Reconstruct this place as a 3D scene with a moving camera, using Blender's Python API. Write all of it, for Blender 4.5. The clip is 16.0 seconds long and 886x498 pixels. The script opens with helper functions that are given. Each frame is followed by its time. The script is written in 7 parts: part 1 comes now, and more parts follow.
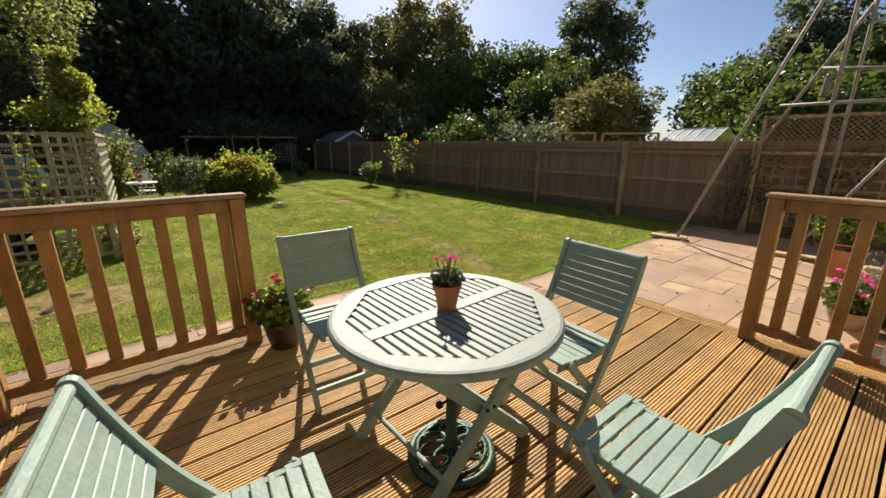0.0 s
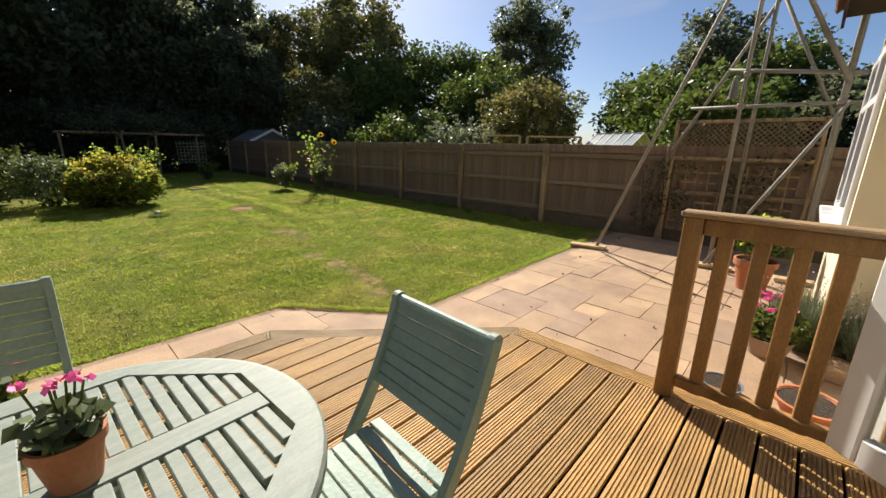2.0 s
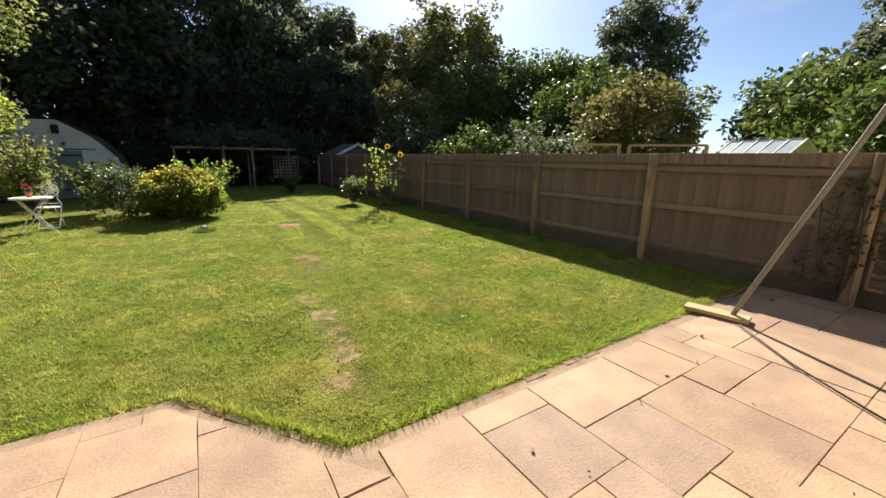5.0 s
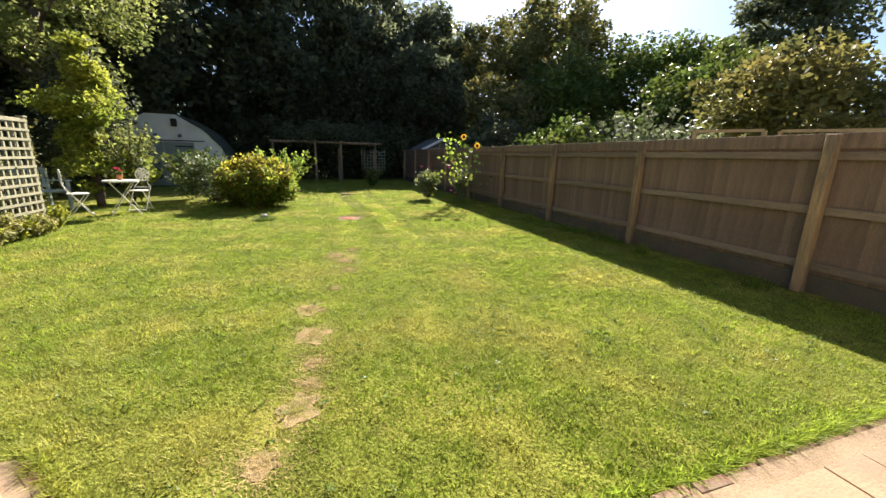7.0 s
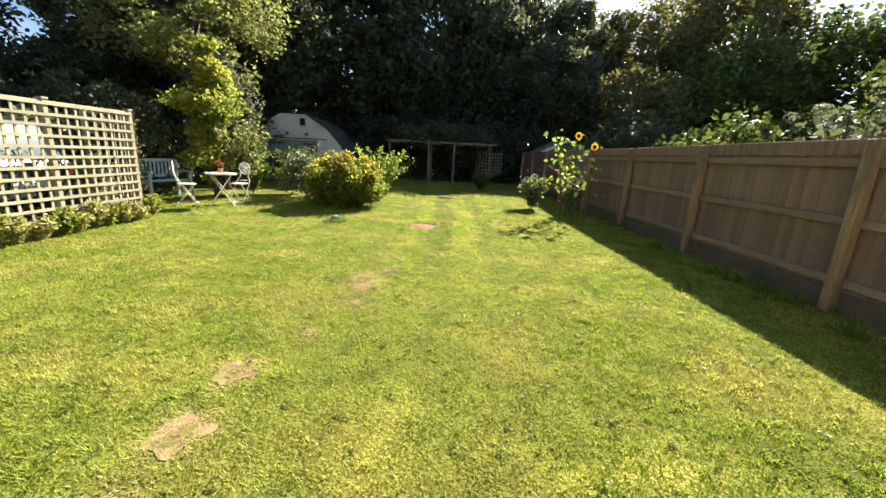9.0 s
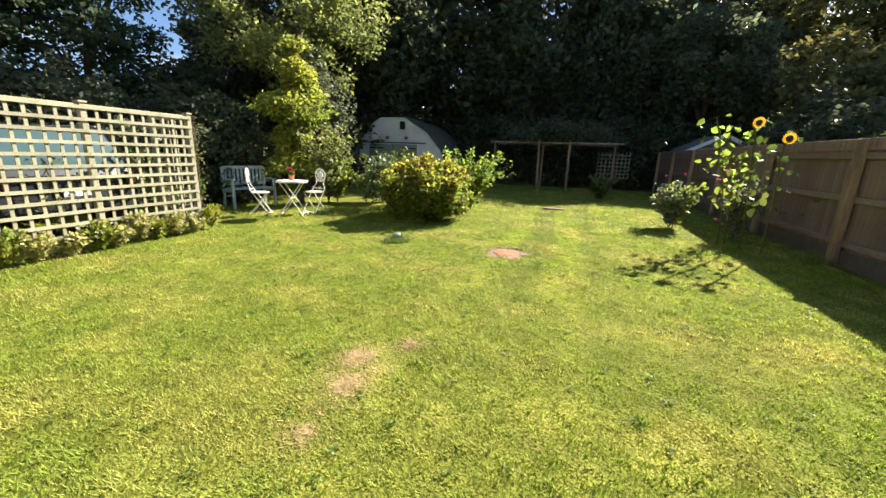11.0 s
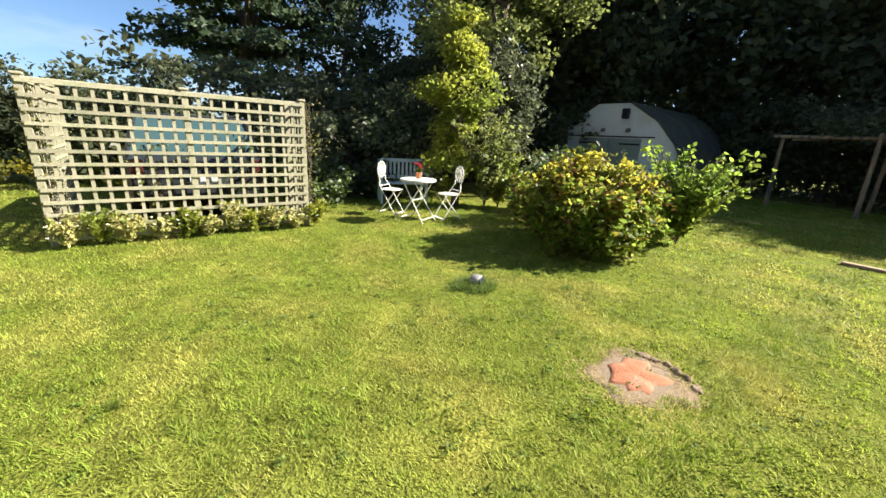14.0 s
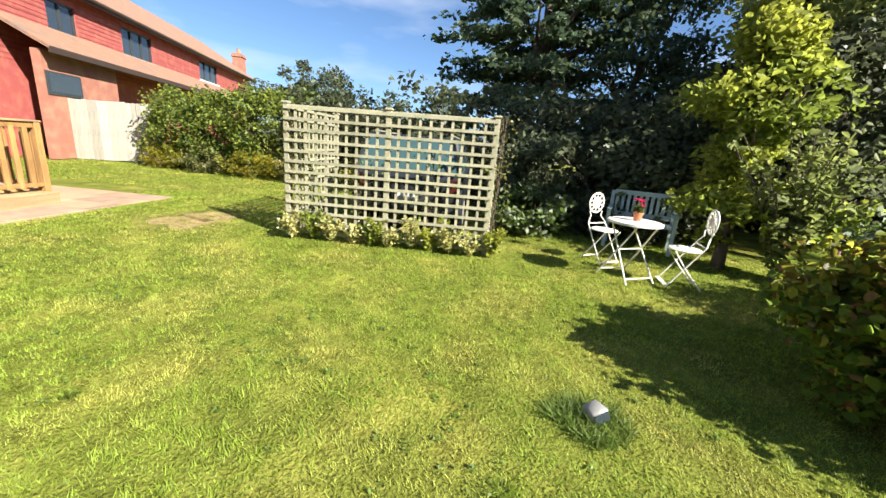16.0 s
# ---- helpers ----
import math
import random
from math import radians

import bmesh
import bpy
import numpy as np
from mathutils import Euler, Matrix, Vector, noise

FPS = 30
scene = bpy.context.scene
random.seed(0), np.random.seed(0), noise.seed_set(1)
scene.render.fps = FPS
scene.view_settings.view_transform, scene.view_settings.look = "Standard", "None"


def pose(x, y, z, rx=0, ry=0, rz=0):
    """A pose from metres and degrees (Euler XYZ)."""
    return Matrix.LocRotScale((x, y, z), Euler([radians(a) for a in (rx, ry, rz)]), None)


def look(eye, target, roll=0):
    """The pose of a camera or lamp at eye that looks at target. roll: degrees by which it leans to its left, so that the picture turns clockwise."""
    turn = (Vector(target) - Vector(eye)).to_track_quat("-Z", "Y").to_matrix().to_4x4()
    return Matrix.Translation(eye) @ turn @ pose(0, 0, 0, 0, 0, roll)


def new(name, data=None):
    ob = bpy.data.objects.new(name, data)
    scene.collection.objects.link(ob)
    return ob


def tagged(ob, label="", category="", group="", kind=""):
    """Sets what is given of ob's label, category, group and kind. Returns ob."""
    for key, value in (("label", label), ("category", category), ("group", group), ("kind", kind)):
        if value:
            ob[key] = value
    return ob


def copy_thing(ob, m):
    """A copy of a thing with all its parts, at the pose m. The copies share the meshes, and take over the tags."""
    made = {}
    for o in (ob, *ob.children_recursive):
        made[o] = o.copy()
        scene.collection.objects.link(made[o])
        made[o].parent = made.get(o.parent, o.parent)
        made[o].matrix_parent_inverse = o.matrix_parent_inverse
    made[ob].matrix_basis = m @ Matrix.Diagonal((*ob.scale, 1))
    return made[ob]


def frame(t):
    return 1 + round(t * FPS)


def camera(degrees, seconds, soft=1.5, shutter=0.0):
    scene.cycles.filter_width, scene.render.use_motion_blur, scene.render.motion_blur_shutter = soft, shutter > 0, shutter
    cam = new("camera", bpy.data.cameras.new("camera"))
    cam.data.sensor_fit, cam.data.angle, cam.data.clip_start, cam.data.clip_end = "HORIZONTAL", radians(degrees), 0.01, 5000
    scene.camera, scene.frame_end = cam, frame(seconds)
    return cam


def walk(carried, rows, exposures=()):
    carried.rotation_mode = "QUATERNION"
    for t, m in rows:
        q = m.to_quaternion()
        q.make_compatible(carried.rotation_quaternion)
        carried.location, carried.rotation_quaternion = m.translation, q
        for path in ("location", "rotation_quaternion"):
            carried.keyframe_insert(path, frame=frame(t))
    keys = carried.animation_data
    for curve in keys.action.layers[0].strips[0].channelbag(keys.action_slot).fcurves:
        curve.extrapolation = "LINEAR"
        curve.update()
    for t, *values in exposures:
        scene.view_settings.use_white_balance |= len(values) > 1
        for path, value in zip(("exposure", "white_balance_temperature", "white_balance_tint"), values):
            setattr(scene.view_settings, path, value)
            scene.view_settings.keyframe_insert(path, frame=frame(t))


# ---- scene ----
cam = camera(98.1, 16.0)
PATH = [
    (0, (-0.301, 0.428, 1.593), (0.895, 1.94, 1.061), 0.1),
    (0.5, (-0.099, 0.463, 1.587), (1.151, 1.932, 1.06), 0.0),
    (1, (0.159, 0.49, 1.584), (1.477, 1.899, 1.058), 0.2),
    (1.5, (0.464, 0.572, 1.541), (1.844, 1.923, 1.02), 0.7),
    (2, (0.742, 0.667, 1.576), (2.153, 1.985, 1.056), 1.0),
    (2.5, (0.973, 0.703, 1.56), (2.377, 2.03, 1.045), 1.1),
    (3, (1.268, 0.754, 1.567), (2.624, 2.135, 1.063), 1.0),
    (3.5, (1.565, 0.91, 1.562), (2.843, 2.368, 1.074), 1.1),
    (4, (1.888, 1.103, 1.571), (3.083, 2.634, 1.095), 1.0),
    (4.2, (2.025, 1.177, 1.565), (3.187, 2.733, 1.09), 1.0),
    (6.3, (3.124, 2.077, 1.428), (3.951, 3.841, 0.975), 0.9),
    (6.5, (3.217, 2.153, 1.41), (3.995, 3.936, 0.945), 1.1),
    (7, (3.5, 2.347, 1.316), (4.128, 4.188, 0.849), 1.4),
    (7.5, (3.802, 2.577, 1.275), (4.261, 4.468, 0.812), 1.9),
    (8, (4.08, 2.923, 1.295), (4.377, 4.847, 0.838), 2.4),
    (8.5, (4.38, 3.276, 1.294), (4.526, 5.217, 0.835), 2.7),
    (9, (4.628, 3.669, 1.295), (4.627, 5.613, 0.821), 2.9),
    (9.2, (4.699, 3.863, 1.296), (4.646, 5.806, 0.825), 2.8),
    (11.3, (4.96, 5.896, 1.275), (4.283, 7.714, 0.79), 1.9),
    (11.5, (4.978, 6.09, 1.275), (4.235, 7.88, 0.784), 2.1),
    (12, (5.031, 6.541, 1.301), (4.127, 8.253, 0.801), 2.7),
    (12.5, (5.134, 6.993, 1.323), (4.067, 8.601, 0.798), 3.1),
    (13, (5.153, 7.443, 1.326), (3.938, 8.934, 0.777), 3.4),
    (13.5, (5.181, 7.967, 1.33), (3.807, 9.311, 0.775), 3.3),
    (14, (5.154, 8.496, 1.35), (3.624, 9.659, 0.798), 3.0),
    (14.5, (4.981, 8.979, 1.39), (3.304, 9.925, 0.85), 3.3),
    (15, (4.858, 9.427, 1.443), (3.042, 10.07, 0.907), 2.9),
    (15.5, (4.623, 9.818, 1.385), (2.711, 10.092, 0.865), 4.1),
    (16, (4.406, 10.181, 1.361), (2.481, 10.011, 0.845), 4.5),
]
walk(cam, [(t, look(eye, target, roll)) for t, eye, target, roll in PATH], exposures=[(0, 1.06, 6800, 12), (2, 1.1, 6650, 11), (4, 1.16, 6450, 10), (5, 1.42, 6550, 10), (7, 1.8, 6700, 10), (9, 2.06, 6800, 11), (12.5, 2.0, 6500, 9), (14, 1.93, 6450, 9), (16, 1.88, 6300, 8)])

# ---- light: low autumn sun through a clear sky with thin cloud ----
SUN_AZ, SUN_EL = radians(32), radians(35)
world = bpy.data.worlds.new("sky")
scene.world = world
world.use_nodes = True
wn, wl = world.node_tree.nodes, world.node_tree.links
bg = wn["Background"]
sky = wn.new("ShaderNodeTexSky")
sky.sky_type = "NISHITA"
sky.sun_disc = False
sky.sun_elevation, sky.sun_rotation = SUN_EL, SUN_AZ
sky.dust_density, sky.air_density, sky.ozone_density = 0.8, 0.8, 5.0
wtc = wn.new("ShaderNodeTexCoord")
wmap = wn.new("ShaderNodeMapping")
wmap.inputs["Scale"].default_value = (1.2, 1.2, 4.5)
wl.new(wtc.outputs["Generated"], wmap.inputs["Vector"])
wnoise = wn.new("ShaderNodeTexNoise")
wnoise.inputs["Scale"].default_value, wnoise.inputs["Detail"].default_value = 1.6, 6
wl.new(wmap.outputs[0], wnoise.inputs["Vector"])
wramp = wn.new("ShaderNodeValToRGB")
wramp.color_ramp.elements[0].position, wramp.color_ramp.elements[1].position = 0.54, 0.88
wl.new(wnoise.outputs[0], wramp.inputs[0])
wmix = wn.new("ShaderNodeMixRGB")
wmix.inputs[2].default_value = (6.0, 6.3, 6.8, 1)
wl.new(wramp.outputs[0], wmix.inputs[0])
wl.new(sky.outputs[0], wmix.inputs[1])
wl.new(wmix.outputs[0], bg.inputs[0])
bg.inputs[1].default_value = 0.05
sun = new("sun", bpy.data.lights.new("sun", "SUN"))
sun.data.energy, sun.data.angle, sun.data.color = 4.2, radians(0.55), (1.0, 0.93, 0.82)
sun_dir = Vector((math.sin(SUN_AZ) * math.cos(SUN_EL), math.cos(SUN_AZ) * math.cos(SUN_EL), math.sin(SUN_EL)))
sun.matrix_world = look(sun_dir * 60, (0, 0, 0))


# ---- materials ----
def mat(name, base, rough=0.7, vary=0.25, scale=6.0, fine=60.0, bump=0.15, metal=0.0, second=None, second_scale=1.5,
        amount=0.5, stretch=(1, 1, 1), translucent=0.0, per_object=0.0, per_island=0.0, spec=0.4, bump_dist=0.01, coords="Object"):
    m = bpy.data.materials.new(name)
    m.use_nodes = True
    n, l = m.node_tree.nodes, m.node_tree.links
    b = n["Principled BSDF"]
    b.inputs["Roughness"].default_value, b.inputs["Metallic"].default_value = rough, metal
    b.inputs["Specular IOR Level"].default_value = spec
    tc = n.new("ShaderNodeTexCoord")
    mp = n.new("ShaderNodeMapping")
    mp.inputs["Scale"].default_value = stretch
    if coords == "World":
        geo = n.new("ShaderNodeNewGeometry")
        l.new(geo.outputs["Position"], mp.inputs[0])
    else:
        l.new(tc.outputs["Object"], mp.inputs[0])
    big = n.new("ShaderNodeTexNoise")
    big.inputs["Scale"].default_value, big.inputs["Detail"].default_value = scale, 4
    l.new(mp.outputs[0], big.inputs["Vector"])
    small = n.new("ShaderNodeTexNoise")
    small.inputs["Scale"].default_value, small.inputs["Detail"].default_value = fine, 3
    l.new(mp.outputs[0], small.inputs["Vector"])
    add = n.new("ShaderNodeMath")
    add.operation = "ADD"
    l.new(big.outputs[0], add.inputs[0])
    l.new(small.outputs[0], add.inputs[1])
    rng = n.new("ShaderNodeMapRange")
    rng.inputs["From Min"].default_value, rng.inputs["From Max"].default_value = 0.65, 1.35
    rng.inputs["To Min"].default_value, rng.inputs["To Max"].default_value = 1 - vary, 1 + vary
    l.new(add.outputs[0], rng.inputs["Value"])
    col = n.new("ShaderNodeMixRGB")
    col.inputs[0].default_value = 0.0
    col.inputs[1].default_value = (*base, 1)
    if second:
        col.inputs[2].default_value = (*second, 1)
        pat = n.new("ShaderNodeTexNoise")
        pat.inputs["Scale"].default_value, pat.inputs["Detail"].default_value = second_scale, 5
        l.new(mp.outputs[0], pat.inputs["Vector"])
        ramp = n.new("ShaderNodeMapRange")
        ramp.inputs["From Min"].default_value, ramp.inputs["From Max"].default_value = 0.62 - 0.35 * amount, 0.8 - 0.35 * amount
        l.new(pat.outputs[0], ramp.inputs["Value"])
        l.new(ramp.outputs[0], col.inputs[0])
    mul = n.new("ShaderNodeVectorMath")
    mul.operation = "SCALE"
    l.new(col.outputs[0], mul.inputs[0])
    l.new(rng.outputs[0], mul.inputs["Scale"])
    out = mul.outputs[0]
    for amt, node, sock in ((per_object, "ShaderNodeObjectInfo", "Random"), (per_island, "ShaderNodeNewGeometry", "Random Per Island")):
        if amt:
            rnd = n.new(node)
            r2 = n.new("ShaderNodeMapRange")
            r2.inputs["To Min"].default_value, r2.inputs["To Max"].default_value = 1 - amt, 1 + amt
            l.new(rnd.outputs[sock], r2.inputs["Value"])
            m2 = n.new("ShaderNodeVectorMath")
            m2.operation = "SCALE"
            l.new(out, m2.inputs[0])
            l.new(r2.outputs[0], m2.inputs["Scale"])
            out = m2.outputs[0]
    l.new(out, b.inputs["Base Color"])
    if bump:
        bp = n.new("ShaderNodeBump")
        bp.inputs["Strength"].default_value, bp.inputs["Distance"].default_value = bump, bump_dist
        l.new(add.outputs[0], bp.inputs["Height"])
        l.new(bp.outputs[0], b.inputs["Normal"])
    if translucent:
        tr = n.new("ShaderNodeBsdfTranslucent")
        l.new(out, tr.inputs["Color"])
        mx = n.new("ShaderNodeMixShader")
        mx.inputs[0].default_value = translucent
        l.new(b.outputs[0], mx.inputs[1])
        l.new(tr.outputs[0], mx.inputs[2])
        l.new(mx.outputs[0], n["Material Output"].inputs[0])
    return m


def leafmat(name, base, second, translucent=0.35, rough=0.5, amount=0.5, second_scale=0.8, per_island=0.35):
    return mat(name, base, rough, 0.2, 1.2, 14, 0, second=second, second_scale=second_scale, amount=amount,
               translucent=translucent, per_island=per_island, spec=0.35, coords="World")


def glassmat(name, tint=(0.9, 0.95, 0.95), rough=0.02, alpha=0.15):
    m = bpy.data.materials.new(name)
    m.use_nodes = True
    n, l = m.node_tree.nodes, m.node_tree.links
    b = n["Principled BSDF"]
    b.inputs["Base Color"].default_value = (*tint, 1)
    b.inputs["Roughness"].default_value = rough
    b.inputs["Transmission Weight"].default_value = 1 - alpha
    b.inputs["IOR"].default_value = 1.45
    return m


M = {}
M["deck"] = mat("deck_timber", (0.46, 0.285, 0.105), 0.6, 0.36, 3, 40, 0.35, stretch=(1, 8, 8), second=(0.33, 0.2, 0.085), second_scale=1.1, amount=0.45, per_object=0.2)
M["deck_grey"] = mat("weathered_deck_timber", (0.33, 0.225, 0.115), 0.7, 0.3, 3, 40, 0.3, stretch=(1, 8, 8), second=(0.25, 0.185, 0.1), per_object=0.12)
M["rail"] = mat("stained_rail_timber", (0.34, 0.19, 0.068), 0.55, 0.36, 4, 50, 0.35, stretch=(6, 6, 1), second=(0.22, 0.12, 0.045), second_scale=2, amount=0.45, per_object=0.15)
M["rail_top"] = mat("weathered_handrail_timber", (0.36, 0.225, 0.105), 0.65, 0.36, 4, 50, 0.4, stretch=(1, 7, 7), second=(0.25, 0.19, 0.125), second_scale=2.5, amount=0.5, per_object=0.1)
M["sage"] = mat("sage_painted_wood", (0.255, 0.34, 0.29), 0.55, 0.14, 5, 70, 0.18, second=(0.305, 0.38, 0.325), second_scale=7, amount=0.35, spec=0.35)
M["sage_worn"] = mat("sage_weathered_tabletop", (0.25, 0.295, 0.25), 0.55, 0.16, 9, 90, 0.2, stretch=(1, 6, 1), second=(0.29, 0.315, 0.275), second_scale=4, amount=0.4, spec=0.4)
M["fence"] = mat("weathered_fence_timber", (0.25, 0.172, 0.12), 0.85, 0.36, 3, 30, 0.5, stretch=(6, 6, 0.8), second=(0.19, 0.135, 0.1), second_scale=1.6, amount=0.5, per_object=0.16)
M["fence_rail"] = mat("greyed_fence_rail_timber", (0.26, 0.195, 0.14), 0.85, 0.3, 3, 30, 0.35, stretch=(5, 0.7, 5), second=(0.2, 0.15, 0.11), second_scale=2, amount=0.45, per_object=0.15)
M["fence_post"] = mat("fence_post_timber", (0.36, 0.25, 0.14), 0.8, 0.3, 3, 30, 0.35, stretch=(5, 5, 0.7), second=(0.15, 0.12, 0.09), second_scale=2, amount=0.45, per_object=0.15)
# The dark colour stands in for shade along the fence's foot.
M["gravelboard"] = mat("shade_dark_gravel_board", (0.13, 0.1, 0.072), 0.9, 0.25, 4, 60, 0.3, second=(0.1, 0.095, 0.065), amount=0.5)
M["stone"] = mat("sandstone_paving", (0.40, 0.272, 0.165), 0.8, 0.2, 4, 70, 0.35, second=(0.34, 0.222, 0.145), second_scale=1.6, amount=0.5, per_object=0.13, coords="World")
M["stone_grey"] = mat("brown_sandstone_paving", (0.305, 0.208, 0.143), 0.8, 0.2, 4, 70, 0.4, second=(0.36, 0.25, 0.172), second_scale=2.4, amount=0.45, per_object=0.12, coords="World")
M["mortar"] = mat("paving_joint_sand", (0.32, 0.225, 0.145), 0.95, 0.35, 4, 120, 0.4)
M["edgebrick"] = mat("red_edging_brick", (0.23, 0.12, 0.075), 0.85, 0.25, 7, 90, 0.35, second=(0.24, 0.19, 0.13), second_scale=3, amount=0.5, per_object=0.2)
M["soil"] = mat("lawn_soil", (0.14, 0.155, 0.025), 0.95, 0.5, 3, 55, 0.8, second=(0.24, 0.23, 0.045), second_scale=1.3, amount=0.35, bump_dist=0.03, coords="World", spec=0.1)
M["bare"] = mat("dry_bare_turf", (0.32, 0.235, 0.125), 0.95, 0.4, 12, 120, 0.8, second=(0.22, 0.21, 0.06), second_scale=14, amount=0.5, coords="World", spec=0.05)
M["grass"] = mat("lawn_grass", (0.30, 0.385, 0.052), 0.58, 0.24, 2.2, 22, 0, second=(0.45, 0.43, 0.105), second_scale=1.1, amount=0.44, translucent=0.55, per_island=0.42, spec=0.26, coords="World")
M["leaf_dark"] = leafmat("dark_evergreen_leaf", (0.11, 0.132, 0.07), (0.14, 0.155, 0.08), 0.6, 0.42, per_island=0.55)
M["leaf_conifer"] = leafmat("blue_green_conifer_spray", (0.075, 0.115, 0.06), (0.105, 0.14, 0.065), 0.45, 0.5, per_island=0.5)
M["leaf_mid"] = leafmat("green_leaf", (0.095, 0.145, 0.028), (0.14, 0.165, 0.035), 0.42)
M["leaf_lime"] = leafmat("yellow_green_leaf", (0.37, 0.39, 0.06), (0.24, 0.3, 0.05), 0.62)
M["leaf_straw"] = mat("dry_straw_blade", (0.4, 0.29, 0.14), 0.95, 0.3, 3, 30, 0, second=(0.27, 0.24, 0.07), second_scale=5, amount=0.5, per_island=0.4, spec=0.05, coords="World")
M["leaf_cream"] = leafmat("cream_variegated_leaf", (0.50, 0.46, 0.18), (0.24, 0.28, 0.06), 0.4, amount=0.4, second_scale=9)
M["leaf_light"] = leafmat("light_green_tree_leaf", (0.30, 0.33, 0.1), (0.2, 0.24, 0.07), 0.6)
M["leaf_gold"] = leafmat("golden_leaf", (0.42, 0.37, 0.05), (0.28, 0.29, 0.045), 0.75, amount=0.5, second_scale=2.2, per_island=0.45)
M["leaf_red"] = leafmat("reddening_leaf", (0.2, 0.09, 0.03), (0.14, 0.13, 0.03), 0.35, amount=0.5, second_scale=2)
M["leaf_pale"] = leafmat("silvery_green_leaf", (0.21, 0.24, 0.15), (0.14, 0.18, 0.08), 0.3)
M["leaf_olive"] = leafmat("olive_apple_leaf", (0.15, 0.16, 0.05), (0.23, 0.2, 0.06), 0.45)
M["leaf_sage"] = leafmat("lavender_leaf", (0.17, 0.19, 0.085), (0.21, 0.21, 0.11), 0.3)
M["spent_flower"] = leafmat("spent_lavender_flower", (0.26, 0.21, 0.15), (0.2, 0.16, 0.17), 0.3)
M["leaf_fresh"] = leafmat("fresh_green_leaf", (0.2, 0.29, 0.045), (0.27, 0.32, 0.055), 0.72, per_island=0.5)
M["leaf_blade"] = leafmat("long_grass_blade", (0.12, 0.19, 0.035), (0.17, 0.23, 0.045), 0.45)
M["petal_pink"] = mat("pink_petal", (0.75, 0.12, 0.36), 0.5, 0.15, 20, 60, 0, translucent=0.3, per_island=0.25)
M["petal_red"] = mat("crimson_petal", (0.55, 0.02, 0.10), 0.5, 0.15, 20, 60, 0, translucent=0.3, per_island=0.25)
M["petal_yellow"] = mat("yellow_petal", (0.8, 0.45, 0.03), 0.5, 0.15, 20, 60, 0, translucent=0.3, per_island=0.2)
M["petal_white"] = mat("cream_petal", (0.75, 0.72, 0.55), 0.5, 0.1, 20, 60, 0, translucent=0.3)
M["bark"] = mat("tree_bark", (0.12, 0.09, 0.065), 0.9, 0.4, 6, 40, 0.8, stretch=(3, 3, 0.6), bump_dist=0.03)
M["terracotta"] = mat("terracotta", (0.46, 0.17, 0.075), 0.75, 0.15, 8, 70, 0.15, second=(0.42, 0.21, 0.12), second_scale=5, amount=0.4)
M["darkpot"] = mat("dark_glazed_pot", (0.05, 0.035, 0.03), 0.35, 0.2, 8, 60, 0.1)
M["bluepot"] = mat("blue_grey_glazed_pot", (0.14, 0.17, 0.2), 0.35, 0.2, 8, 60, 0.1)
M["compost"] = mat("potting_compost", (0.04, 0.028, 0.02), 0.95, 0.4, 30, 120, 0.8)
M["castgreen"] = mat("green_cast_iron", (0.035, 0.075, 0.055), 0.5, 0.25, 12, 90, 0.3, metal=0.3, spec=0.5)
M["steel"] = mat("galvanised_steel", (0.27, 0.26, 0.235), 0.7, 0.25, 8, 60, 0.15, metal=0.35, second=(0.26, 0.24, 0.2), second_scale=4, amount=0.4)
M["steel_rust"] = mat("grey_scaffold_coupler", (0.3, 0.27, 0.24), 0.55, 0.3, 20, 90, 0.3, metal=0.6)
M["plank"] = mat("pale_scaffold_plank", (0.50, 0.36, 0.19), 0.8, 0.2, 3, 40, 0.25, stretch=(1, 8, 8))
M["cream"] = mat("cream_house_render", (0.66, 0.60, 0.45), 0.85, 0.07, 3, 140, 0.35)
M["white"] = mat("white_upvc", (0.78, 0.78, 0.77), 0.3, 0.03, 4, 40, 0.02, spec=0.5)
M["whitepaint"] = mat("white_painted_sheet", (0.74, 0.74, 0.72), 0.6, 0.08, 2, 40, 0.1, second=(0.62, 0.62, 0.57), second_scale=1.2, amount=0.3)
M["whitemetal"] = mat("white_painted_iron", (0.74, 0.71, 0.64), 0.5, 0.08, 8, 80, 0.1, second=(0.5, 0.36, 0.24), second_scale=9, amount=0.1)
M["bluegrey"] = mat("blue_grey_painted_wood", (0.42, 0.5, 0.5), 0.6, 0.12, 5, 60, 0.2, second=(0.5, 0.55, 0.53), amount=0.3)
M["trellis"] = mat("silvered_trellis_timber", (0.325, 0.3, 0.205), 0.85, 0.22, 5, 50, 0.3, second=(0.26, 0.26, 0.16), second_scale=4, amount=0.45, per_object=0.14)
M["hinge"] = mat("black_iron", (0.02, 0.02, 0.02), 0.5, 0.2, 10, 60, 0.1, metal=0.5)
M["doorgreen"] = mat("grey_green_door_paint", (0.26, 0.30, 0.27), 0.6, 0.12, 4, 50, 0.15)
M["brickwall"] = mat("red_house_brick", (0.29, 0.07, 0.062), 0.85, 0.2, 3, 60, 0.3, second=(0.3, 0.1, 0.07), second_scale=3, amount=0.4, per_island=0.2)
M["brick_tan"] = mat("brown_house_brick", (0.28, 0.115, 0.08), 0.85, 0.2, 3, 60, 0.3, second=(0.28, 0.14, 0.09), second_scale=3, amount=0.4, per_island=0.2)
M["rooftile"] = mat("brown_clay_roof_tile", (0.235, 0.125, 0.08), 0.85, 0.24, 4, 60, 0.3, second=(0.17, 0.115, 0.085), second_scale=2, amount=0.45, per_island=0.2)
M["fascia"] = mat("dark_brown_fascia", (0.045, 0.028, 0.02), 0.5, 0.15, 4, 40, 0.05)
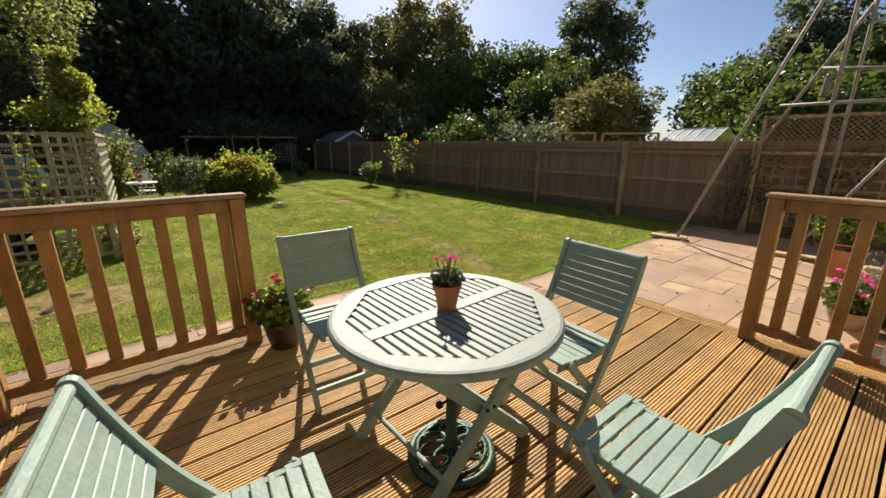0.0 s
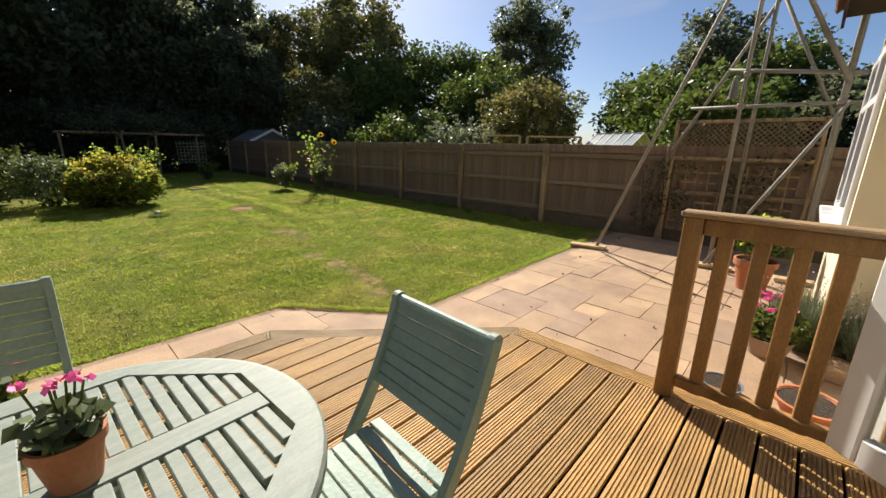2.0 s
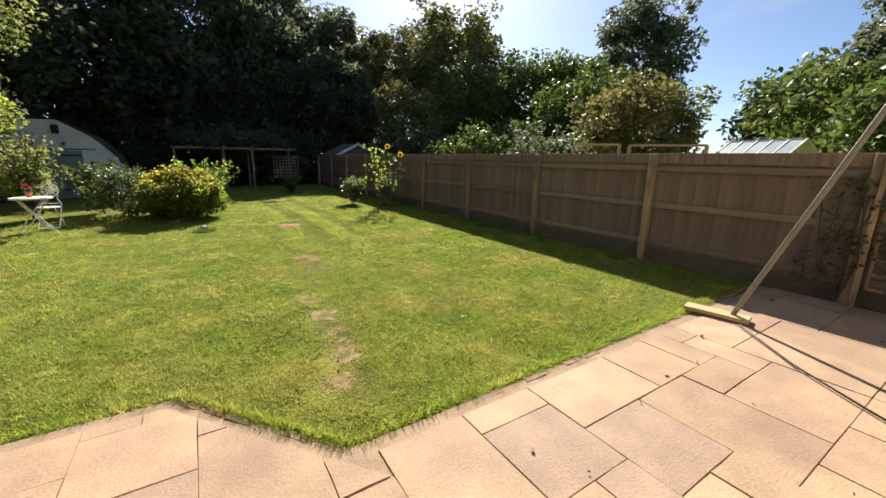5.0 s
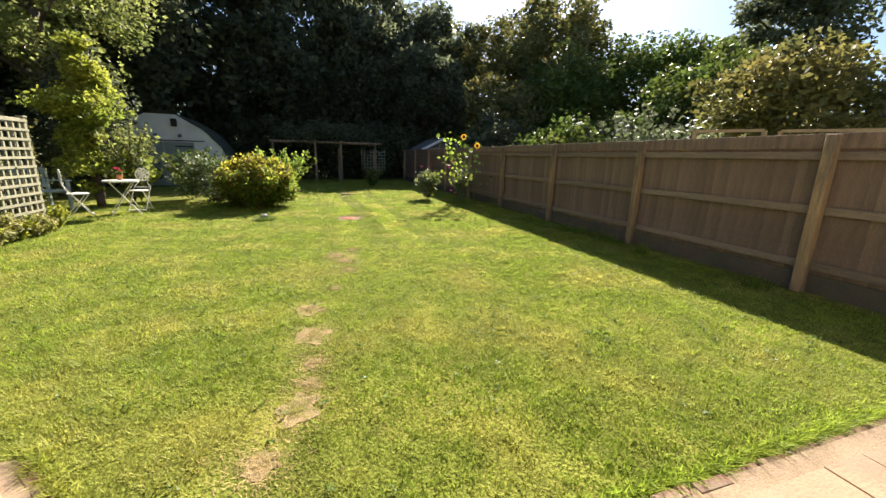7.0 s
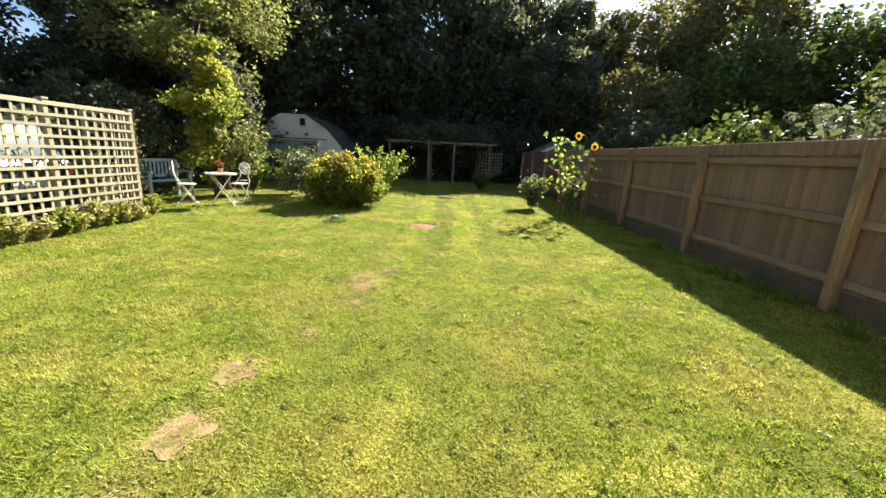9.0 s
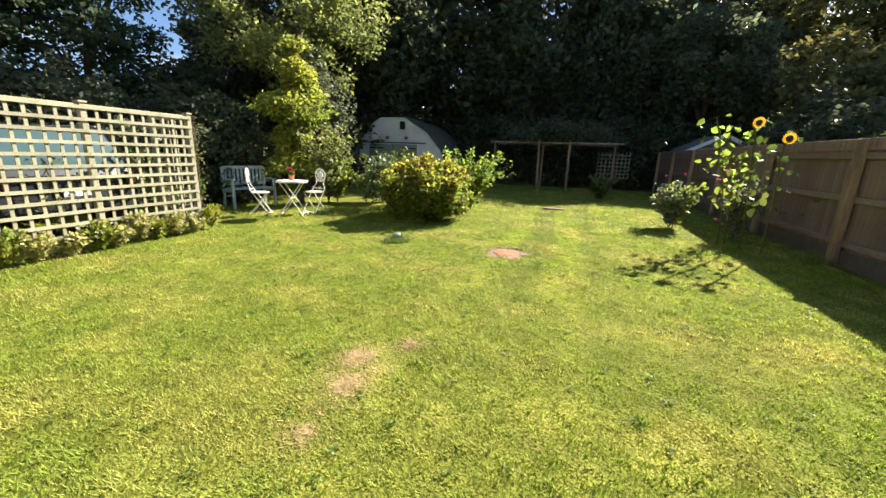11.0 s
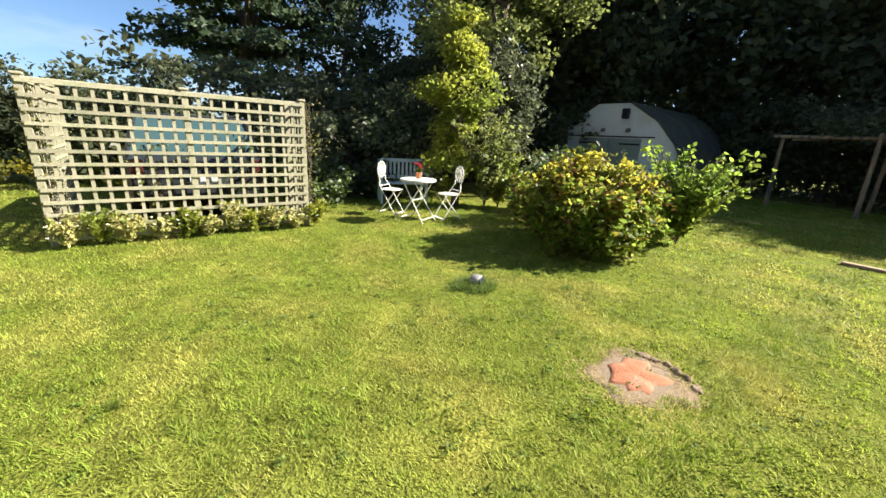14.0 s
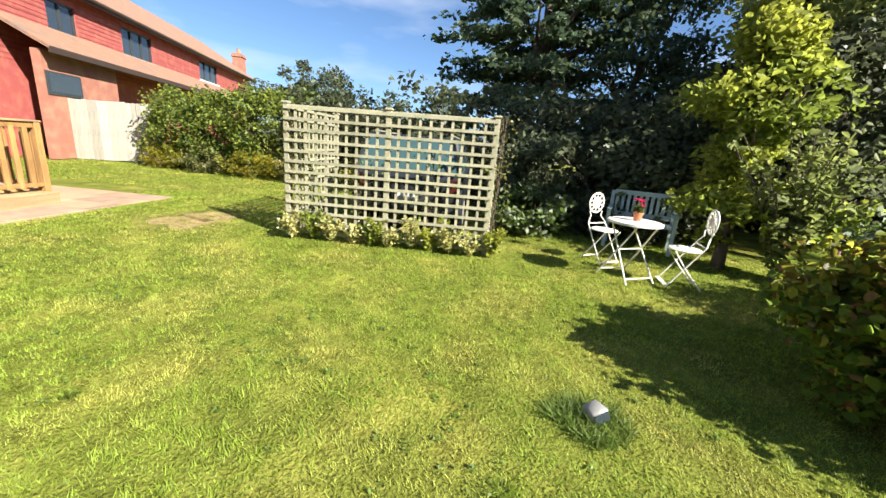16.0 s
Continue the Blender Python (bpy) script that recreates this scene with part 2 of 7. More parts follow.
M["darkframe"] = mat("dark_window_frame", (0.04, 0.045, 0.05), 0.4, 0.1, 4, 40, 0.05)
M["whitefence"] = mat("bleached_fence_timber", (0.36, 0.335, 0.28), 0.85, 0.28, 3, 30, 0.4, stretch=(5, 5, 0.6), per_object=0.2)
M["glass"] = glassmat("window_glass")
M["darkglass"] = mat("dark_reflective_glass", (0.03, 0.04, 0.05), 0.04, 0.1, 3, 20, 0, spec=0.9)
M["paleglass"] = mat("pale_greenhouse_glass", (0.36, 0.42, 0.42), 0.25, 0.15, 2, 20, 0, second=(0.5, 0.52, 0.5), spec=0.7)
# The teal base paints reflected sky into the car windows.
M["carglass"] = mat("sky_teal_car_glass", (0.045, 0.085, 0.09), 0.12, 0.05, 3, 20, 0, spec=0.5)
M["carpaint"] = mat("dark_car_paint", (0.025, 0.028, 0.032), 0.2, 0.05, 3, 20, 0, spec=0.8)
M["rubber"] = mat("tyre_rubber", (0.02, 0.02, 0.02), 0.8, 0.2, 10, 60, 0.1)
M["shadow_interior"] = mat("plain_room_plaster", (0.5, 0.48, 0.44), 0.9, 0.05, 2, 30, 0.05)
M["felt"] = mat("grey_shed_roof_felt", (0.16, 0.16, 0.155), 0.9, 0.2, 4, 60, 0.2, second=(0.1, 0.11, 0.08), amount=0.5)
M["darkfelt"] = mat("dark_mottled_roof_felt", (0.055, 0.06, 0.045), 0.95, 0.3, 4, 50, 0.5, second=(0.08, 0.09, 0.04), amount=0.5)
M["shedwood"] = mat("grey_shed_boards", (0.16, 0.15, 0.14), 0.85, 0.25, 3, 30, 0.3, stretch=(1, 1, 5))
M["manhole"] = mat("red_concrete_cover", (0.37, 0.155, 0.085), 0.95, 0.22, 9, 60, 0.5, second=(0.36, 0.2, 0.13), second_scale=7, amount=0.4, spec=0.15)
M["rubble"] = mat("loose_stone_rubble", (0.185, 0.135, 0.088), 0.95, 0.3, 14, 90, 0.5, per_island=0.3)
M["pale_casing"] = mat("pale_grey_weathered_casing", (0.25, 0.245, 0.23), 0.65, 0.2, 14, 80, 0.15)
M["greyplastic"] = mat("grey_plastic", (0.14, 0.135, 0.125), 0.45, 0.1, 8, 60, 0.05)
M["blackwood"] = mat("sunflower_seed_head", (0.05, 0.03, 0.015), 0.9, 0.3, 60, 160, 0.5)
M["mirrorwhite"] = mat("pale_sticker", (0.6, 0.6, 0.58), 0.5, 0.03, 4, 30, 0)
M["greensticker"] = mat("green_sticker", (0.08, 0.4, 0.08), 0.5, 0.03, 4, 30, 0)
M["darklamp"] = mat("dark_lamp_lens", (0.06, 0.012, 0.012), 0.3, 0.03, 4, 30, 0)

rnd = random.Random(7)
rs = np.random.RandomState(11)


# ---- mesh helpers ----
def box(bm, cx, cy, cz, sx, sy, sz, m=None, bevel=0.0):
    made = bmesh.ops.create_cube(bm, size=1.0)["verts"]
    bmesh.ops.scale(bm, vec=(sx, sy, sz), verts=made)
    if bevel:
        edges = list({e for v in made for e in v.link_edges})
        made = list({v for f in bmesh.ops.bevel(bm, geom=edges, offset=bevel, segments=1, affect="EDGES")["faces"] for v in f.verts} | {v for v in made if v.is_valid})
    bmesh.ops.translate(bm, vec=(cx, cy, cz), verts=made)
    if m is not None:
        bmesh.ops.transform(bm, matrix=m, verts=made)
    return made


def beam(bm, a, b, w, h=None, up=(0, 0, 1), bevel=0.0):
    """A square bar from a to b, w wide and h thick along up."""
    a, b, h = Vector(a), Vector(b), h or w
    d = (b - a).normalized()
    side = d.cross(Vector(up))
    side = side.normalized() if side.length > 1e-4 else Vector((1, 0, 0))
    top = side.cross(d)
    m = Matrix((side, d, top)).transposed().to_4x4()
    m.translation = (a + b) / 2
    return box(bm, 0, 0, 0, w, (b - a).length, h, m, bevel)


def rod(bm, a, b, r, r2=None, n=10, caps=True):
    a, b = Vector(a), Vector(b)
    d = b - a
    m = Matrix.Translation((a + b) / 2) @ d.to_track_quat("Z", "Y").to_matrix().to_4x4()
    return bmesh.ops.create_cone(bm, cap_ends=caps, segments=n, radius1=r, radius2=r if r2 is None else r2, depth=d.length, matrix=m)["verts"]


def lathe(bm, profile, n=24, at=(0, 0, 0)):
    rings = []
    for r, z in profile:
        rings.append([bm.verts.new((at[0] + r * math.cos(2 * math.pi * k / n), at[1] + r * math.sin(2 * math.pi * k / n), at[2] + z)) for k in range(n)])
    for lo, hi in zip(rings, rings[1:]):
        for k in range(n):
            bm.faces.new((lo[k], lo[(k + 1) % n], hi[(k + 1) % n], hi[k]))
    bm.faces.new(rings[0][::-1])
    bm.faces.new(rings[-1])


def tube(bm, pts, r, n=6):
    """One bent round bar through the points."""
    pts = [Vector(p) for p in pts]
    rings = []
    for k, p in enumerate(pts):
        d = (pts[min(k + 1, len(pts) - 1)] - pts[max(k - 1, 0)]).normalized()
        u = d.cross(Vector((0.31, 0.95, 0.05)) if abs(d.y) < 0.9 else Vector((1, 0, 0))).normalized()
        w = d.cross(u)
        rings.append([bm.verts.new(p + (u * math.cos(a) + w * math.sin(a)) * r) for a in [2 * math.pi * q / n for q in range(n)]])
    for lo, hi in zip(rings, rings[1:]):
        for q in range(n):
            bm.faces.new((lo[q], lo[(q + 1) % n], hi[(q + 1) % n], hi[q]))
    bm.faces.new(rings[0][::-1])
    bm.faces.new(rings[-1])


def bent_board(bm, x, pts, w, h):
    """One curved board of thickness w across x and depth h, along points in the yz plane."""
    rings = []
    for k, (y, z) in enumerate(pts):
        a, b = pts[max(k - 1, 0)], pts[min(k + 1, len(pts) - 1)]
        d = Vector((0, b[0] - a[0], b[1] - a[1])).normalized()
        side = Vector((0, -d.z, d.y)) * (h / 2)
        c = Vector((x, y, z))
        rings.append([bm.verts.new(c + Vector((i * w / 2, 0, 0)) + side * j) for i, j in ((-1, -1), (1, -1), (1, 1), (-1, 1))])
    for lo, hi in zip(rings, rings[1:]):
        for q in range(4):
            bm.faces.new((lo[q], lo[(q + 1) % 4], hi[(q + 1) % 4], hi[q]))
    bm.faces.new(rings[0][::-1])
    bm.faces.new(rings[-1])
    bmesh.ops.recalc_face_normals(bm, faces=bm.faces)


def prism(bm, pts, z0, z1):
    lo = [bm.verts.new((x, y, z0)) for x, y in pts]
    hi = [bm.verts.new((x, y, z1)) for x, y in pts]
    bm.faces.new(lo[::-1])
    bm.faces.new(hi)
    for k in range(len(pts)):
        j = (k + 1) % len(pts)
        bm.faces.new((lo[k], lo[j], hi[j], hi[k]))


def mesh_of(name, bm, material, smooth=False):
    me = bpy.data.meshes.new(name)
    bm.normal_update()
    bm.to_mesh(me)
    bm.free()
    me.materials.append(material)
    if smooth:
        me.polygons.foreach_set("use_smooth", [True] * len(me.polygons))
    return me


def part(name, bm, material, parent, label="", smooth=False):
    ob = new(name, mesh_of(name, bm, material, smooth))
    ob.parent = parent
    if label:
        ob["label"] = label
    return ob


def thing(name, x, y, z, rz, label, category, group="", kind=""):
    ob = new(name)
    ob.empty_display_size = 0.1
    ob.matrix_basis = pose(x, y, z, 0, 0, rz)
    return tagged(ob, label, category, group, kind)


def solo(name, bm, material, label, category, group="", kind="", smooth=False):
    ob = new(name, mesh_of(name, bm, material, smooth))
    return tagged(ob, label, category, group, kind)


def raw_mesh(name, verts, faces, material, smooth=False):
    """A mesh from arrays of vertices and equal-sized faces."""
    me = bpy.data.meshes.new(name)
    nv, (nf, k) = len(verts), faces.shape
    me.vertices.add(nv)
    me.vertices.foreach_set("co", verts.astype(np.float32).ravel())
    me.loops.add(nf * k)
    me.loops.foreach_set("vertex_index", faces.astype(np.int32).ravel())
    me.polygons.add(nf)
    me.polygons.foreach_set("loop_start", np.arange(0, nf * k, k, dtype=np.int32))
    me.polygons.foreach_set("loop_total", np.full(nf, k, dtype=np.int32))
    me.update(calc_edges=True)
    me.materials.append(material)
    return me


def leaves(name, centres, size, material, droop=0.3, aspect=0.55, jitter=0.4, up=0.0, fold=False):
    """One mesh of leaves at the given centres: diamonds, or pointed ovals folded along the midrib."""
    n = len(centres)
    d = rs.normal(size=(n, 3))
    d[:, 2] = d[:, 2] * 0.6 - droop
    d /= np.linalg.norm(d, axis=1)[:, None]
    nrm = rs.normal(size=(n, 3))
    nrm[:, 2] += up
    s = np.cross(d, nrm)
    s /= np.linalg.norm(s, axis=1)[:, None] + 1e-9
    ln = size * (1 + jitter * (rs.rand(n, 1) * 2 - 1))
    w = ln * aspect * 0.5
    if fold:
        lift = np.cross(s, d) * w * 0.35
        v = np.empty((n, 6, 3))
        v[:, 0], v[:, 1] = centres - d * ln * 0.5, centres + d * ln * 0.5 - lift * 0.6
        v[:, 2], v[:, 3] = centres - d * ln * 0.2 + s * w + lift, centres + d * ln * 0.2 + s * w * 0.8 + lift
        v[:, 4], v[:, 5] = centres - d * ln * 0.2 - s * w + lift, centres + d * ln * 0.2 - s * w * 0.8 + lift
        k = 6 * np.arange(n)[:, None]
        f = np.concatenate([k + [0, 2, 3, 1], k + [0, 1, 5, 4]], 1).reshape(-1, 4)
        return raw_mesh(name, v.reshape(-1, 3), f, material)
    v = np.empty((n, 4, 3))
    v[:, 0] = centres - d * ln * 0.5
    v[:, 1] = centres + s * w
    v[:, 2] = centres + d * ln * 0.5
    v[:, 3] = centres - s * w
    return raw_mesh(name, v.reshape(-1, 3), np.arange(4 * n).reshape(n, 4), material)


def clumps(n_clumps, per, radii, clump_r, shell=0.55, squash=0.8, seed=0, bottom=-0.9):
    """Leaf centres gathered in clumps over an uneven ellipsoid."""
    r = np.random.RandomState(seed)
    c = r.normal(size=(n_clumps, 3))
    c /= np.linalg.norm(c, axis=1)[:, None]
    c[:, 2] = np.maximum(c[:, 2], bottom)
    c *= (shell + (1 - shell) * r.rand(n_clumps, 1)) * (0.82 + 0.36 * r.rand(n_clumps, 1))
    pts = []
    for k in range(n_clumps):
        q = r.normal(size=(per, 3))
        q /= np.linalg.norm(q, axis=1)[:, None]
        q *= r.rand(per, 1) ** 0.45 * clump_r * (0.6 + 0.8 * r.rand())
        q[:, 2] *= squash
        pts.append(c[k] * np.array(radii) + q)
    return np.concatenate(pts)


def tree(x, y, h, radii, material, leaf, label, n_clumps=90, per=110, clump_r=1.0, seed=1, trunk_r=0.2, base=None, shape="round", name="tree", droop=0.3, fold=False):
    """A tapered, forked trunk with limbs under a crown of many leaf clumps."""
    r = random.Random(seed)
    ob = thing(name, x, y, 0, 0, label, "tree")
    bm = bmesh.new()
    cz = h - radii[2] if base is None else base
    p, rad = Vector((0, 0, -0.1)), trunk_r
    steps = 6
    knots = [p.copy()]
    for k in range(steps):
        q = Vector((r.uniform(-0.05, 0.05) * h * 0.3, r.uniform(-0.05, 0.05) * h * 0.3, cz * (k + 1) / steps))
        rod(bm, p, q, rad, rad * 0.88, 9)
        p, rad = q, rad * 0.88
        knots.append(q.copy())
    for k in range(9):
        start = knots[r.randint(3, steps)]
        ang, rise = r.uniform(0, 6.28), r.uniform(0.1, 0.8)
        a = Vector(start)
        b = a + Vector((math.cos(ang) * radii[0] * 0.45, math.sin(ang) * radii[1] * 0.45, radii[2] * rise * 0.6))
        c = b + Vector((math.cos(ang + r.uniform(-0.5, 0.5)) * radii[0] * 0.35, math.sin(ang) * radii[1] * 0.35, radii[2] * rise * 0.4))
        rod(bm, a, b, trunk_r * 0.35, trunk_r * 0.22, 6)
        rod(bm, b, c, trunk_r * 0.22, trunk_r * 0.07, 6)
    part("trunk", bm, M["bark"], ob, smooth=True)
    pts = clumps(n_clumps, per, radii, clump_r, seed=seed)
    if shape == "layered":
        # boughs in tiers that reach out unevenly, with gaps between them
        f = np.clip((pts[:, 2] + radii[2]) / (2 * radii[2]), 0, 1)
        low = np.where(f < 0.5, 1 / np.sqrt(np.maximum(1 - (2 * f - 1) ** 2, 0.12)), 1.0)
        pts[:, :2] *= low[:, None] ** 0.9
        side = np.arctan2(pts[:, 1], pts[:, 0])
        reach = (1.2 - 0.85 * f) * (0.8 + 0.28 * np.sin(side * 5 + 3.0 * np.floor(f * 13)) + 0.16 * np.sin(side * 11 + 5 * np.floor(f * 13)))
        pts[:, 0] *= reach
        pts[:, 1] *= reach
        tier = 2 * radii[2] / 13
        pts[:, 2] -= 0.55 * ((pts[:, 2] + 50 * tier) % tier - tier / 2) + 0.06 * np.hypot(pts[:, 0], pts[:, 1])
    elif shape == "ragged":
        z = pts[:, 2]
        swell = 0.95 + 0.45 * np.sin(3.7 * z + 0.8) + 0.25 * np.sin(8.3 * z)
        pts[:, 0] = pts[:, 0] * swell + 0.16 * np.sin(2.3 * z)
        pts[:, 1] = pts[:, 1] * swell + 0.16 * np.cos(2.9 * z)
    pts[:, 2] += cz
    crown = new("crown", leaves("crown", pts, leaf, material, droop, fold=fold))
    crown.parent = ob
    return ob


def shrub(name, x, y, radii, material, leaf, label, n_clumps=60, per=70, clump_r=0.25, seed=1, second=None, stems=8, category="shrub", shell=0.6, z=0.0):
    """Stems from the ground under a mound of leaves that reaches down to it."""
    r = random.Random(seed)
    ob = thing(name, x, y, z, 0, label, category)
    bm = bmesh.new()
    for k in range(stems):
        a = Vector((r.uniform(-0.2, 0.2) * radii[0], r.uniform(-0.2, 0.2) * radii[1], -0.03))
        b = Vector((r.uniform(-0.7, 0.7) * radii[0], r.uniform(-0.7, 0.7) * radii[1], radii[2] * r.uniform(0.9, 1.7)))
        m = (a + b) / 2 + Vector((0, 0, 0.1 * radii[2]))
        rod(bm, a, m, 0.018, 0.012, 5)
        rod(bm, m, b, 0.012, 0.005, 5)
    part("branch_frame", bm, M["bark"], ob)
    pts = clumps(n_clumps, per, radii, clump_r, shell=shell, seed=seed, bottom=-0.95)
    pts[:, 2] = np.maximum(pts[:, 2] + radii[2] * 0.98, 0.02 + 0.05 * rs.rand(len(pts)))
    if second:
        pick = rs.rand(len(pts)) < 0.35
        crown2 = new("young_leaves", leaves("young_leaves", pts[pick], leaf, second))
        crown2.parent = ob
        pts = pts[~pick]
    crown = new("foliage", leaves("foliage", pts, leaf, material))
    crown.parent = ob
    return ob


# ---- ground, lawn and patio base ----
def ground():
    bm = bmesh.new()
    s = 600
    vs = [bm.verts.new(p) for p in ((-s, -s, -0.03), (s, -s, -0.03), (s, s, -0.03), (-s, s, -0.03))]
    bm.faces.new(vs)
    return solo("ground", bm, M["soil"], "short mown green lawn turf over soil", "ground", kind="structure")


ground()

DECK_Z, DX0, DX1, DY0, DY1 = 0.19, -1.12, 3.22, -0.11, 3.46
CUT_A, CUT_B = (1.80, 3.46), (3.22, 2.14)          # the deck's slanted corner
LAWN_Y, STRIP_Y = 3.27, 4.27                       # the lawn's edge beside the patio and beside the deck
EDGE_A, EDGE_B = (2.24, STRIP_Y), (3.04, LAWN_Y)   # its slanted stretch
FENCE_X = 8.5


def on_lawn(x, y):
    k = (STRIP_Y - LAWN_Y) / (EDGE_B[0] - EDGE_A[0])
    edge = np.where(x < EDGE_A[0], STRIP_Y, np.where(x < EDGE_B[0], STRIP_Y - k * (x - EDGE_A[0]), LAWN_Y))
    left = (x < -2.5) & (y > -6)
    return ((y > edge + 0.05) | left) & (x < FENCE_X)


BARE = [(3.22, 3.95, 0.17), (3.36, 4.3, 0.15), (3.43, 4.55, 0.12), (3.44, 4.78, 0.13), (3.44, 5.2, 0.17), (3.42, 5.73, 0.15), (3.66, 6.26, 0.09),
        (3.86, 6.9, 0.1), (3.85, 7.32, 0.2), (-0.85, 5.75, 0.5), (-1.35, 5.85, 0.45), (3.76, 7.62, 0.22), (4.0, 7.9, 0.12)]


def bare_amount(x, y):
    a = np.zeros_like(x)
    for k, (bx, by, br) in enumerate(BARE):
        wob = 1 + 0.35 * np.sin(9 * x + 2.3 * k) * np.cos(8 * y + k) + 0.3 * np.sin(31 * x + k) * np.sin(27 * y)
        a = np.maximum(a, 1 - np.hypot(x - bx, (y - by) * 0.85) / (br * 1.35 * wob))
    return a


def lawn_blades(name, x0, x1, y0, y1, density, height, width, seed):
    r = np.random.RandomState(seed)
    n = int((x1 - x0) * (y1 - y0) * density)
    x, y = x0 + (x1 - x0) * r.rand(n), y0 + (y1 - y0) * r.rand(n)
    keep = on_lawn(x, y) & (r.rand(n) > np.clip(bare_amount(x, y) * 2.6, 0, 0.95))
    keep &= np.hypot(x - 4.22, y - 10.78) > 0.27 + 0.06 * np.sin(5 * np.arctan2(y - 10.78, x - 4.22))
    x, y = x[keep], y[keep]
    n = len(x)
    cell = 0.046
    ci = ((x - x0 + r.normal(size=n) * 0.014) / cell).astype(int) % 211
    cj = ((y - y0 + r.normal(size=n) * 0.014) / cell).astype(int) % 223
    tall, swing = r.rand(211, 223), r.rand(211, 223) * 6.283
    h = height * (0.5 + 0.7 * r.rand(n)) * (0.35 + 1.35 * tall[ci, cj] ** 1.6) * (1 + 0.25 * np.sin(1.7 * x + 0.6 * y) * np.sin(1.3 * y))
    lean = 0.4 + 1.1 * r.rand(n)
    b = swing[ci, cj] + r.normal(size=n) * 0.9
    # mown in strips along y, laid one way and then the other
    strip = np.tanh(3.5 * np.sin(2 * np.pi * (x - 4.36 + 0.06 * np.sin(0.9 * y)) / 0.84)) * np.clip((y - 7.2) / 1.5, 0, 1) * np.exp(-((x - 4.7) / 0.9) ** 4)
    b = np.arctan2(np.sin(b) + 0.8 * strip, np.cos(b))
    a = b - 1.57 + r.normal(size=n) * 0.3
    v = np.zeros((n, 3, 3))
    v[:, 0] = np.c_[x - np.cos(a) * width / 2, y - np.sin(a) * width / 2, np.full(n, -0.03)]
    v[:, 1] = np.c_[x + np.cos(a) * width / 2, y + np.sin(a) * width / 2, np.full(n, -0.03)]
    v[:, 2] = np.c_[x + np.cos(b) * h * lean, y + np.sin(b) * h * lean, h - 0.03]
    me = raw_mesh(name, v.reshape(-1, 3), np.arange(3 * n).reshape(n, 3), M["grass"])
    return tagged(new(name, me), "short sunlit yellow-green lawn grass blades", "grass", kind="stuff")


lawn_blades("lawn_grass", 1.5, 8.4, 3.2, 8.0, 9200, 0.019, 0.0066, 1)
lawn_blades("lawn_grass", 0.6, 8.4, 8.0, 13.0, 8700, 0.019, 0.0062, 2)
lawn_blades("lawn_grass", -3.5, 1.5, 3.2, 8.0, 3200, 0.024, 0.009, 3)
lawn_blades("lawn_grass", -3.5, 0.6, 8.0, 14.5, 3400, 0.024, 0.009, 4)
lawn_blades("lawn_grass", 0.6, 8.4, 13.0, 24.0, 1800, 0.026, 0.012, 5)
lawn_blades("lawn_grass", -8.0, -3.5, -5.0, 13.0, 900, 0.028, 0.014, 6)


def bare_patches():
    for k0, (bx, by, br) in enumerate(BARE):
        bm = bmesh.new()
        n = 26
        pts = []
        for k in range(n):
            a = 2 * math.pi * k / n
            q = br * (0.75 if k0 in (1, 4, 5, 9, 10) else 0.4) * (1 + 0.8 * noise.noise(Vector((math.cos(a) * 1.7 + bx, math.sin(a) * 1.7 + by, 3))))
            pts.append((bx + q * math.cos(a), by + q * math.sin(a) * 1.15))
        prism(bm, pts, -0.05, -0.026)
        solo("bare_turf_patch", bm, M["bare"], "dry straw-coloured bare patch worn into the lawn", "bare patch", "worn turf patches", "stuff")
        n = int(6500 * br * br * 3.14)
        a, q = rs.rand(n) * 6.283, np.abs(rs.normal(size=n)) * br * 0.75
        base = np.c_[bx + np.cos(a) * q, by + np.sin(a) * q * 1.1, np.full(n, -0.027)]
        c = rs.rand(n) * 6.283
        side = np.c_[-np.sin(c), np.cos(c), np.zeros(n)] * 0.0022
        tip = base + np.c_[np.cos(c) * 0.035, np.sin(c) * 0.035, 0.004 + 0.012 * rs.rand(n)]
        v = np.stack([base - side, base + side, tip], 1)
        tagged(new("dry_grass", raw_mesh("dry_grass", v.reshape(-1, 3), np.arange(3 * n).reshape(n, 3), M["leaf_straw"])), "flattened dry straw grass on worn turf", "grass", kind="stuff")


bare_patches()


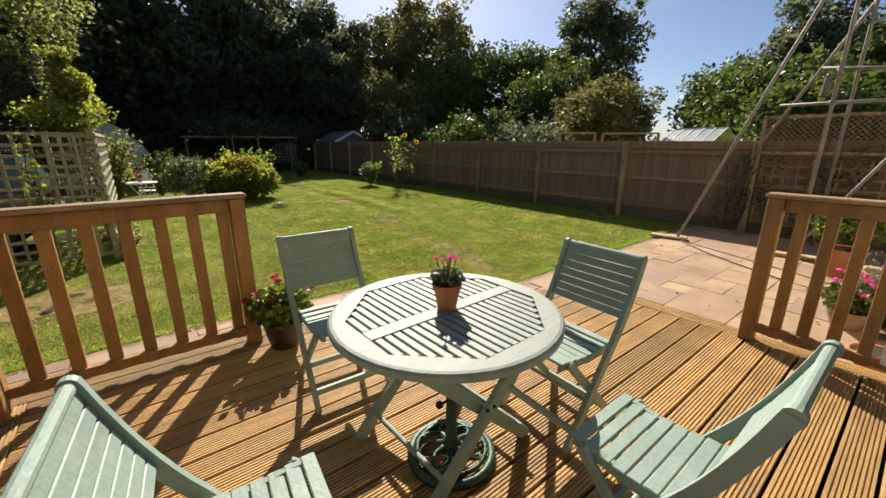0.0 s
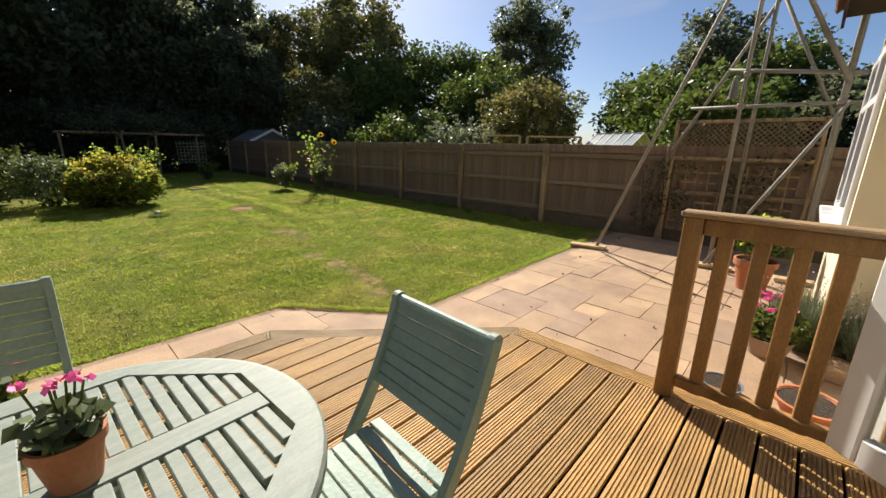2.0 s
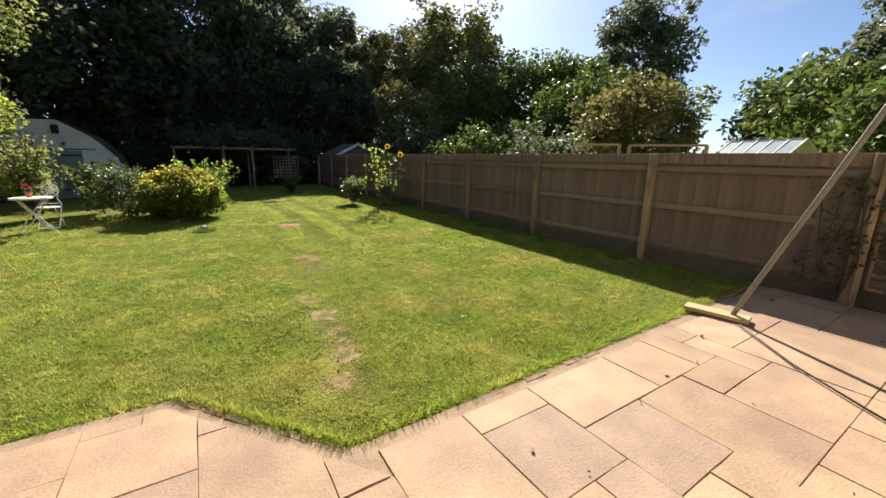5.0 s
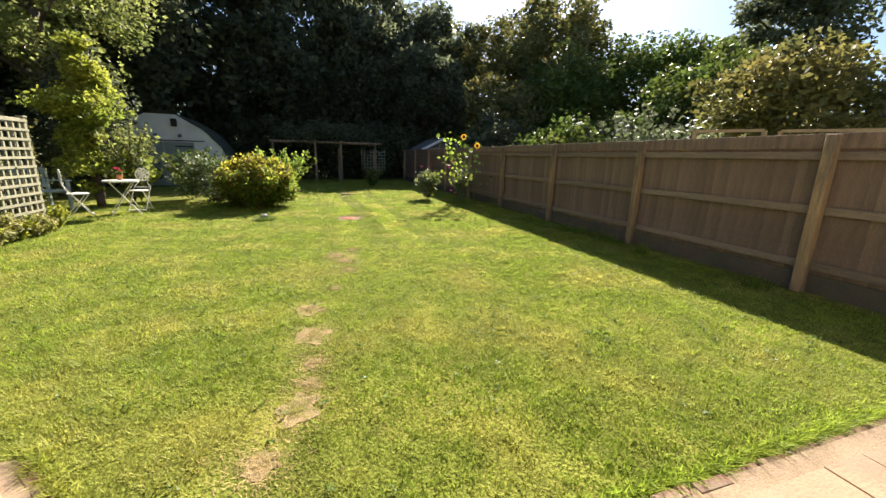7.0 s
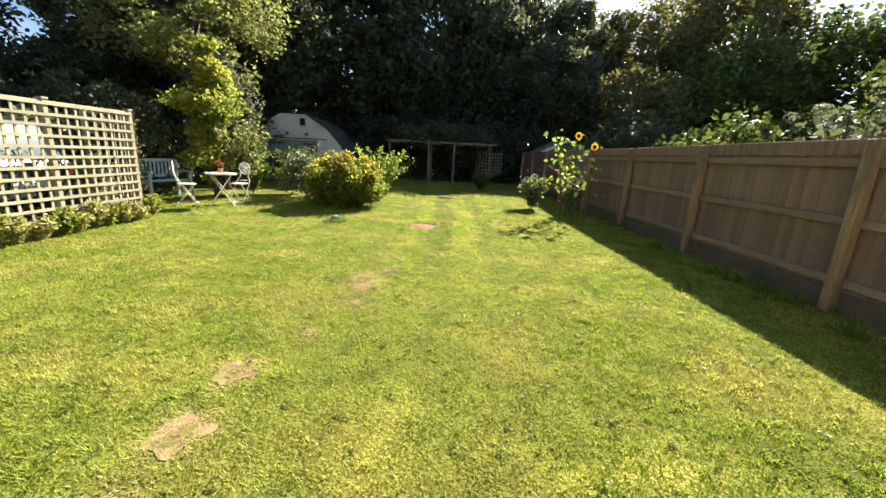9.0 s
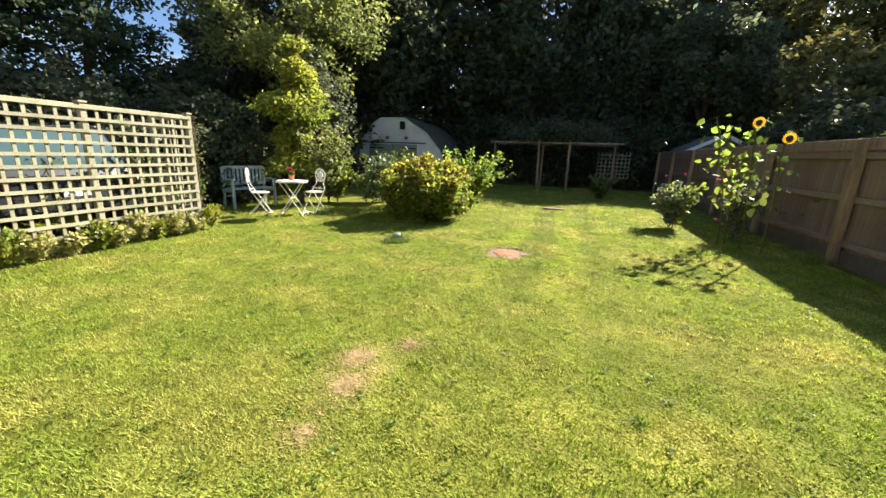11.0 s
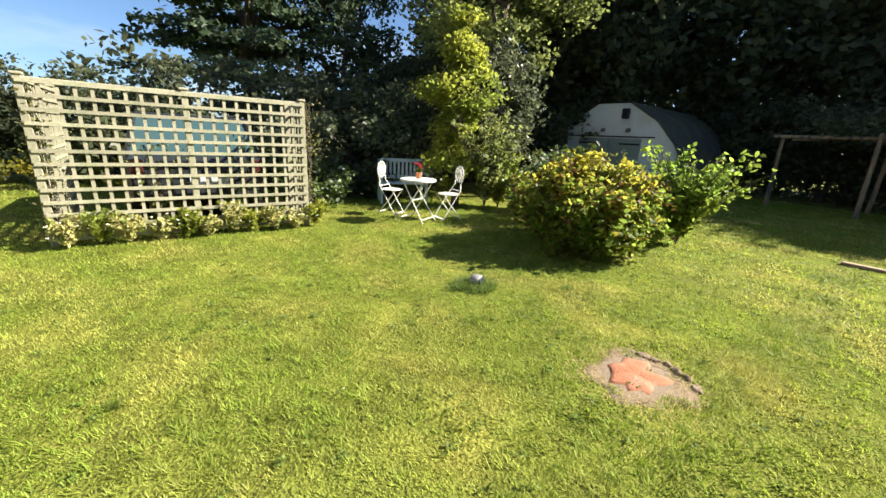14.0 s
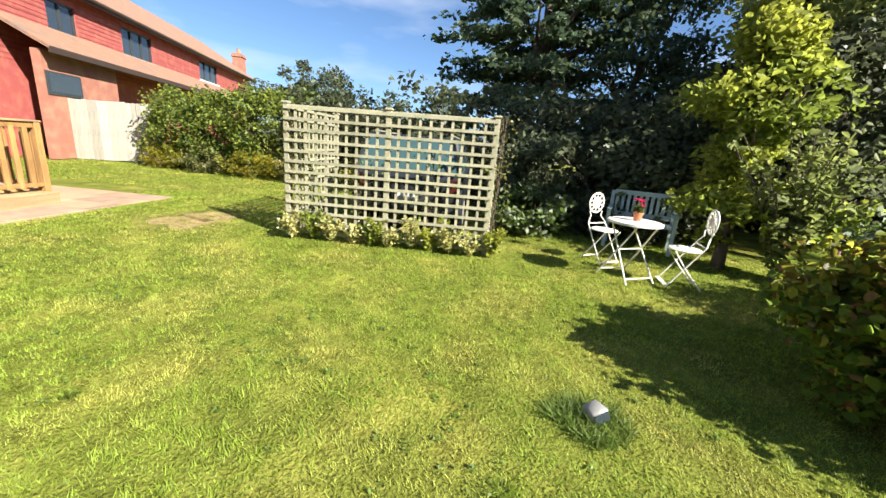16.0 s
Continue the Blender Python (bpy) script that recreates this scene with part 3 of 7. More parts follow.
# ---- boundary fence ----
def fence():
    f = thing("boundary_fence", FENCE_X, 0, 0, 0, "weathered brown closeboard timber fence with square posts and gravel boards", "fence", kind="structure")
    ys = [0.12, 2.52, 4.91, 7.33, 9.72, 12.1, 14.48, 16.9, 19.3, 21.7, 24.1]
    pm = bmesh.new()
    box(pm, 0, 0, 0.80, 0.10, 0.10, 1.66, bevel=0.008)
    pmesh = mesh_of("post", pm, M["fence_post"])
    rails, boards, gravel = {}, {}, {}
    for a, b in zip(ys, ys[1:]):
        L = round(b - a - 0.1, 3)
        if L not in rails:
            bm = bmesh.new()
            box(bm, 0, 0, 0, 0.045, L, 0.085, bevel=0.005)
            rails[L] = mesh_of("rail", bm, M["fence_rail"])
            bm = bmesh.new()
            box(bm, 0, 0, 0, 0.028, L + 0.1, 0.21, bevel=0.003)
            gravel[L] = mesh_of("gravel_board", bm, M["gravelboard"])
            bm = bmesh.new()
            box(bm, 0, 0, 0, 0.02, L + 0.1, 0.15, bevel=0.004)
            boards[L] = mesh_of("top_board", bm, M["fence"])
        mid = (a + b) / 2
        for z, h in ((0.27, 0), (0.86, 0), (1.42, 0)):
            o = new("rail", rails[L])
            o.parent, o.location = f, (0.055, mid, z)
        o = new("gravel_board", gravel[L])
        o.parent, o.location = f, (0.075, mid, 0.07)
        o = new("top_board", boards[L])
        o.parent, o.location = f, (0.035, mid, 1.565)
    for y in ys:
        o = new("post", pmesh)
        o.parent, o.location = f, (-0.0, y, 0)
    bm = bmesh.new()
    v = [bm.verts.new(p) for p in ((0.0, -0.06, -0.7), (0.022, -0.06, -0.7), (0.008, 0.06, -0.7), (0.0, 0.06, -0.7),
                                   (0.0, -0.06, 0.7), (0.022, -0.06, 0.7), (0.008, 0.06, 0.7), (0.0, 0.06, 0.7))]
    for q in ((3, 2, 1, 0), (4, 5, 6, 7), (0, 1, 5, 4), (1, 2, 6, 5), (2, 3, 7, 6), (3, 0, 4, 7)):
        bm.faces.new([v[k] for k in q])
    bmesh.ops.recalc_face_normals(bm, faces=bm.faces)
    fb = mesh_of("board", bm, M["fence"])
    y = 0.12
    while y < 24.1:
        o = new("board", fb)
        o.parent, o.location = f, (0.085 + rnd.uniform(-0.002, 0.002), y, 0.86 + rnd.uniform(-0.006, 0.006))
        y += 0.103


fence()


def lattice(bm, w, h, pitch, slat, t, diagonal=False):
    """Two layers of slats over a w by h field in the xz plane, from the lower left corner."""
    if not diagonal:
        for k in range(int(w / pitch) + 1):
            box(bm, min(k * pitch, w), t, h / 2, slat, t, h)
        for k in range(int(h / pitch) + 1):
            box(bm, w / 2, 0, min(k * pitch, h), w, t, slat)
        return
    k = -h
    while k < w:
        for s, off in ((1, 0), (-1, t)):
            a, b = (k, 0.0), (k + h, h)
            if s < 0:
                a, b = (k, h), (k + h, 0.0)
            x0, x1 = max(a[0], 0), min(b[0], w)
            if x1 - x0 > 0.02:
                z = lambda x: a[1] + (x - a[0]) * (1 if s > 0 else -1)
                beam(bm, (x0, off, z(x0)), (x1, off, z(x1)), t, slat, up=(0, 0, 1))
        k += pitch


def fence_trellis():
    t = thing("lattice_panel", FENCE_X - 0.06, 2.46, 0, -90, "dark brown diagonal lattice panel fixed above the timber fence", "trellis")
    bm = bmesh.new()
    lattice(bm, 1.75, 0.52, 0.075, 0.018, 0.008, True)
    bmesh.ops.translate(bm, vec=(0.04, 0, 1.47), verts=bm.verts)
    part("lattice", bm, M["fence"], t)
    bm = bmesh.new()
    for a, b in (((0, 0, 1.44), (1.83, 0, 1.44)), ((0, 0, 2.02), (1.83, 0, 2.02)), ((0.0, 0, 0.0), (0.0, 0, 2.05)), ((1.83, 0, 0.0), (1.83, 0, 2.05))):
        beam(bm, a, b, 0.05, 0.045, up=(0, 1, 0), bevel=0.004)
    part("frame", bm, M["fence_post"], t)
    s = thing("square_trellis", FENCE_X - 0.075, 2.38, 0.22, -90, "square wooden wall trellis with dark climbing stems on the fence", "trellis")
    bm = bmesh.new()
    lattice(bm, 1.62, 1.12, 0.165, 0.024, 0.012)
    part("lattice", bm, M["fence_post"], s)
    # climbing stems and sparse leaves
    pts = []
    for k in range(26):
        c = np.array([rnd.uniform(0, 1.6), -0.02, rnd.uniform(0.1, 1.3)])
        pts.append(c + rs.normal(size=(26, 3)) * [0.11, 0.03, 0.09])
    c = new("foliage", leaves("foliage", np.concatenate(pts), 0.06, M["leaf_dark"]))
    c.parent = s
    cl = thing("fence_climber", FENCE_X - 0.05, 2.68, 0, -90, "dark straggly climbing plant on the fence post", "climber")
    pts = []
    for k in range(22):
        c = np.array([rnd.gauss(0, 0.22), -0.03, rnd.uniform(0.25, 1.35)])
        pts.append(c + rs.normal(size=(18, 3)) * [0.1, 0.03, 0.08])
    c = new("foliage", leaves("foliage", np.concatenate(pts), 0.06, M["leaf_dark"]))
    c.parent = cl
    bm = bmesh.new()
    for k in range(6):
        x = rnd.uniform(-0.12, 0.12)
        tube(bm, [(x, 0.0, 0), (x + rnd.uniform(-0.1, 0.1), -0.02, 0.5), (x + rnd.uniform(-0.2, 0.2), -0.02, 1.2)], 0.008, 5)
        part("stem", bm, M["bark"], cl)
        bm = bmesh.new()


fence_trellis()


# ---- the house behind the deck ----
def house():
    W = 0.25
    bm = bmesh.new()
    y, yb = 0.39 - W / 2, -0.12 - W / 2
    box(bm, -1.42, yb, 2.6, 0.94, W, 5.4)           # beside the opening
    box(bm, 0.95, yb, 3.95, 3.8, W, 2.7)           # over the opening
    box(bm, 3.885, yb, 2.6, 2.07, W, 5.4)
    box(bm, 4.98, 0.04, 2.6, 0.12, 0.7, 5.4)       # side of the bay
    box(bm, 5.82, y, 0.45, 1.56, W, 1.1)           # under the window
    box(bm, 5.82, y, 3.85, 1.56, W, 2.9)
    box(bm, 6.66, 0.04, 2.6, 0.12, 0.7, 5.4)
    w = solo("wall_house", bm, M["cream"], "cream rendered house wall with door and window openings", "wall", kind="structure")
    bm = bmesh.new()
    box(bm, 6.6, -2.6, 2.6, 0.25, 5.4, 5.4)
    box(bm, -1.76, -2.6, 2.6, 0.25, 5.4, 5.4)
    box(bm, 2.4, -5.3, 2.6, 8.5, 0.25, 5.4)
    solo("wall_house_back", bm, M["cream"], "plain cream rendered house walls", "wall", kind="structure")
    bm = bmesh.new()
    box(bm, 2.42, -2.55, 2.42, 8.1, 5.2, 0.1)
    solo("ceiling", bm, M["shadow_interior"], "plain white room ceiling", "ceiling", kind="structure")
    bm = bmesh.new()
    box(bm, 2.42, -2.5, 0.09, 8.1, 5.25, 0.2)
    solo("floor", bm, M["shadow_interior"], "plain pale room floor", "floor", kind="structure")
    bm = bmesh.new()
    box(bm, 2.42, 0.42, 2.95, 8.9, 0.62, 0.04)
    box(bm, 2.42, 0.72, 2.93, 8.9, 0.025, 0.2)
    solo("trim_eaves", bm, M["fascia"], "dark eaves board under the house roof", "eaves", kind="structure")
    r = thing("roof", 2.42, -2.5, 3.0, 0, "brown clay tiled house roof", "roof", kind="structure")
    bm = bmesh.new()
    for s in (1, -1):
        for k in range(12):
            a, b = 3.3 - k * 0.28, 3.3 - (k + 1) * 0.28
            za, zb = k * 0.17, (k + 1) * 0.17
            beam(bm, (0, s * a, za), (0, s * b, zb + 0.02), 9.0, 0.03, up=(0, 0, 1))
    part("tiles", bm, M["rooftile"], r)
    # window above the patio
    win = thing("window_1", 5.82, 0.38, 1.02, 0, "white plastic casement window with projecting white sill", "window", kind="structure")
    bm = bmesh.new()
    for cx in (-0.735, 0.0, 0.735):
        box(bm, cx, 0, 0.69, 0.075, 0.09, 1.38, bevel=0.006)
    for z in (0.04, 0.95, 1.35):
        box(bm, 0, 0, z, 1.54, 0.088, 0.07, bevel=0.006)
    part("window_frame", bm, M["white"], win)
    bm = bmesh.new()
    box(bm, 0, 0.08, -0.03, 1.74, 0.14, 0.05, bevel=0.012)
    box(bm, 0, 0.05, -0.075, 1.7, 0.07, 0.05, bevel=0.008)
    part("window_sill", bm, M["white"], win)
    for cx, w_ in ((-0.3675, 0.67), (0.3675, 0.67)):
        for z, h in ((0.5, 0.85), (1.15, 0.34)):
            bm = bmesh.new()
            box(bm, cx, 0, z, w_, 0.012, h)
            part("pane", bm, M["darkglass"], win)
    # door leaf, folded open against the railing
    d = thing("door_1", 2.43, -0.11, 0.38, 48, "white plastic glazed patio door standing open onto the deck", "door", kind="structure")
    d.matrix_basis = pose(2.43, -0.11, 0.38, 0, 0, 48)
    bm = bmesh.new()
    for cx in (0.05, 0.62):
        box(bm, cx, 0, 1.0, 0.11, 0.065, 2.0, bevel=0.01)
    for z, h in ((0.06, 0.13), (1.94, 0.12)):
        box(bm, 0.335, 0, z, 0.46, 0.063, h, bevel=0.01)
    part("door_frame", bm, M["white"], d)
    bm = bmesh.new()
    box(bm, 0.335, 0, 1.0, 0.48, 0.02, 1.78)
    g = part("pane", bm, M["glass"], d)
    bm = bmesh.new()
    box(bm, 0.62, -0.045, 1.0, 0.03, 0.02, 0.2, bevel=0.004)
    beam(bm, (0.62, -0.06, 1.02), (0.5, -0.06, 1.02), 0.02, 0.02)
    part("door_handle", bm, M["white"], d)


house()


# ---- deck ----
def groove_profile(w):
    """Depths across a ribbed board of width w."""
    pts, n = [], 8
    pts.append((0, -0.027))
    pitch = w / n
    for k in range(n):
        a = k * pitch
        pts += [(a + (0.0 if k else 0.001), -0.007 if k else -0.004), (a + pitch * 0.12, 0), (a + pitch * 0.66, 0), (a + pitch * 0.76, -0.007)]
    pts += [(w, -0.007), (w, -0.027)]
    return pts


def ribbed_board(bm, w, ends):
    """ends(y) gives where the board starts and stops along x at the width y."""
    prof = groove_profile(w)
    rows = []
    for y, z in prof:
        a, b = ends(y)
        rows.append((bm.verts.new((a, y, z)), bm.verts.new((b, y, z))))
    for p, q in zip(rows, rows[1:]):
        bm.faces.new((p[0], p[1], q[1], q[0]))
    bm.faces.new([r[0] for r in rows][::-1])
    bm.faces.new([r[1] for r in rows])


def deck():
    dk = thing("deck", 0, 0, DECK_Z, 0, "ribbed golden-brown timber deck with a slanted corner", "deck", kind="structure")
    pitch, w = 0.1505, 0.1365
    B = 0.14  # border width
    slope = (CUT_B[0] - CUT_A[0]) / (CUT_A[1] - CUT_B[1])
    inset = B * 1.38

    def right(y):
        edge = DX1 - B - 0.006
        cut = CUT_A[0] + (CUT_A[1] - y) * slope - inset
        return min(edge, cut)

    y = DY1 - B - 0.006 - pitch + 0.006
    k = 0
    while y > DY0 - 0.05:
        bm = bmesh.new()
        y0 = y
        ribbed_board(bm, w, lambda q: (DX0 + B + 0.006, right(y0 + q)))
        o = part("board", bm, M["deck_grey" if k == 0 else "deck"], dk)
        o.location = (0, y0, rnd.uniform(-0.001, 0.001))
        y -= pitch
        k += 1

    def border(p, q, name="border_board"):
        p, q = Vector((*p, 0)), Vector((*q, 0))
        L = (q - p).length
        bm = bmesh.new()
        ribbed_board(bm, B, lambda t: (0.0, L))
        o = part(name, bm, M["deck_grey"], dk, "weathered grey-brown border board")
        o.matrix_basis = Matrix.Translation(p) @ Matrix.Rotation(math.atan2(q.y - p.y, q.x - p.x), 4, "Z")

    border((DX0, DY1 - B), (CUT_A[0] - 0.02, DY1 - B))
    n = Vector((CUT_B[0] - CUT_A[0], CUT_B[1] - CUT_A[1], 0)).normalized()
    side = Vector((n.y, -n.x, 0)) * B
    border((CUT_A[0] + side.x, CUT_A[1] + side.y), (CUT_B[0] + side.x - 0.01, CUT_B[1] + side.y))
    bm = bmesh.new()
    L = CUT_B[1] - 0.03 - DY0
    ribbed_board(bm, B, lambda t: (0.0, L))
    o = part("border_board", bm, M["deck"], dk)
    o.matrix_basis = pose(DX1, DY0, 0, 0, 0, 90)
    bm = bmesh.new()
    ribbed_board(bm, B, lambda t: (0.0, DY1 - DY0 - B - 0.01))
    o = part("border_board", bm, M["deck"], dk)
    o.matrix_basis = pose(DX0 + B, DY0, 0, 0, 0, 90)
    # skirts down to the paving, and an added dark slab for the shade beneath the gaps
    bm = bmesh.new()
    ring = [(DX0 + 0.02, DY0), (DX0 + 0.02, DY1 - 0.02), (CUT_A[0] - 0.01, DY1 - 0.02), (CUT_B[0] - 0.02, CUT_B[1] - 0.01), (DX1 - 0.02, DY0)]
    for a, b in zip(ring, ring[1:]):
        beam(bm, (*a, -0.11), (*b, -0.11), 0.025, 0.162)
    part("skirt_board", bm, M["deck_grey"], dk)
    bm = bmesh.new()
    prism(bm, ring, -0.19, -0.12)
    part("gap_shade_slab", bm, M["fascia"], dk)


deck()


def railing(x, y, rz, posts, label, slats, pitch=None, last=None):
    """Posts, a flat handrail on a top rail, a bottom rail and square balusters, along local x."""
    r = thing("deck_railing", x, y, DECK_Z, rz, label, "railing", "deck railings")
    for p in posts:
        bm = bmesh.new()
        box(bm, p, 0, 0.525, 0.09, 0.09, 1.05, bevel=0.006)
        part("post", bm, M["rail"], r)
    a, b = posts[0], posts[-1]
    bm = bmesh.new()
    box(bm, (a + b) / 2, 0, 1.066, b - a + 0.12, 0.115, 0.03, bevel=0.008)
    part("handrail", bm, M["rail_top"], r)
    bm = bmesh.new()
    box(bm, (a + b) / 2, 0, 1.005, b - a - 0.09, 0.045, 0.085, bevel=0.006)
    part("top_rail", bm, M["rail"], r)
    bm = bmesh.new()
    box(bm, (a + b) / 2, 0, 0.105, b - a - 0.09, 0.06, 0.06, bevel=0.006)
    part("bottom_rail", bm, M["rail"], r)
    bm = bmesh.new()
    box(bm, 0, 0, 0.52, 0.066, 0.042, 0.92, bevel=0.005)
    me = mesh_of("baluster", bm, M["rail"])
    for k in range(slats):
        o = new("baluster", me)
        o.parent = r
        o.location = (b - last - pitch * k if pitch else a + (b - a) * (k + 1) / (slats + 1), 0.012, 0.0)
    return r


railing(-1.07, 3.275, 0, (0.0, 1.265), "golden-brown stained timber deck railing beside the lawn", 7, 0.168, 0.088)
railing(-1.07, -0.02, 90, (0.0, 1.6, 3.19), "golden-brown stained timber deck railing along the deck side", 18)
railing(3.09, 1.06, -90, (0.0, 1.02), "golden-brown stained timber deck railing beside the patio", 6)


# ---- table and chairs on the deck ----
def patio_table():
    t = thing("garden_table", 0.687, 1.655, DECK_Z, 2, "round sage-green slatted wooden garden table with folding legs", "table")
    R, H = 0.508, 0.695
    n = 48
    apo = 0.404  # the slatted octagon's apothem
    bm = bmesh.new()

    def octr(a):
        k = (a + math.pi / 8) % (math.pi / 4) - math.pi / 8
        return apo / math.cos(k)

    angs = sorted({round(2 * math.pi * k / n, 5) for k in range(n)} | {round(math.pi / 8 + k * math.pi / 4, 5) for k in range(8)})
    prof = [(0, -0.034), (1, -0.034), (1.0, -0.012), (0.985, -0.003), (0.96, 0.0), (0, 0.0)]
    rings = []
    for f, z in prof:
        rings.append([bm.verts.new(((octr(a) if f == 0 else (octr(a) + (R - octr(a)) * (f if f == 1 else 0) if f in (0, 1) else R * f)) * math.cos(a),
                                    (octr(a) if f == 0 else (R if f == 1 else R * f)) * math.sin(a), H + z)) for a in angs])
    for lo, hi in zip(rings, rings[1:] + rings[:1]):
        for k in range(len(angs)):
            j = (k + 1) % len(angs)
            bm.faces.new((lo[k], lo[j], hi[j], hi[k]))
    bmesh.ops.recalc_face_normals(bm, faces=bm.faces)
    part("table_rim", bm, M["sage_worn"], t)
    bm = bmesh.new()
    box(bm, 0, 0, H - 0.013, 0.80, 0.078, 0.024, bevel=0.003)
    part("centre_board", bm, M["sage_worn"], t)
    pitch = 0.0415
    k = -9
    while k <= 9:
        x = k * pitch
        far = min(apo, apo * 1.414 - abs(x)) - 0.004
        for s in (1, -1):
            y0, y1 = 0.041, far
            if y1 - y0 > 0.03:
                bm = bmesh.new()
                box(bm, x, s * (y0 + y1) / 2, H - 0.013, 0.0325, y1 - y0, 0.02, bevel=0.003)
                part("slat", bm, M["sage_worn"], t)
        k += 1
    bm = bmesh.new()
    for s in (1, -1):
        box(bm, 0, s * 0.26, H - 0.05, 0.72, 0.045, 0.032, bevel=0.004)
        box(bm, s * 0.30, 0, H - 0.052, 0.04, 0.6, 0.03, bevel=0.004)
    part("underframe", bm, M["sage"], t)
    for s in (1, -1):
        for (x0, x1, off) in ((-0.33, 0.33, 0.0), (0.33, -0.33, 0.045)):
            bm = bmesh.new()
            y = s * (0.27 - off)
            beam(bm, (x0, y, 0.0), (x1, y, H - 0.06), 0.032, 0.062, up=(0, 0, 1), bevel=0.006)
            part("leg", bm, M["sage"], t)
    for x, z in ((0.0, 0.345), (-0.24, 0.12), (0.24, 0.12)):
        bm = bmesh.new()
        rod(bm, (x, -0.27, z), (x, 0.27, z), 0.012)
        part("stretcher", bm, M["sage"], t)
    for s in (1, -1):
        for x in (-0.02, 0.02):
            bm = bmesh.new()
            rod(bm, (x, s * 0.283, 0.345), (x, s * 0.292, 0.345), 0.007, n=8)
            part("bolt", bm, M["hinge"], t)


patio_table()


def parasol_base():
    p = thing("parasol_base", 0.65, 1.565, DECK_Z, 0, "round green cast-iron parasol base with swirl openwork", "parasol base")
    bm = bmesh.new()
    ring = lambda r, z, w, h: lathe_ring(bm, r, z, w, h)
    lathe_ring(bm, 0.205, 0.0, 0.035, 0.035)
    lathe_ring(bm, 0.165, 0.028, 0.014, 0.02)
    part("rim", bm, M["castgreen"], p, smooth=True)
    bm = bmesh.new()
    for k in range(8):
        a = k * math.pi / 4
        c = (0.092 * math.cos(a), 0.092 * math.sin(a))
        pts = [(c[0] + 0.072 * math.cos(b), c[1] + 0.072 * math.sin(b), 0.04 + 0.035 * (1 - math.hypot(c[0] + 0.072 * math.cos(b), c[1] + 0.072 * math.sin(b)) / 0.165)) for b in [2 * math.pi * j / 14 for j in range(15)]]
        tube(bm, pts, 0.007, 5)
    part("openwork", bm, M["castgreen"], p)
    bm = bmesh.new()
    lathe(bm, [(0.05, 0.03), (0.045, 0.07), (0.026, 0.09), (0.024, 0.42), (0.0235, 0.425)], 16)
    part("tube", bm, M["castgreen"], p, smooth=True)
    bm = bmesh.new()
    rod(bm, (-0.024, 0, 0.30), (-0.065, 0, 0.30), 0.006, n=8)
    bmesh.ops.create_uvsphere(bm, u_segments=10, v_segments=6, radius=0.018, matrix=Matrix.Translation((-0.07, 0, 0.30)))
    part("screw_knob", bm, M["hinge"], p)


def lathe_ring(bm, r, z, w, h, n=40):
    sect = [(r - w, z), (r, z), (r, z + h * 0.6), (r - w * 0.3, z + h), (r - w, z + h * 0.9)]
    rings = [[bm.verts.new((q * math.cos(2 * math.pi * k / n), q * math.sin(2 * math.pi * k / n), zz)) for k in range(n)] for q, zz in sect]
    for lo, hi in zip(rings, rings[1:] + rings[:1]):
        for k in range(n):
            bm.faces.new((lo[k], lo[(k + 1) % n], hi[(k + 1) % n], hi[k]))


parasol_base()


def curve_pts(a, b, c, n=8):
    return [((1 - t) ** 2 * a[0] + 2 * t * (1 - t) * b[0] + t * t * c[0], (1 - t) ** 2 * a[1] + 2 * t * (1 - t) * b[1] + t * t * c[1]) for t in [k / n for k in range(n + 1)]]


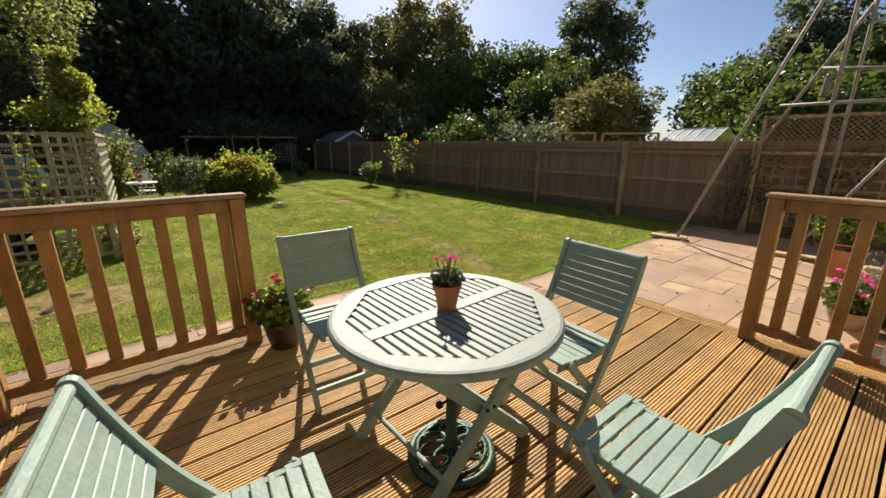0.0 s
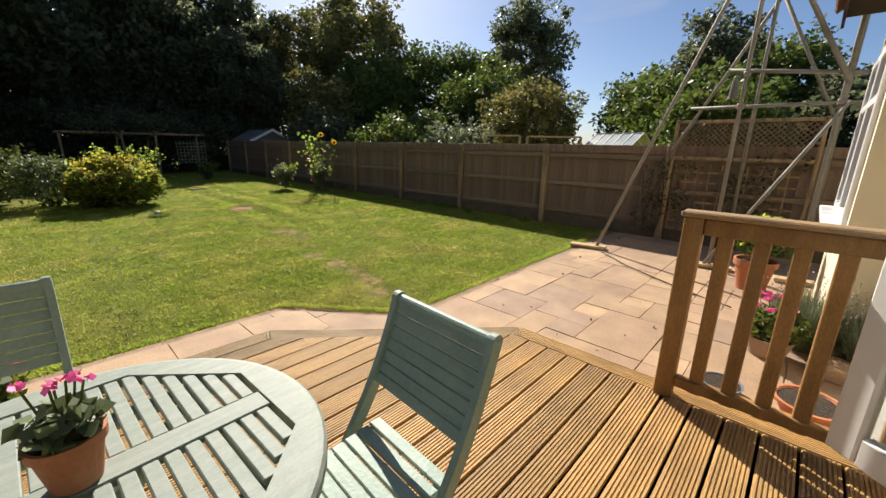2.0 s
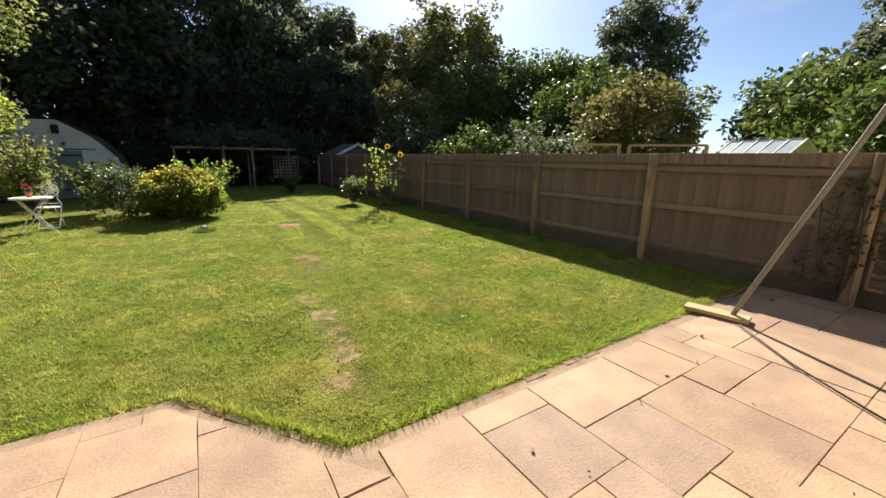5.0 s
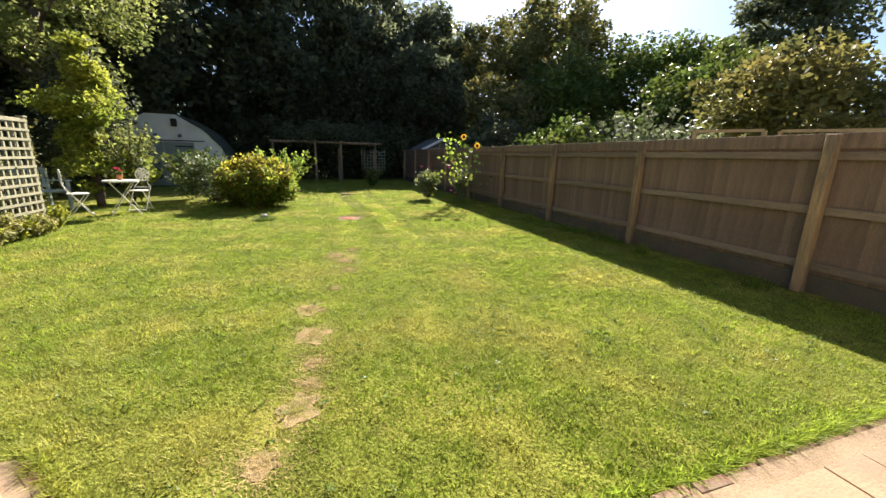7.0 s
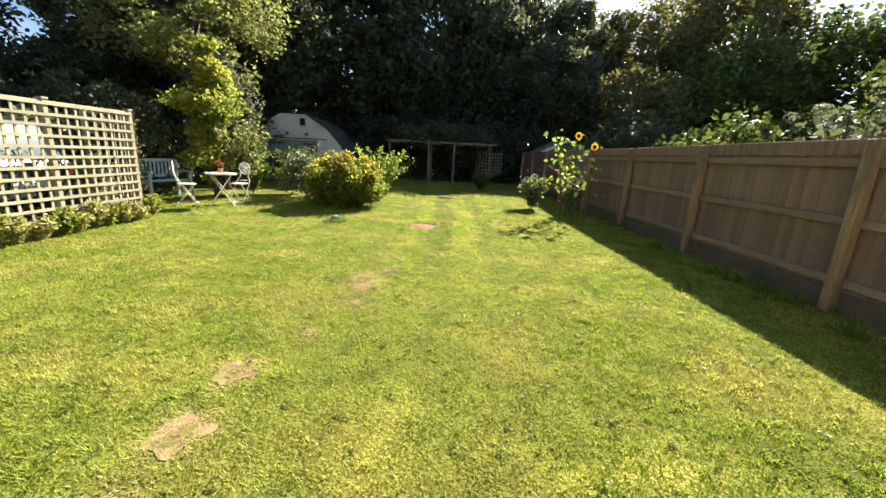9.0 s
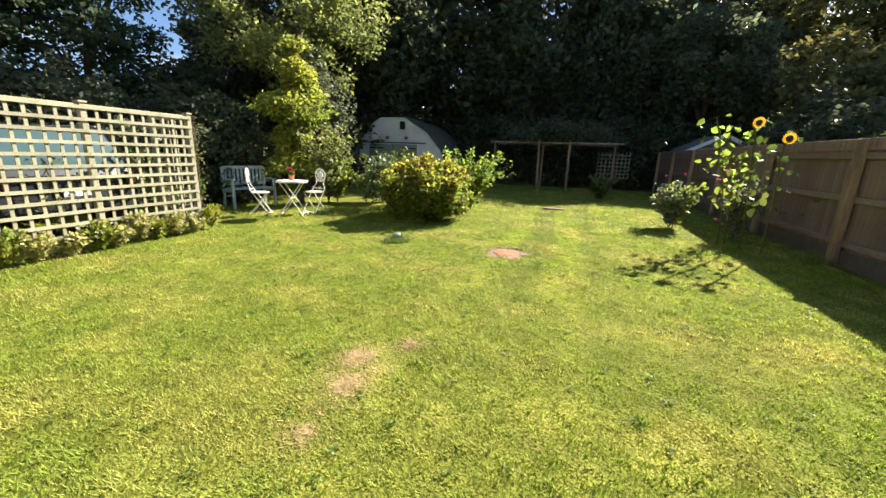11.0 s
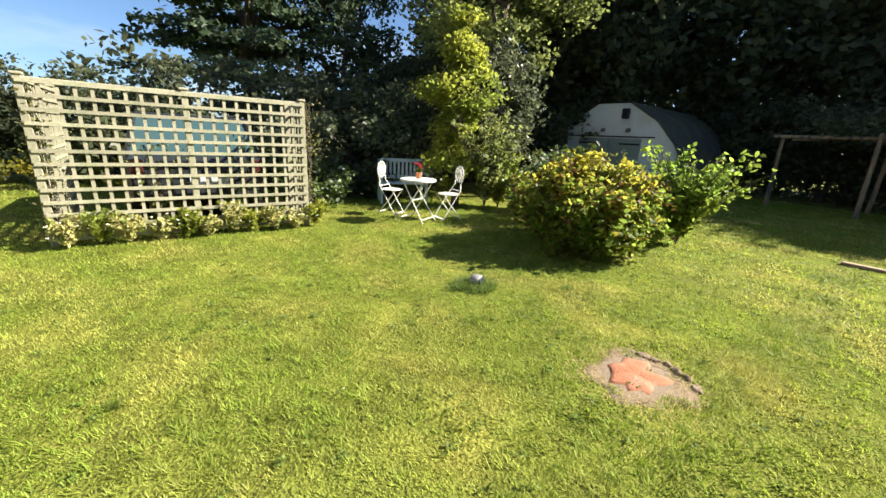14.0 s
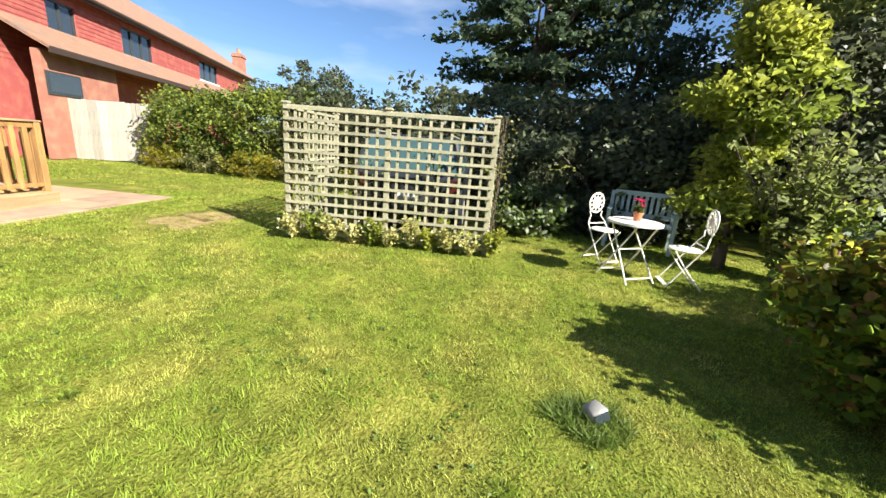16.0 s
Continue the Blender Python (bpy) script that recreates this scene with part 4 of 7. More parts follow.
def folding_chair():
    """Local y points to the front; the back's top is at y = 0."""
    c = thing("folding_chair", 0, 0, 0, 0, "sage-green painted slatted folding garden chair on the deck", "chair", "chairs round the deck table")
    W = 0.215
    back = curve_pts((0.0, 0.87), (0.085, 0.61), (0.20, 0.44), 7)
    stile = back + [(0.335, 0.22), (0.47, 0.0)]
    for s in (1, -1):
        bm = bmesh.new()
        bent_board(bm, s * W, stile, 0.024, 0.042)
        rod(bm, (s * W - 0.0095, 0.0, 0.865), (s * W + 0.0145, 0.0, 0.865), 0.023, n=14)
        part("stile", bm, M["sage"], c)
        bm = bmesh.new()
        beam(bm, (s * (W - 0.028), 0.46, 0.445), (s * (W - 0.028), 0.05, 0.0), 0.022, 0.04, up=(0, 0.6, 0.8), bevel=0.004)
        part("leg", bm, M["sage"], c)
        bm = bmesh.new()
        pts = [(0.13, 0.428), (0.3, 0.415), (0.5, 0.44)]
        bent_board(bm, s * (W - 0.052), pts, 0.02, 0.04)
        part("seat_rail", bm, M["sage"], c)
    n = 7
    for k in range(n):
        t = 0.02 + 0.60 * k / n
        i = t * (len(back) - 1)
        a, f = int(i), i - int(i)
        p = (back[a][0] * (1 - f) + back[a + 1][0] * f, back[a][1] * (1 - f) + back[a + 1][1] * f)
        j = min(i + (len(back) - 1) * 0.60 / n * 0.935, len(back) - 1.001)
        a2, f2 = int(j), j - int(j)
        q = (back[a2][0] * (1 - f2) + back[a2 + 1][0] * f2, back[a2][1] * (1 - f2) + back[a2 + 1][1] * f2)
        bm = bmesh.new()
        mid = Vector((0, (p[0] + q[0]) / 2, (p[1] + q[1]) / 2))
        d = Vector((0, q[0] - p[0], q[1] - p[1]))
        nrm = Vector((0, d.z, -d.y)).normalized()
        m = Matrix((Vector((1, 0, 0)), nrm, d.normalized())).transposed().to_4x4()
        m.translation = mid
        box(bm, 0, 0, 0, 2 * W - 0.024, 0.013, d.length, m, bevel=0.003)
        part("back_slat", bm, M["sage"], c)
    bm = bmesh.new()
    rod(bm, (-W + 0.01, 0.0, 0.865), (W - 0.01, 0.0, 0.865), 0.0165, n=12)
    part("top_rail", bm, M["sage"], c)
    for k in range(8):
        y = 0.145 + k * 0.0485
        z = 0.452 - 0.018 * math.sin(math.pi * k / 7)
        bm = bmesh.new()
        box(bm, 0, y, z, 2 * W - 0.07, 0.043, 0.015, bevel=0.003)
        part("seat_slat", bm, M["sage"], c)
    bm = bmesh.new()
    rod(bm, (-W, 0.335, 0.22), (W, 0.335, 0.22), 0.01, n=8)
    part("pivot_rod", bm, M["sage"], c)
    for a, y in ((W - 0.03, 0.13), (W - 0.01, 0.42)):
        bm = bmesh.new()
        beam(bm, (-a, y, 0.09), (a, y, 0.09), 0.018, 0.035)
        part("stretcher", bm, M["sage"], c)
    return c


chair = folding_chair()
chair.matrix_basis = pose(0.506, 2.685, DECK_Z, 0, 0, 177.5)
copy_thing(chair, pose(1.555, 1.428, DECK_Z, 0, 0, 87))
copy_thing(chair, pose(-0.52, 1.345, DECK_Z, 0, 0, -96))
copy_thing(chair, pose(0.89, 0.505, DECK_Z, 0, 0, 0))


# ---- pots and flowers ----
def pot(name, x, y, z, r, h, material, label, saucer=False, rim=True):
    p = thing(name, x, y, z, 0, label, "plant pot")
    bm = bmesh.new()
    prof = [(r * 0.68, 0.0), (r * 0.95, h * 0.8)]
    prof += [(r * 1.04, h * 0.8), (r * 1.06, h), (r * 0.94, h), (r * 0.9, h * 0.88), (0.002, h * 0.87)] if rim else [(r, h), (r * 0.92, h), (r * 0.88, h * 0.88), (0.002, h * 0.87)]
    lathe(bm, prof, 28)
    part("pot", bm, material, p, smooth=False)
    bm = bmesh.new()
    lathe(bm, [(r * 0.89, h * 0.84), (r * 0.88, h * 0.9), (r * 0.5, h * 0.93), (0.003, h * 0.92)], 18)
    part("soil", bm, M["compost"], p)
    return p


def blossoms(parent, centres, size, material, petals=6):
    """Flower heads of several petals each, on thin stalks."""
    for c in centres:
        pts = []
        for k in range(petals):
            a = 2 * math.pi * k / petals
            pts.append(np.array(c) + np.array([math.cos(a), math.sin(a), 0.3]) * size * 0.4 + rs.normal(size=3) * size * 0.12)
        o = new("flower", leaves("flower", np.array(pts), size, material, 0.0, 0.8, 0.2))
        o.parent = parent
        bm = bmesh.new()
        rod(bm, (c[0] * 0.3, c[1] * 0.3, c[2] * 0.45), c, 0.0025, n=5)
        part("flower_stalk", bm, M["leaf_mid"], o)


def planted(p, n, r, zc, rz, leaf, material, seed=0):
    q = np.random.RandomState(seed)
    d = q.normal(size=(n, 3))
    d /= np.linalg.norm(d, axis=1)[:, None]
    pts = d * (q.rand(n, 1) ** 0.4) * [r, r, rz] + [0, 0, zc]
    pts[:, 2] = np.maximum(pts[:, 2], zc - rz * 0.6)
    o = new("leaves", leaves("leaves", pts, leaf, material, 0.0, 0.85, 0.4, 1.2))
    o.parent = p


p = pot("cyclamen_pot", 0.70, 1.665, DECK_Z + 0.695, 0.062, 0.115, M["terracotta"], "pink cyclamen in a terracotta pot on the garden table")
planted(p, 90, 0.075, 0.145, 0.04, 0.04, M["leaf_pale"], 3)
planted(p, 60, 0.07, 0.13, 0.03, 0.04, M["leaf_dark"], 4)
blossoms(p, [(-0.045, 0.02, 0.235), (-0.005, -0.01, 0.222), (0.02, 0.0, 0.228), (0.035, 0.025, 0.226), (0.0, 0.03, 0.215), (0.045, -0.005, 0.22)], 0.019, M["petal_pink"])

p = pot("geranium_pot", 0.355, 3.09, DECK_Z, 0.135, 0.2, M["darkpot"], "red-flowered geranium in a dark round pot beside the deck railing", rim=False)
planted(p, 420, 0.22, 0.30, 0.15, 0.06, M["leaf_mid"], 5)
planted(p, 160, 0.2, 0.33, 0.13, 0.05, M["leaf_lime"], 6)
blossoms(p, [(-0.16, -0.05, 0.44), (-0.22, 0.03, 0.38), (0.02, 0.08, 0.46), (0.08, -0.05, 0.5), (0.2, 0.02, 0.4), (-0.06, -0.1, 0.4), (0.25, 0.06, 0.36), (-0.02, 0.0, 0.52)], 0.035, M["petal_red"], 9)

p = pot("patio_shrub_pot", 6.36, 0.94, 0.0, 0.2, 0.36, M["terracotta"], "leafy green shrub in a large terracotta pot on the patio")
planted(p, 700, 0.36, 0.62, 0.26, 0.075, M["leaf_mid"], 8)
planted(p, 200, 0.36, 0.66, 0.24, 0.07, M["leaf_lime"], 9)
p = pot("pink_geranium_pot", 4.55, 0.66, 0.0, 0.16, 0.16, M["stone_grey"], "pink geraniums in a low stone-coloured bowl on the patio", rim=False)
planted(p, 420, 0.23, 0.27, 0.14, 0.06, M["leaf_mid"], 10)
blossoms(p, [(-0.16, 0.03, 0.42), (-0.07, -0.06, 0.46), (0.05, 0.06, 0.48), (0.13, -0.03, 0.45), (0.0, -0.1, 0.4), (0.2, 0.06, 0.4), (-0.1, 0.12, 0.42), (0.1, 0.13, 0.47), (-0.2, -0.06, 0.36)], 0.045, M["petal_pink"], 10)
pot("empty_glazed_pot", 3.70, 0.84, 0.0, 0.125, 0.07, M["bluepot"], "small blue-grey glazed bowl on the patio slabs", rim=False)
pot("empty_terracotta_bowl", 3.74, 0.41, 0.0, 0.17, 0.12, M["terracotta"], "wide empty terracotta bowl on the patio slabs")


def lavender(x, y, size, seed):
    p = thing("lavender", x, y, 0, 0, "grey-green lavender bush with spent flower spikes by the house wall", "shrub")
    q = np.random.RandomState(seed)
    n = 1500
    a, r = q.rand(n) * 6.28, q.rand(n) ** 0.5 * 0.1
    b = np.c_[np.cos(a) * r, np.sin(a) * r, np.zeros(n)]
    out = r * 2.3 + 0.03 + 0.05 * q.rand(n)
    tip = np.c_[np.cos(a) * out, np.sin(a) * out, 0.3 + 0.24 * q.rand(n) - out * 0.25] * size
    s = np.c_[-np.sin(a), np.cos(a), np.zeros(n)] * 0.0018
    v = np.stack([b - s, b + s, tip + s * 0.6, tip - s * 0.6], 1)
    o = new("stalk_mass", raw_mesh("stalk_mass", v.reshape(-1, 3), np.arange(4 * n).reshape(n, 4), M["leaf_pale"]))
    o.parent = p
    f = 0.15 + 0.7 * q.rand(2600)
    k = q.randint(0, n, 2600)
    mid = b[k] * (1 - f[:, None]) + tip[k] * f[:, None] + q.normal(size=(2600, 3)) * 0.012
    o = new("foliage", leaves("foliage", mid, 0.032, M["leaf_sage"], -0.6, 0.3))
    o.parent = p
    top = tip[::9]
    spike = top + np.c_[q.normal(size=(len(top), 2)) * 0.03, 0.06 + 0.14 * q.rand(len(top))] * size
    t = np.c_[np.ones(len(top)), np.zeros(len(top)), np.zeros(len(top))] * 0.0016
    v = np.stack([top - t, top + t, spike + t, spike - t], 1)
    o = new("flower_stalks", raw_mesh("flower_stalks", v.reshape(-1, 3), np.arange(4 * len(top)).reshape(-1, 4), M["leaf_pale"]))
    o.parent = p
    heads = np.concatenate([spike + [0, 0, d] for d in (0.0, 0.012, 0.024)])
    o = new("flower_spikes", leaves("flower_spikes", heads, 0.018, M["spent_flower"], -0.8, 0.5))
    o.parent = p


lavender(4.88, 0.47, 1.0, 31)
lavender(4.72, 0.10, 0.9, 32)
bm = bmesh.new()
box(bm, 4.50, 0.15, 0.05, 0.26, 0.5, 0.11, bevel=0.012)
solo("stone_step", bm, M["stone"], "pale sandstone step against the house wall", "stone step")


def leggy(name, x, y, n, h, spread, material, leaf, label, seed, stem=0.007):
    """Arching shoots set with leaves along their length."""
    r = random.Random(seed)
    o = thing(name, x, y, 0, 0, label, "shrub")
    bm = bmesh.new()
    pts = []
    for k in range(n):
        a = r.uniform(0, 6.28)
        hh, s = h * r.uniform(0.55, 1.0), spread * r.uniform(0.2, 1.0)
        path = [Vector((math.cos(a) * s * t ** 1.6, math.sin(a) * s * t ** 1.6, hh * (t - 0.12 * t * t) - 0.02)) for t in [j / 6 for j in range(7)]]
        bm = bmesh.new()
        tube(bm, path, stem, 5)
        part("stem", bm, M["bark"], o)
        for q0, q1 in zip(path[1:], path[2:]):
            for j in range(9):
                f = r.random()
                p = q0 * (1 - f) + q1 * f
                pts.append((p.x + r.gauss(0, 7 * stem), p.y + r.gauss(0, 7 * stem), p.z + r.gauss(0, 4 * stem)))
    f = new("foliage", leaves("foliage", np.array(pts), leaf, material, fold=True))
    f.parent = o
    return o


# ---- trellis screen and the parked car behind it ----
def trellis_screen():
    t = thing("trellis_screen", -0.68, 7.53, 0, 90, "silvered square-lattice timber trellis screen with posts", "trellis")
    P = 0.1385
    bays = ((0.0, 1.38), (1.38, 2.76))
    bm0 = bmesh.new()
    box(bm0, 0, 0, 0.86, 0.07, 0.07, 1.78, bevel=0.005)
    box(bm0, 0, 0, 1.76, 0.1, 0.1, 0.03, bevel=0.008)
    pm = mesh_of("post", bm0, M["trellis"])
    for x in (0.0, 1.38, 2.76):
        o = new("post", pm)
        o.parent, o.location = t, (x, 0.0, 0)
    for x, y in ((0.0, 1.75), (2.76, 0.75)):
        o = new("post", pm)
        o.parent, o.location = t, (x, y, 0)
    ver, hor = bmesh.new(), bmesh.new()
    box(ver, 0, 0, 0.86, 0.034, 0.014, 1.64)
    vm = mesh_of("upright_slat", ver, M["trellis"])

    def panel(m, width):
        n = round(width / P)
        for k in range(1, n):
            o = new("upright_slat", vm)
            o.parent = t
            o.matrix_basis = m @ pose(width * k / n, -0.03, 0)
        hb = bmesh.new()
        box(hb, width / 2, 0, 0, width + 0.03, 0.016, 0.037)
        hm = mesh_of("cross_slat", hb, M["trellis"])
        for k in range(13):
            o = new("cross_slat", hm)
            o.parent = t
            o.matrix_basis = m @ pose(0, -0.046 + rnd.uniform(-0.002, 0.002), 0.06 + k * P * 0.985, 0, rnd.uniform(-0.15, 0.15), 0)

    for a, b in bays:
        panel(pose(a, 0, 0), b - a)
    panel(pose(0, 0.03, 0, 0, 0, 90), 1.70)
    panel(pose(2.76, 0.03, 0, 0, 0, 90), 0.70)
    bm = bmesh.new()
    box(bm, 1.38, 0, 1.72, 2.76, 0.05, 0.03, bevel=0.004)
    part("top_rail", bm, M["trellis"], t)


trellis_screen()


def trellis_plants():
    # low border along the foot of the screen
    for k in range(11):
        y = 7.68 + k * 0.27 + rnd.uniform(-0.05, 0.05)
        o = leggy("border_plant", -0.56 + rnd.uniform(-0.04, 0.04), y, rnd.randint(16, 26), rnd.uniform(0.3, 0.52), 0.2, M["leaf_cream" if k % 3 != 1 else ("leaf_lime" if k % 3 == 1 else "leaf_fresh")], 0.05, "low loose variegated border plant at the foot of the trellis", 400 + k, 0.003)
        if k % 3 != 2:
            blossoms(o, [(rnd.uniform(-0.1, 0.18), rnd.uniform(-0.14, 0.14), rnd.uniform(0.14, 0.34)) for _ in range(7)], 0.022, M["petal_white"], 5)
    # climbers woven through the lattice
    for y, z0, h, w, m in ((7.56, 0.1, 1.55, 0.07, "leaf_olive"), (8.5, 0.1, 1.0, 0.15, "leaf_mid"), (9.5, 0.3, 1.0, 0.12, "leaf_mid"), (10.36, 0.1, 1.65, 0.09, "leaf_olive")):
        c = thing("trellis_climber", -0.70, y, 0, 0, "thin climbing plant twined through the trellis", "climber")
        bm = bmesh.new()
        for k in range(3):
            pts = [(0.02, rnd.uniform(-w, w) * 0.6, z0 * 0 + (z0 + h) * j / 6) for j in range(7)]
            tube(bm, pts, 0.006, 5)
            part("stem", bm, M["bark"], c)
            bm = bmesh.new()
        n = int(170 * h)
        pts = np.c_[rs.normal(size=n) * 0.035, rs.normal(size=n) * w, z0 + h * rs.rand(n)]
        o = new("foliage", leaves("foliage", pts, 0.05, M[m]))
        o.parent = c
    # vine on the deck-side return
    c = thing("trellis_climber", -1.32, 7.5, 0, 0, "yellow-green vine climbing the trellis end panel", "climber")
    pts = np.c_[rs.normal(size=260) * 0.07, rs.normal(size=260) * 0.03, 0.2 + 1.5 * rs.rand(260)]
    o = new("foliage", leaves("foliage", pts, 0.06, M["leaf_lime"]))
    o.parent = c
    bm = bmesh.new()
    tube(bm, [(0, 0, -0.03), (0.03, 0, 0.6), (-0.04, 0, 1.2), (0.02, 0, 1.7)], 0.007, 5)
    part("stem", bm, M["bark"], c)


trellis_plants()


def car():
    c = thing("parked_car", -3.25, 9.05, 0, 90, "dark parked estate car with windows coloured teal as reflected sky behind the trellis", "car")
    L, W = 3.9, 1.68
    lower = [(-1.95, 0.35), (-1.92, 0.8), (-1.85, 0.95), (1.0, 0.95), (1.85, 0.82), (1.95, 0.6), (1.93, 0.32)]
    bm = bmesh.new()
    rings = []
    for x in (-W / 2, -W / 2 + 0.05, W / 2 - 0.05, W / 2):
        inset = 0.04 if abs(x) == W / 2 else 0.0
        rings.append([bm.verts.new((x, y * (1 - inset * 0.4), z - inset * (1 if z > 0.7 else -1))) for y, z in lower])
    for a, b in zip(rings, rings[1:]):
        for k in range(len(lower)):
            j = (k + 1) % len(lower)
            bm.faces.new((a[k], a[j], b[j], b[k]))
    bm.faces.new(rings[0])
    bm.faces.new(rings[-1][::-1])
    bmesh.ops.recalc_face_normals(bm, faces=bm.faces)
    part("body", bm, M["carpaint"], c)
    bm = bmesh.new()
    cab = [(-1.86, 0.94, 0.80), (-1.66, 1.43, 0.66), (0.25, 1.45, 0.66), (0.95, 0.94, 0.80)]
    vs = [[bm.verts.new((s * hw, y, z)) for y, z, hw in cab] for s in (-1, 1)]
    for a, b in ((0, 1), (1, 2), (2, 3)):
        bm.faces.new((vs[0][a], vs[0][b], vs[1][b], vs[1][a]))
    bm.faces.new(vs[0][::-1])
    bm.faces.new(vs[1])
    part("window_glass", bm, M["carglass"], c)
    bm = bmesh.new()
    box(bm, 0, -0.72, 1.465, 1.34, 1.95, 0.04, bevel=0.015)
    part("roof", bm, M["carpaint"], c)
    for s in (-1, 1):
        for (y0, z0), (y1, z1) in (((-1.87, 0.94), (-1.67, 1.45)), ((0.95, 0.94), (0.25, 1.45)), ((-0.45, 0.94), (-0.45, 1.45))):
            bm = bmesh.new()
            beam(bm, (s * 0.805, y0, z0), (s * 0.665, y1, z1), 0.04, 0.05)
            part("pillar", bm, M["carpaint"], c)
    for s in (-1, 1):
        bm = bmesh.new()
        rod(bm, (s * 0.6, -1.55, 1.52), (s * 0.6, 0.1, 1.52), 0.014, n=8)
        part("roof_bar", bm, M["steel"], c)
    for s in (-1, 1):
        for y in (-1.2, 1.25):
            bm = bmesh.new()
            rod(bm, (s * 0.66, y, 0.30), (s * 0.85, y, 0.30), 0.31, n=24)
            w = part("wheel", bm, M["rubber"], c)
            bm = bmesh.new()
            rod(bm, (s * 0.84, y, 0.30), (s * 0.86, y, 0.30), 0.2, n=16)
            part("rim", bm, M["steel"], w)
    for s, m in ((-1, "darklamp"), (1, "darklamp")):
        bm = bmesh.new()
        box(bm, s * 0.72, -1.94, 0.78, 0.14, 0.05, 0.22, bevel=0.01)
        part("tail_lamp", bm, M[m], c)
    bm = bmesh.new()
    box(bm, 0.1, -1.955, 0.6, 0.5, 0.02, 0.11)
    part("number_plate", bm, M["mirrorwhite"], c)
    bm = bmesh.new()
    box(bm, -0.745, -0.9, 1.18, 0.012, 0.2, 0.13, pose(0, 0, 0))
    part("sticker", bm, M["greensticker"], c)


car()


# ---- bistro set and bench ----
def ring_pts(cx, cz, r, n=16, y=0.0, ex=1.0):
    return [(cx + ex * r * math.cos(2 * math.pi * k / n), y, cz + r * math.sin(2 * math.pi * k / n)) for k in range(n + 1)]


def bistro_chair():
    """Local y points to the front."""
    c = thing("bistro_chair", 0, 0, 0, 0, "white painted iron folding bistro chair with round fretwork back", "chair", "bistro set chairs")
    bm = bmesh.new()
    lathe(bm, [(0.165, 0.425), (0.175, 0.432), (0.175, 0.44), (0.165, 0.446), (0.003, 0.44)], 24)
    part("seat", bm, M["whitemetal"], c)
    for s in (1, -1):
        bm = bmesh.new()
        tube(bm, [(s * 0.165, 0.17, 0.0), (s * 0.165, -0.02, 0.3), (s * 0.16, -0.15, 0.5), (s * 0.09, -0.19, 0.6), (s * 0.12, -0.2, 0.66)], 0.009, 6)
        part("front_leg", bm, M["whitemetal"], c)
        bm = bmesh.new()
        tube(bm, [(s * 0.145, -0.2, 0.0), (s * 0.145, 0.02, 0.26), (s * 0.145, 0.14, 0.43)], 0.009, 6)
        part("rear_leg", bm, M["whitemetal"], c)
    bm = bmesh.new()
    tube(bm, ring_pts(0, 0.77, 0.135, 20, -0.21), 0.010, 6)
    tube(bm, ring_pts(0, 0.77, 0.075, 14, -0.21), 0.007, 6)
    for k in range(10):
        a = 2 * math.pi * k / 10
        q = ring_pts(0.1 * math.cos(a), 0.77 + 0.1 * math.sin(a), 0.028, 8, -0.21)
        tube(bm, q, 0.006, 5)
    rod(bm, (0, -0.215, 0.77), (0, -0.205, 0.77), 0.06, n=12)
    part("back_ring", bm, M["whitemetal"], c)
    bm = bmesh.new()
    rod(bm, (-0.145, -0.19, 0.03), (0.145, -0.19, 0.03), 0.008, n=6)
    part("stretcher", bm, M["whitemetal"], c)
    bm = bmesh.new()
    box(bm, 0, 0.17, 0.03, 0.32, 0.05, 0.008)
    part("foot_bar", bm, M["whitemetal"], c)
    bm = bmesh.new()
    tube(bm, [(-0.155, -0.15, 0.5), (0.155, -0.15, 0.5)], 0.007, 6)
    part("back_bar", bm, M["whitemetal"], c)
    return c


bc = bistro_chair()
bc.matrix_basis = pose(-0.9, 11.88, 0, 0, 0, -58)
copy_thing(bc, pose(-0.12, 12.55, 0, 0, 0, 172))


def bistro_table(x, y):
    t = thing("bistro_table", x, y, 0, 25, "round white painted iron bistro table on crossed folding legs", "table")
    bm = bmesh.new()
    lathe(bm, [(0.28, 0.66), (0.30, 0.665), (0.30, 0.69), (0.29, 0.695), (0.003, 0.695)], 32)
    part("tabletop", bm, M["whitemetal"], t)
    for s in (1, -1):
        for a, b in ((-0.24, 0.2), (0.24, -0.2)):
            bm = bmesh.new()
            rod(bm, (a, s * 0.2, 0), (b, s * 0.15, 0.665), 0.010, n=8)
            part("leg", bm, M["whitemetal"], t)
    bm = bmesh.new()
    for x_ in (0.24, -0.24):
        rod(bm, (x_ * 0.86, -0.19, 0.06), (x_ * 0.86, 0.19, 0.06), 0.008, n=6)
    rod(bm, (0, -0.17, 0.36), (0, 0.17, 0.36), 0.008, n=6)
    part("stretcher", bm, M["whitemetal"], t)


bistro_table(-0.2, 11.98)
p = pot("bistro_flower_pot", -0.22, 12.0, 0.695, 0.055, 0.1, M["terracotta"], "small terracotta pot of pink flowers on the bistro table")
planted(p, 70, 0.06, 0.14, 0.05, 0.035, M["leaf_mid"], 12)
blossoms(p, [(rnd.uniform(-0.06, 0.06), rnd.uniform(-0.06, 0.06), rnd.uniform(0.17, 0.25)) for _ in range(9)], 0.03, M["petal_red"], 6)


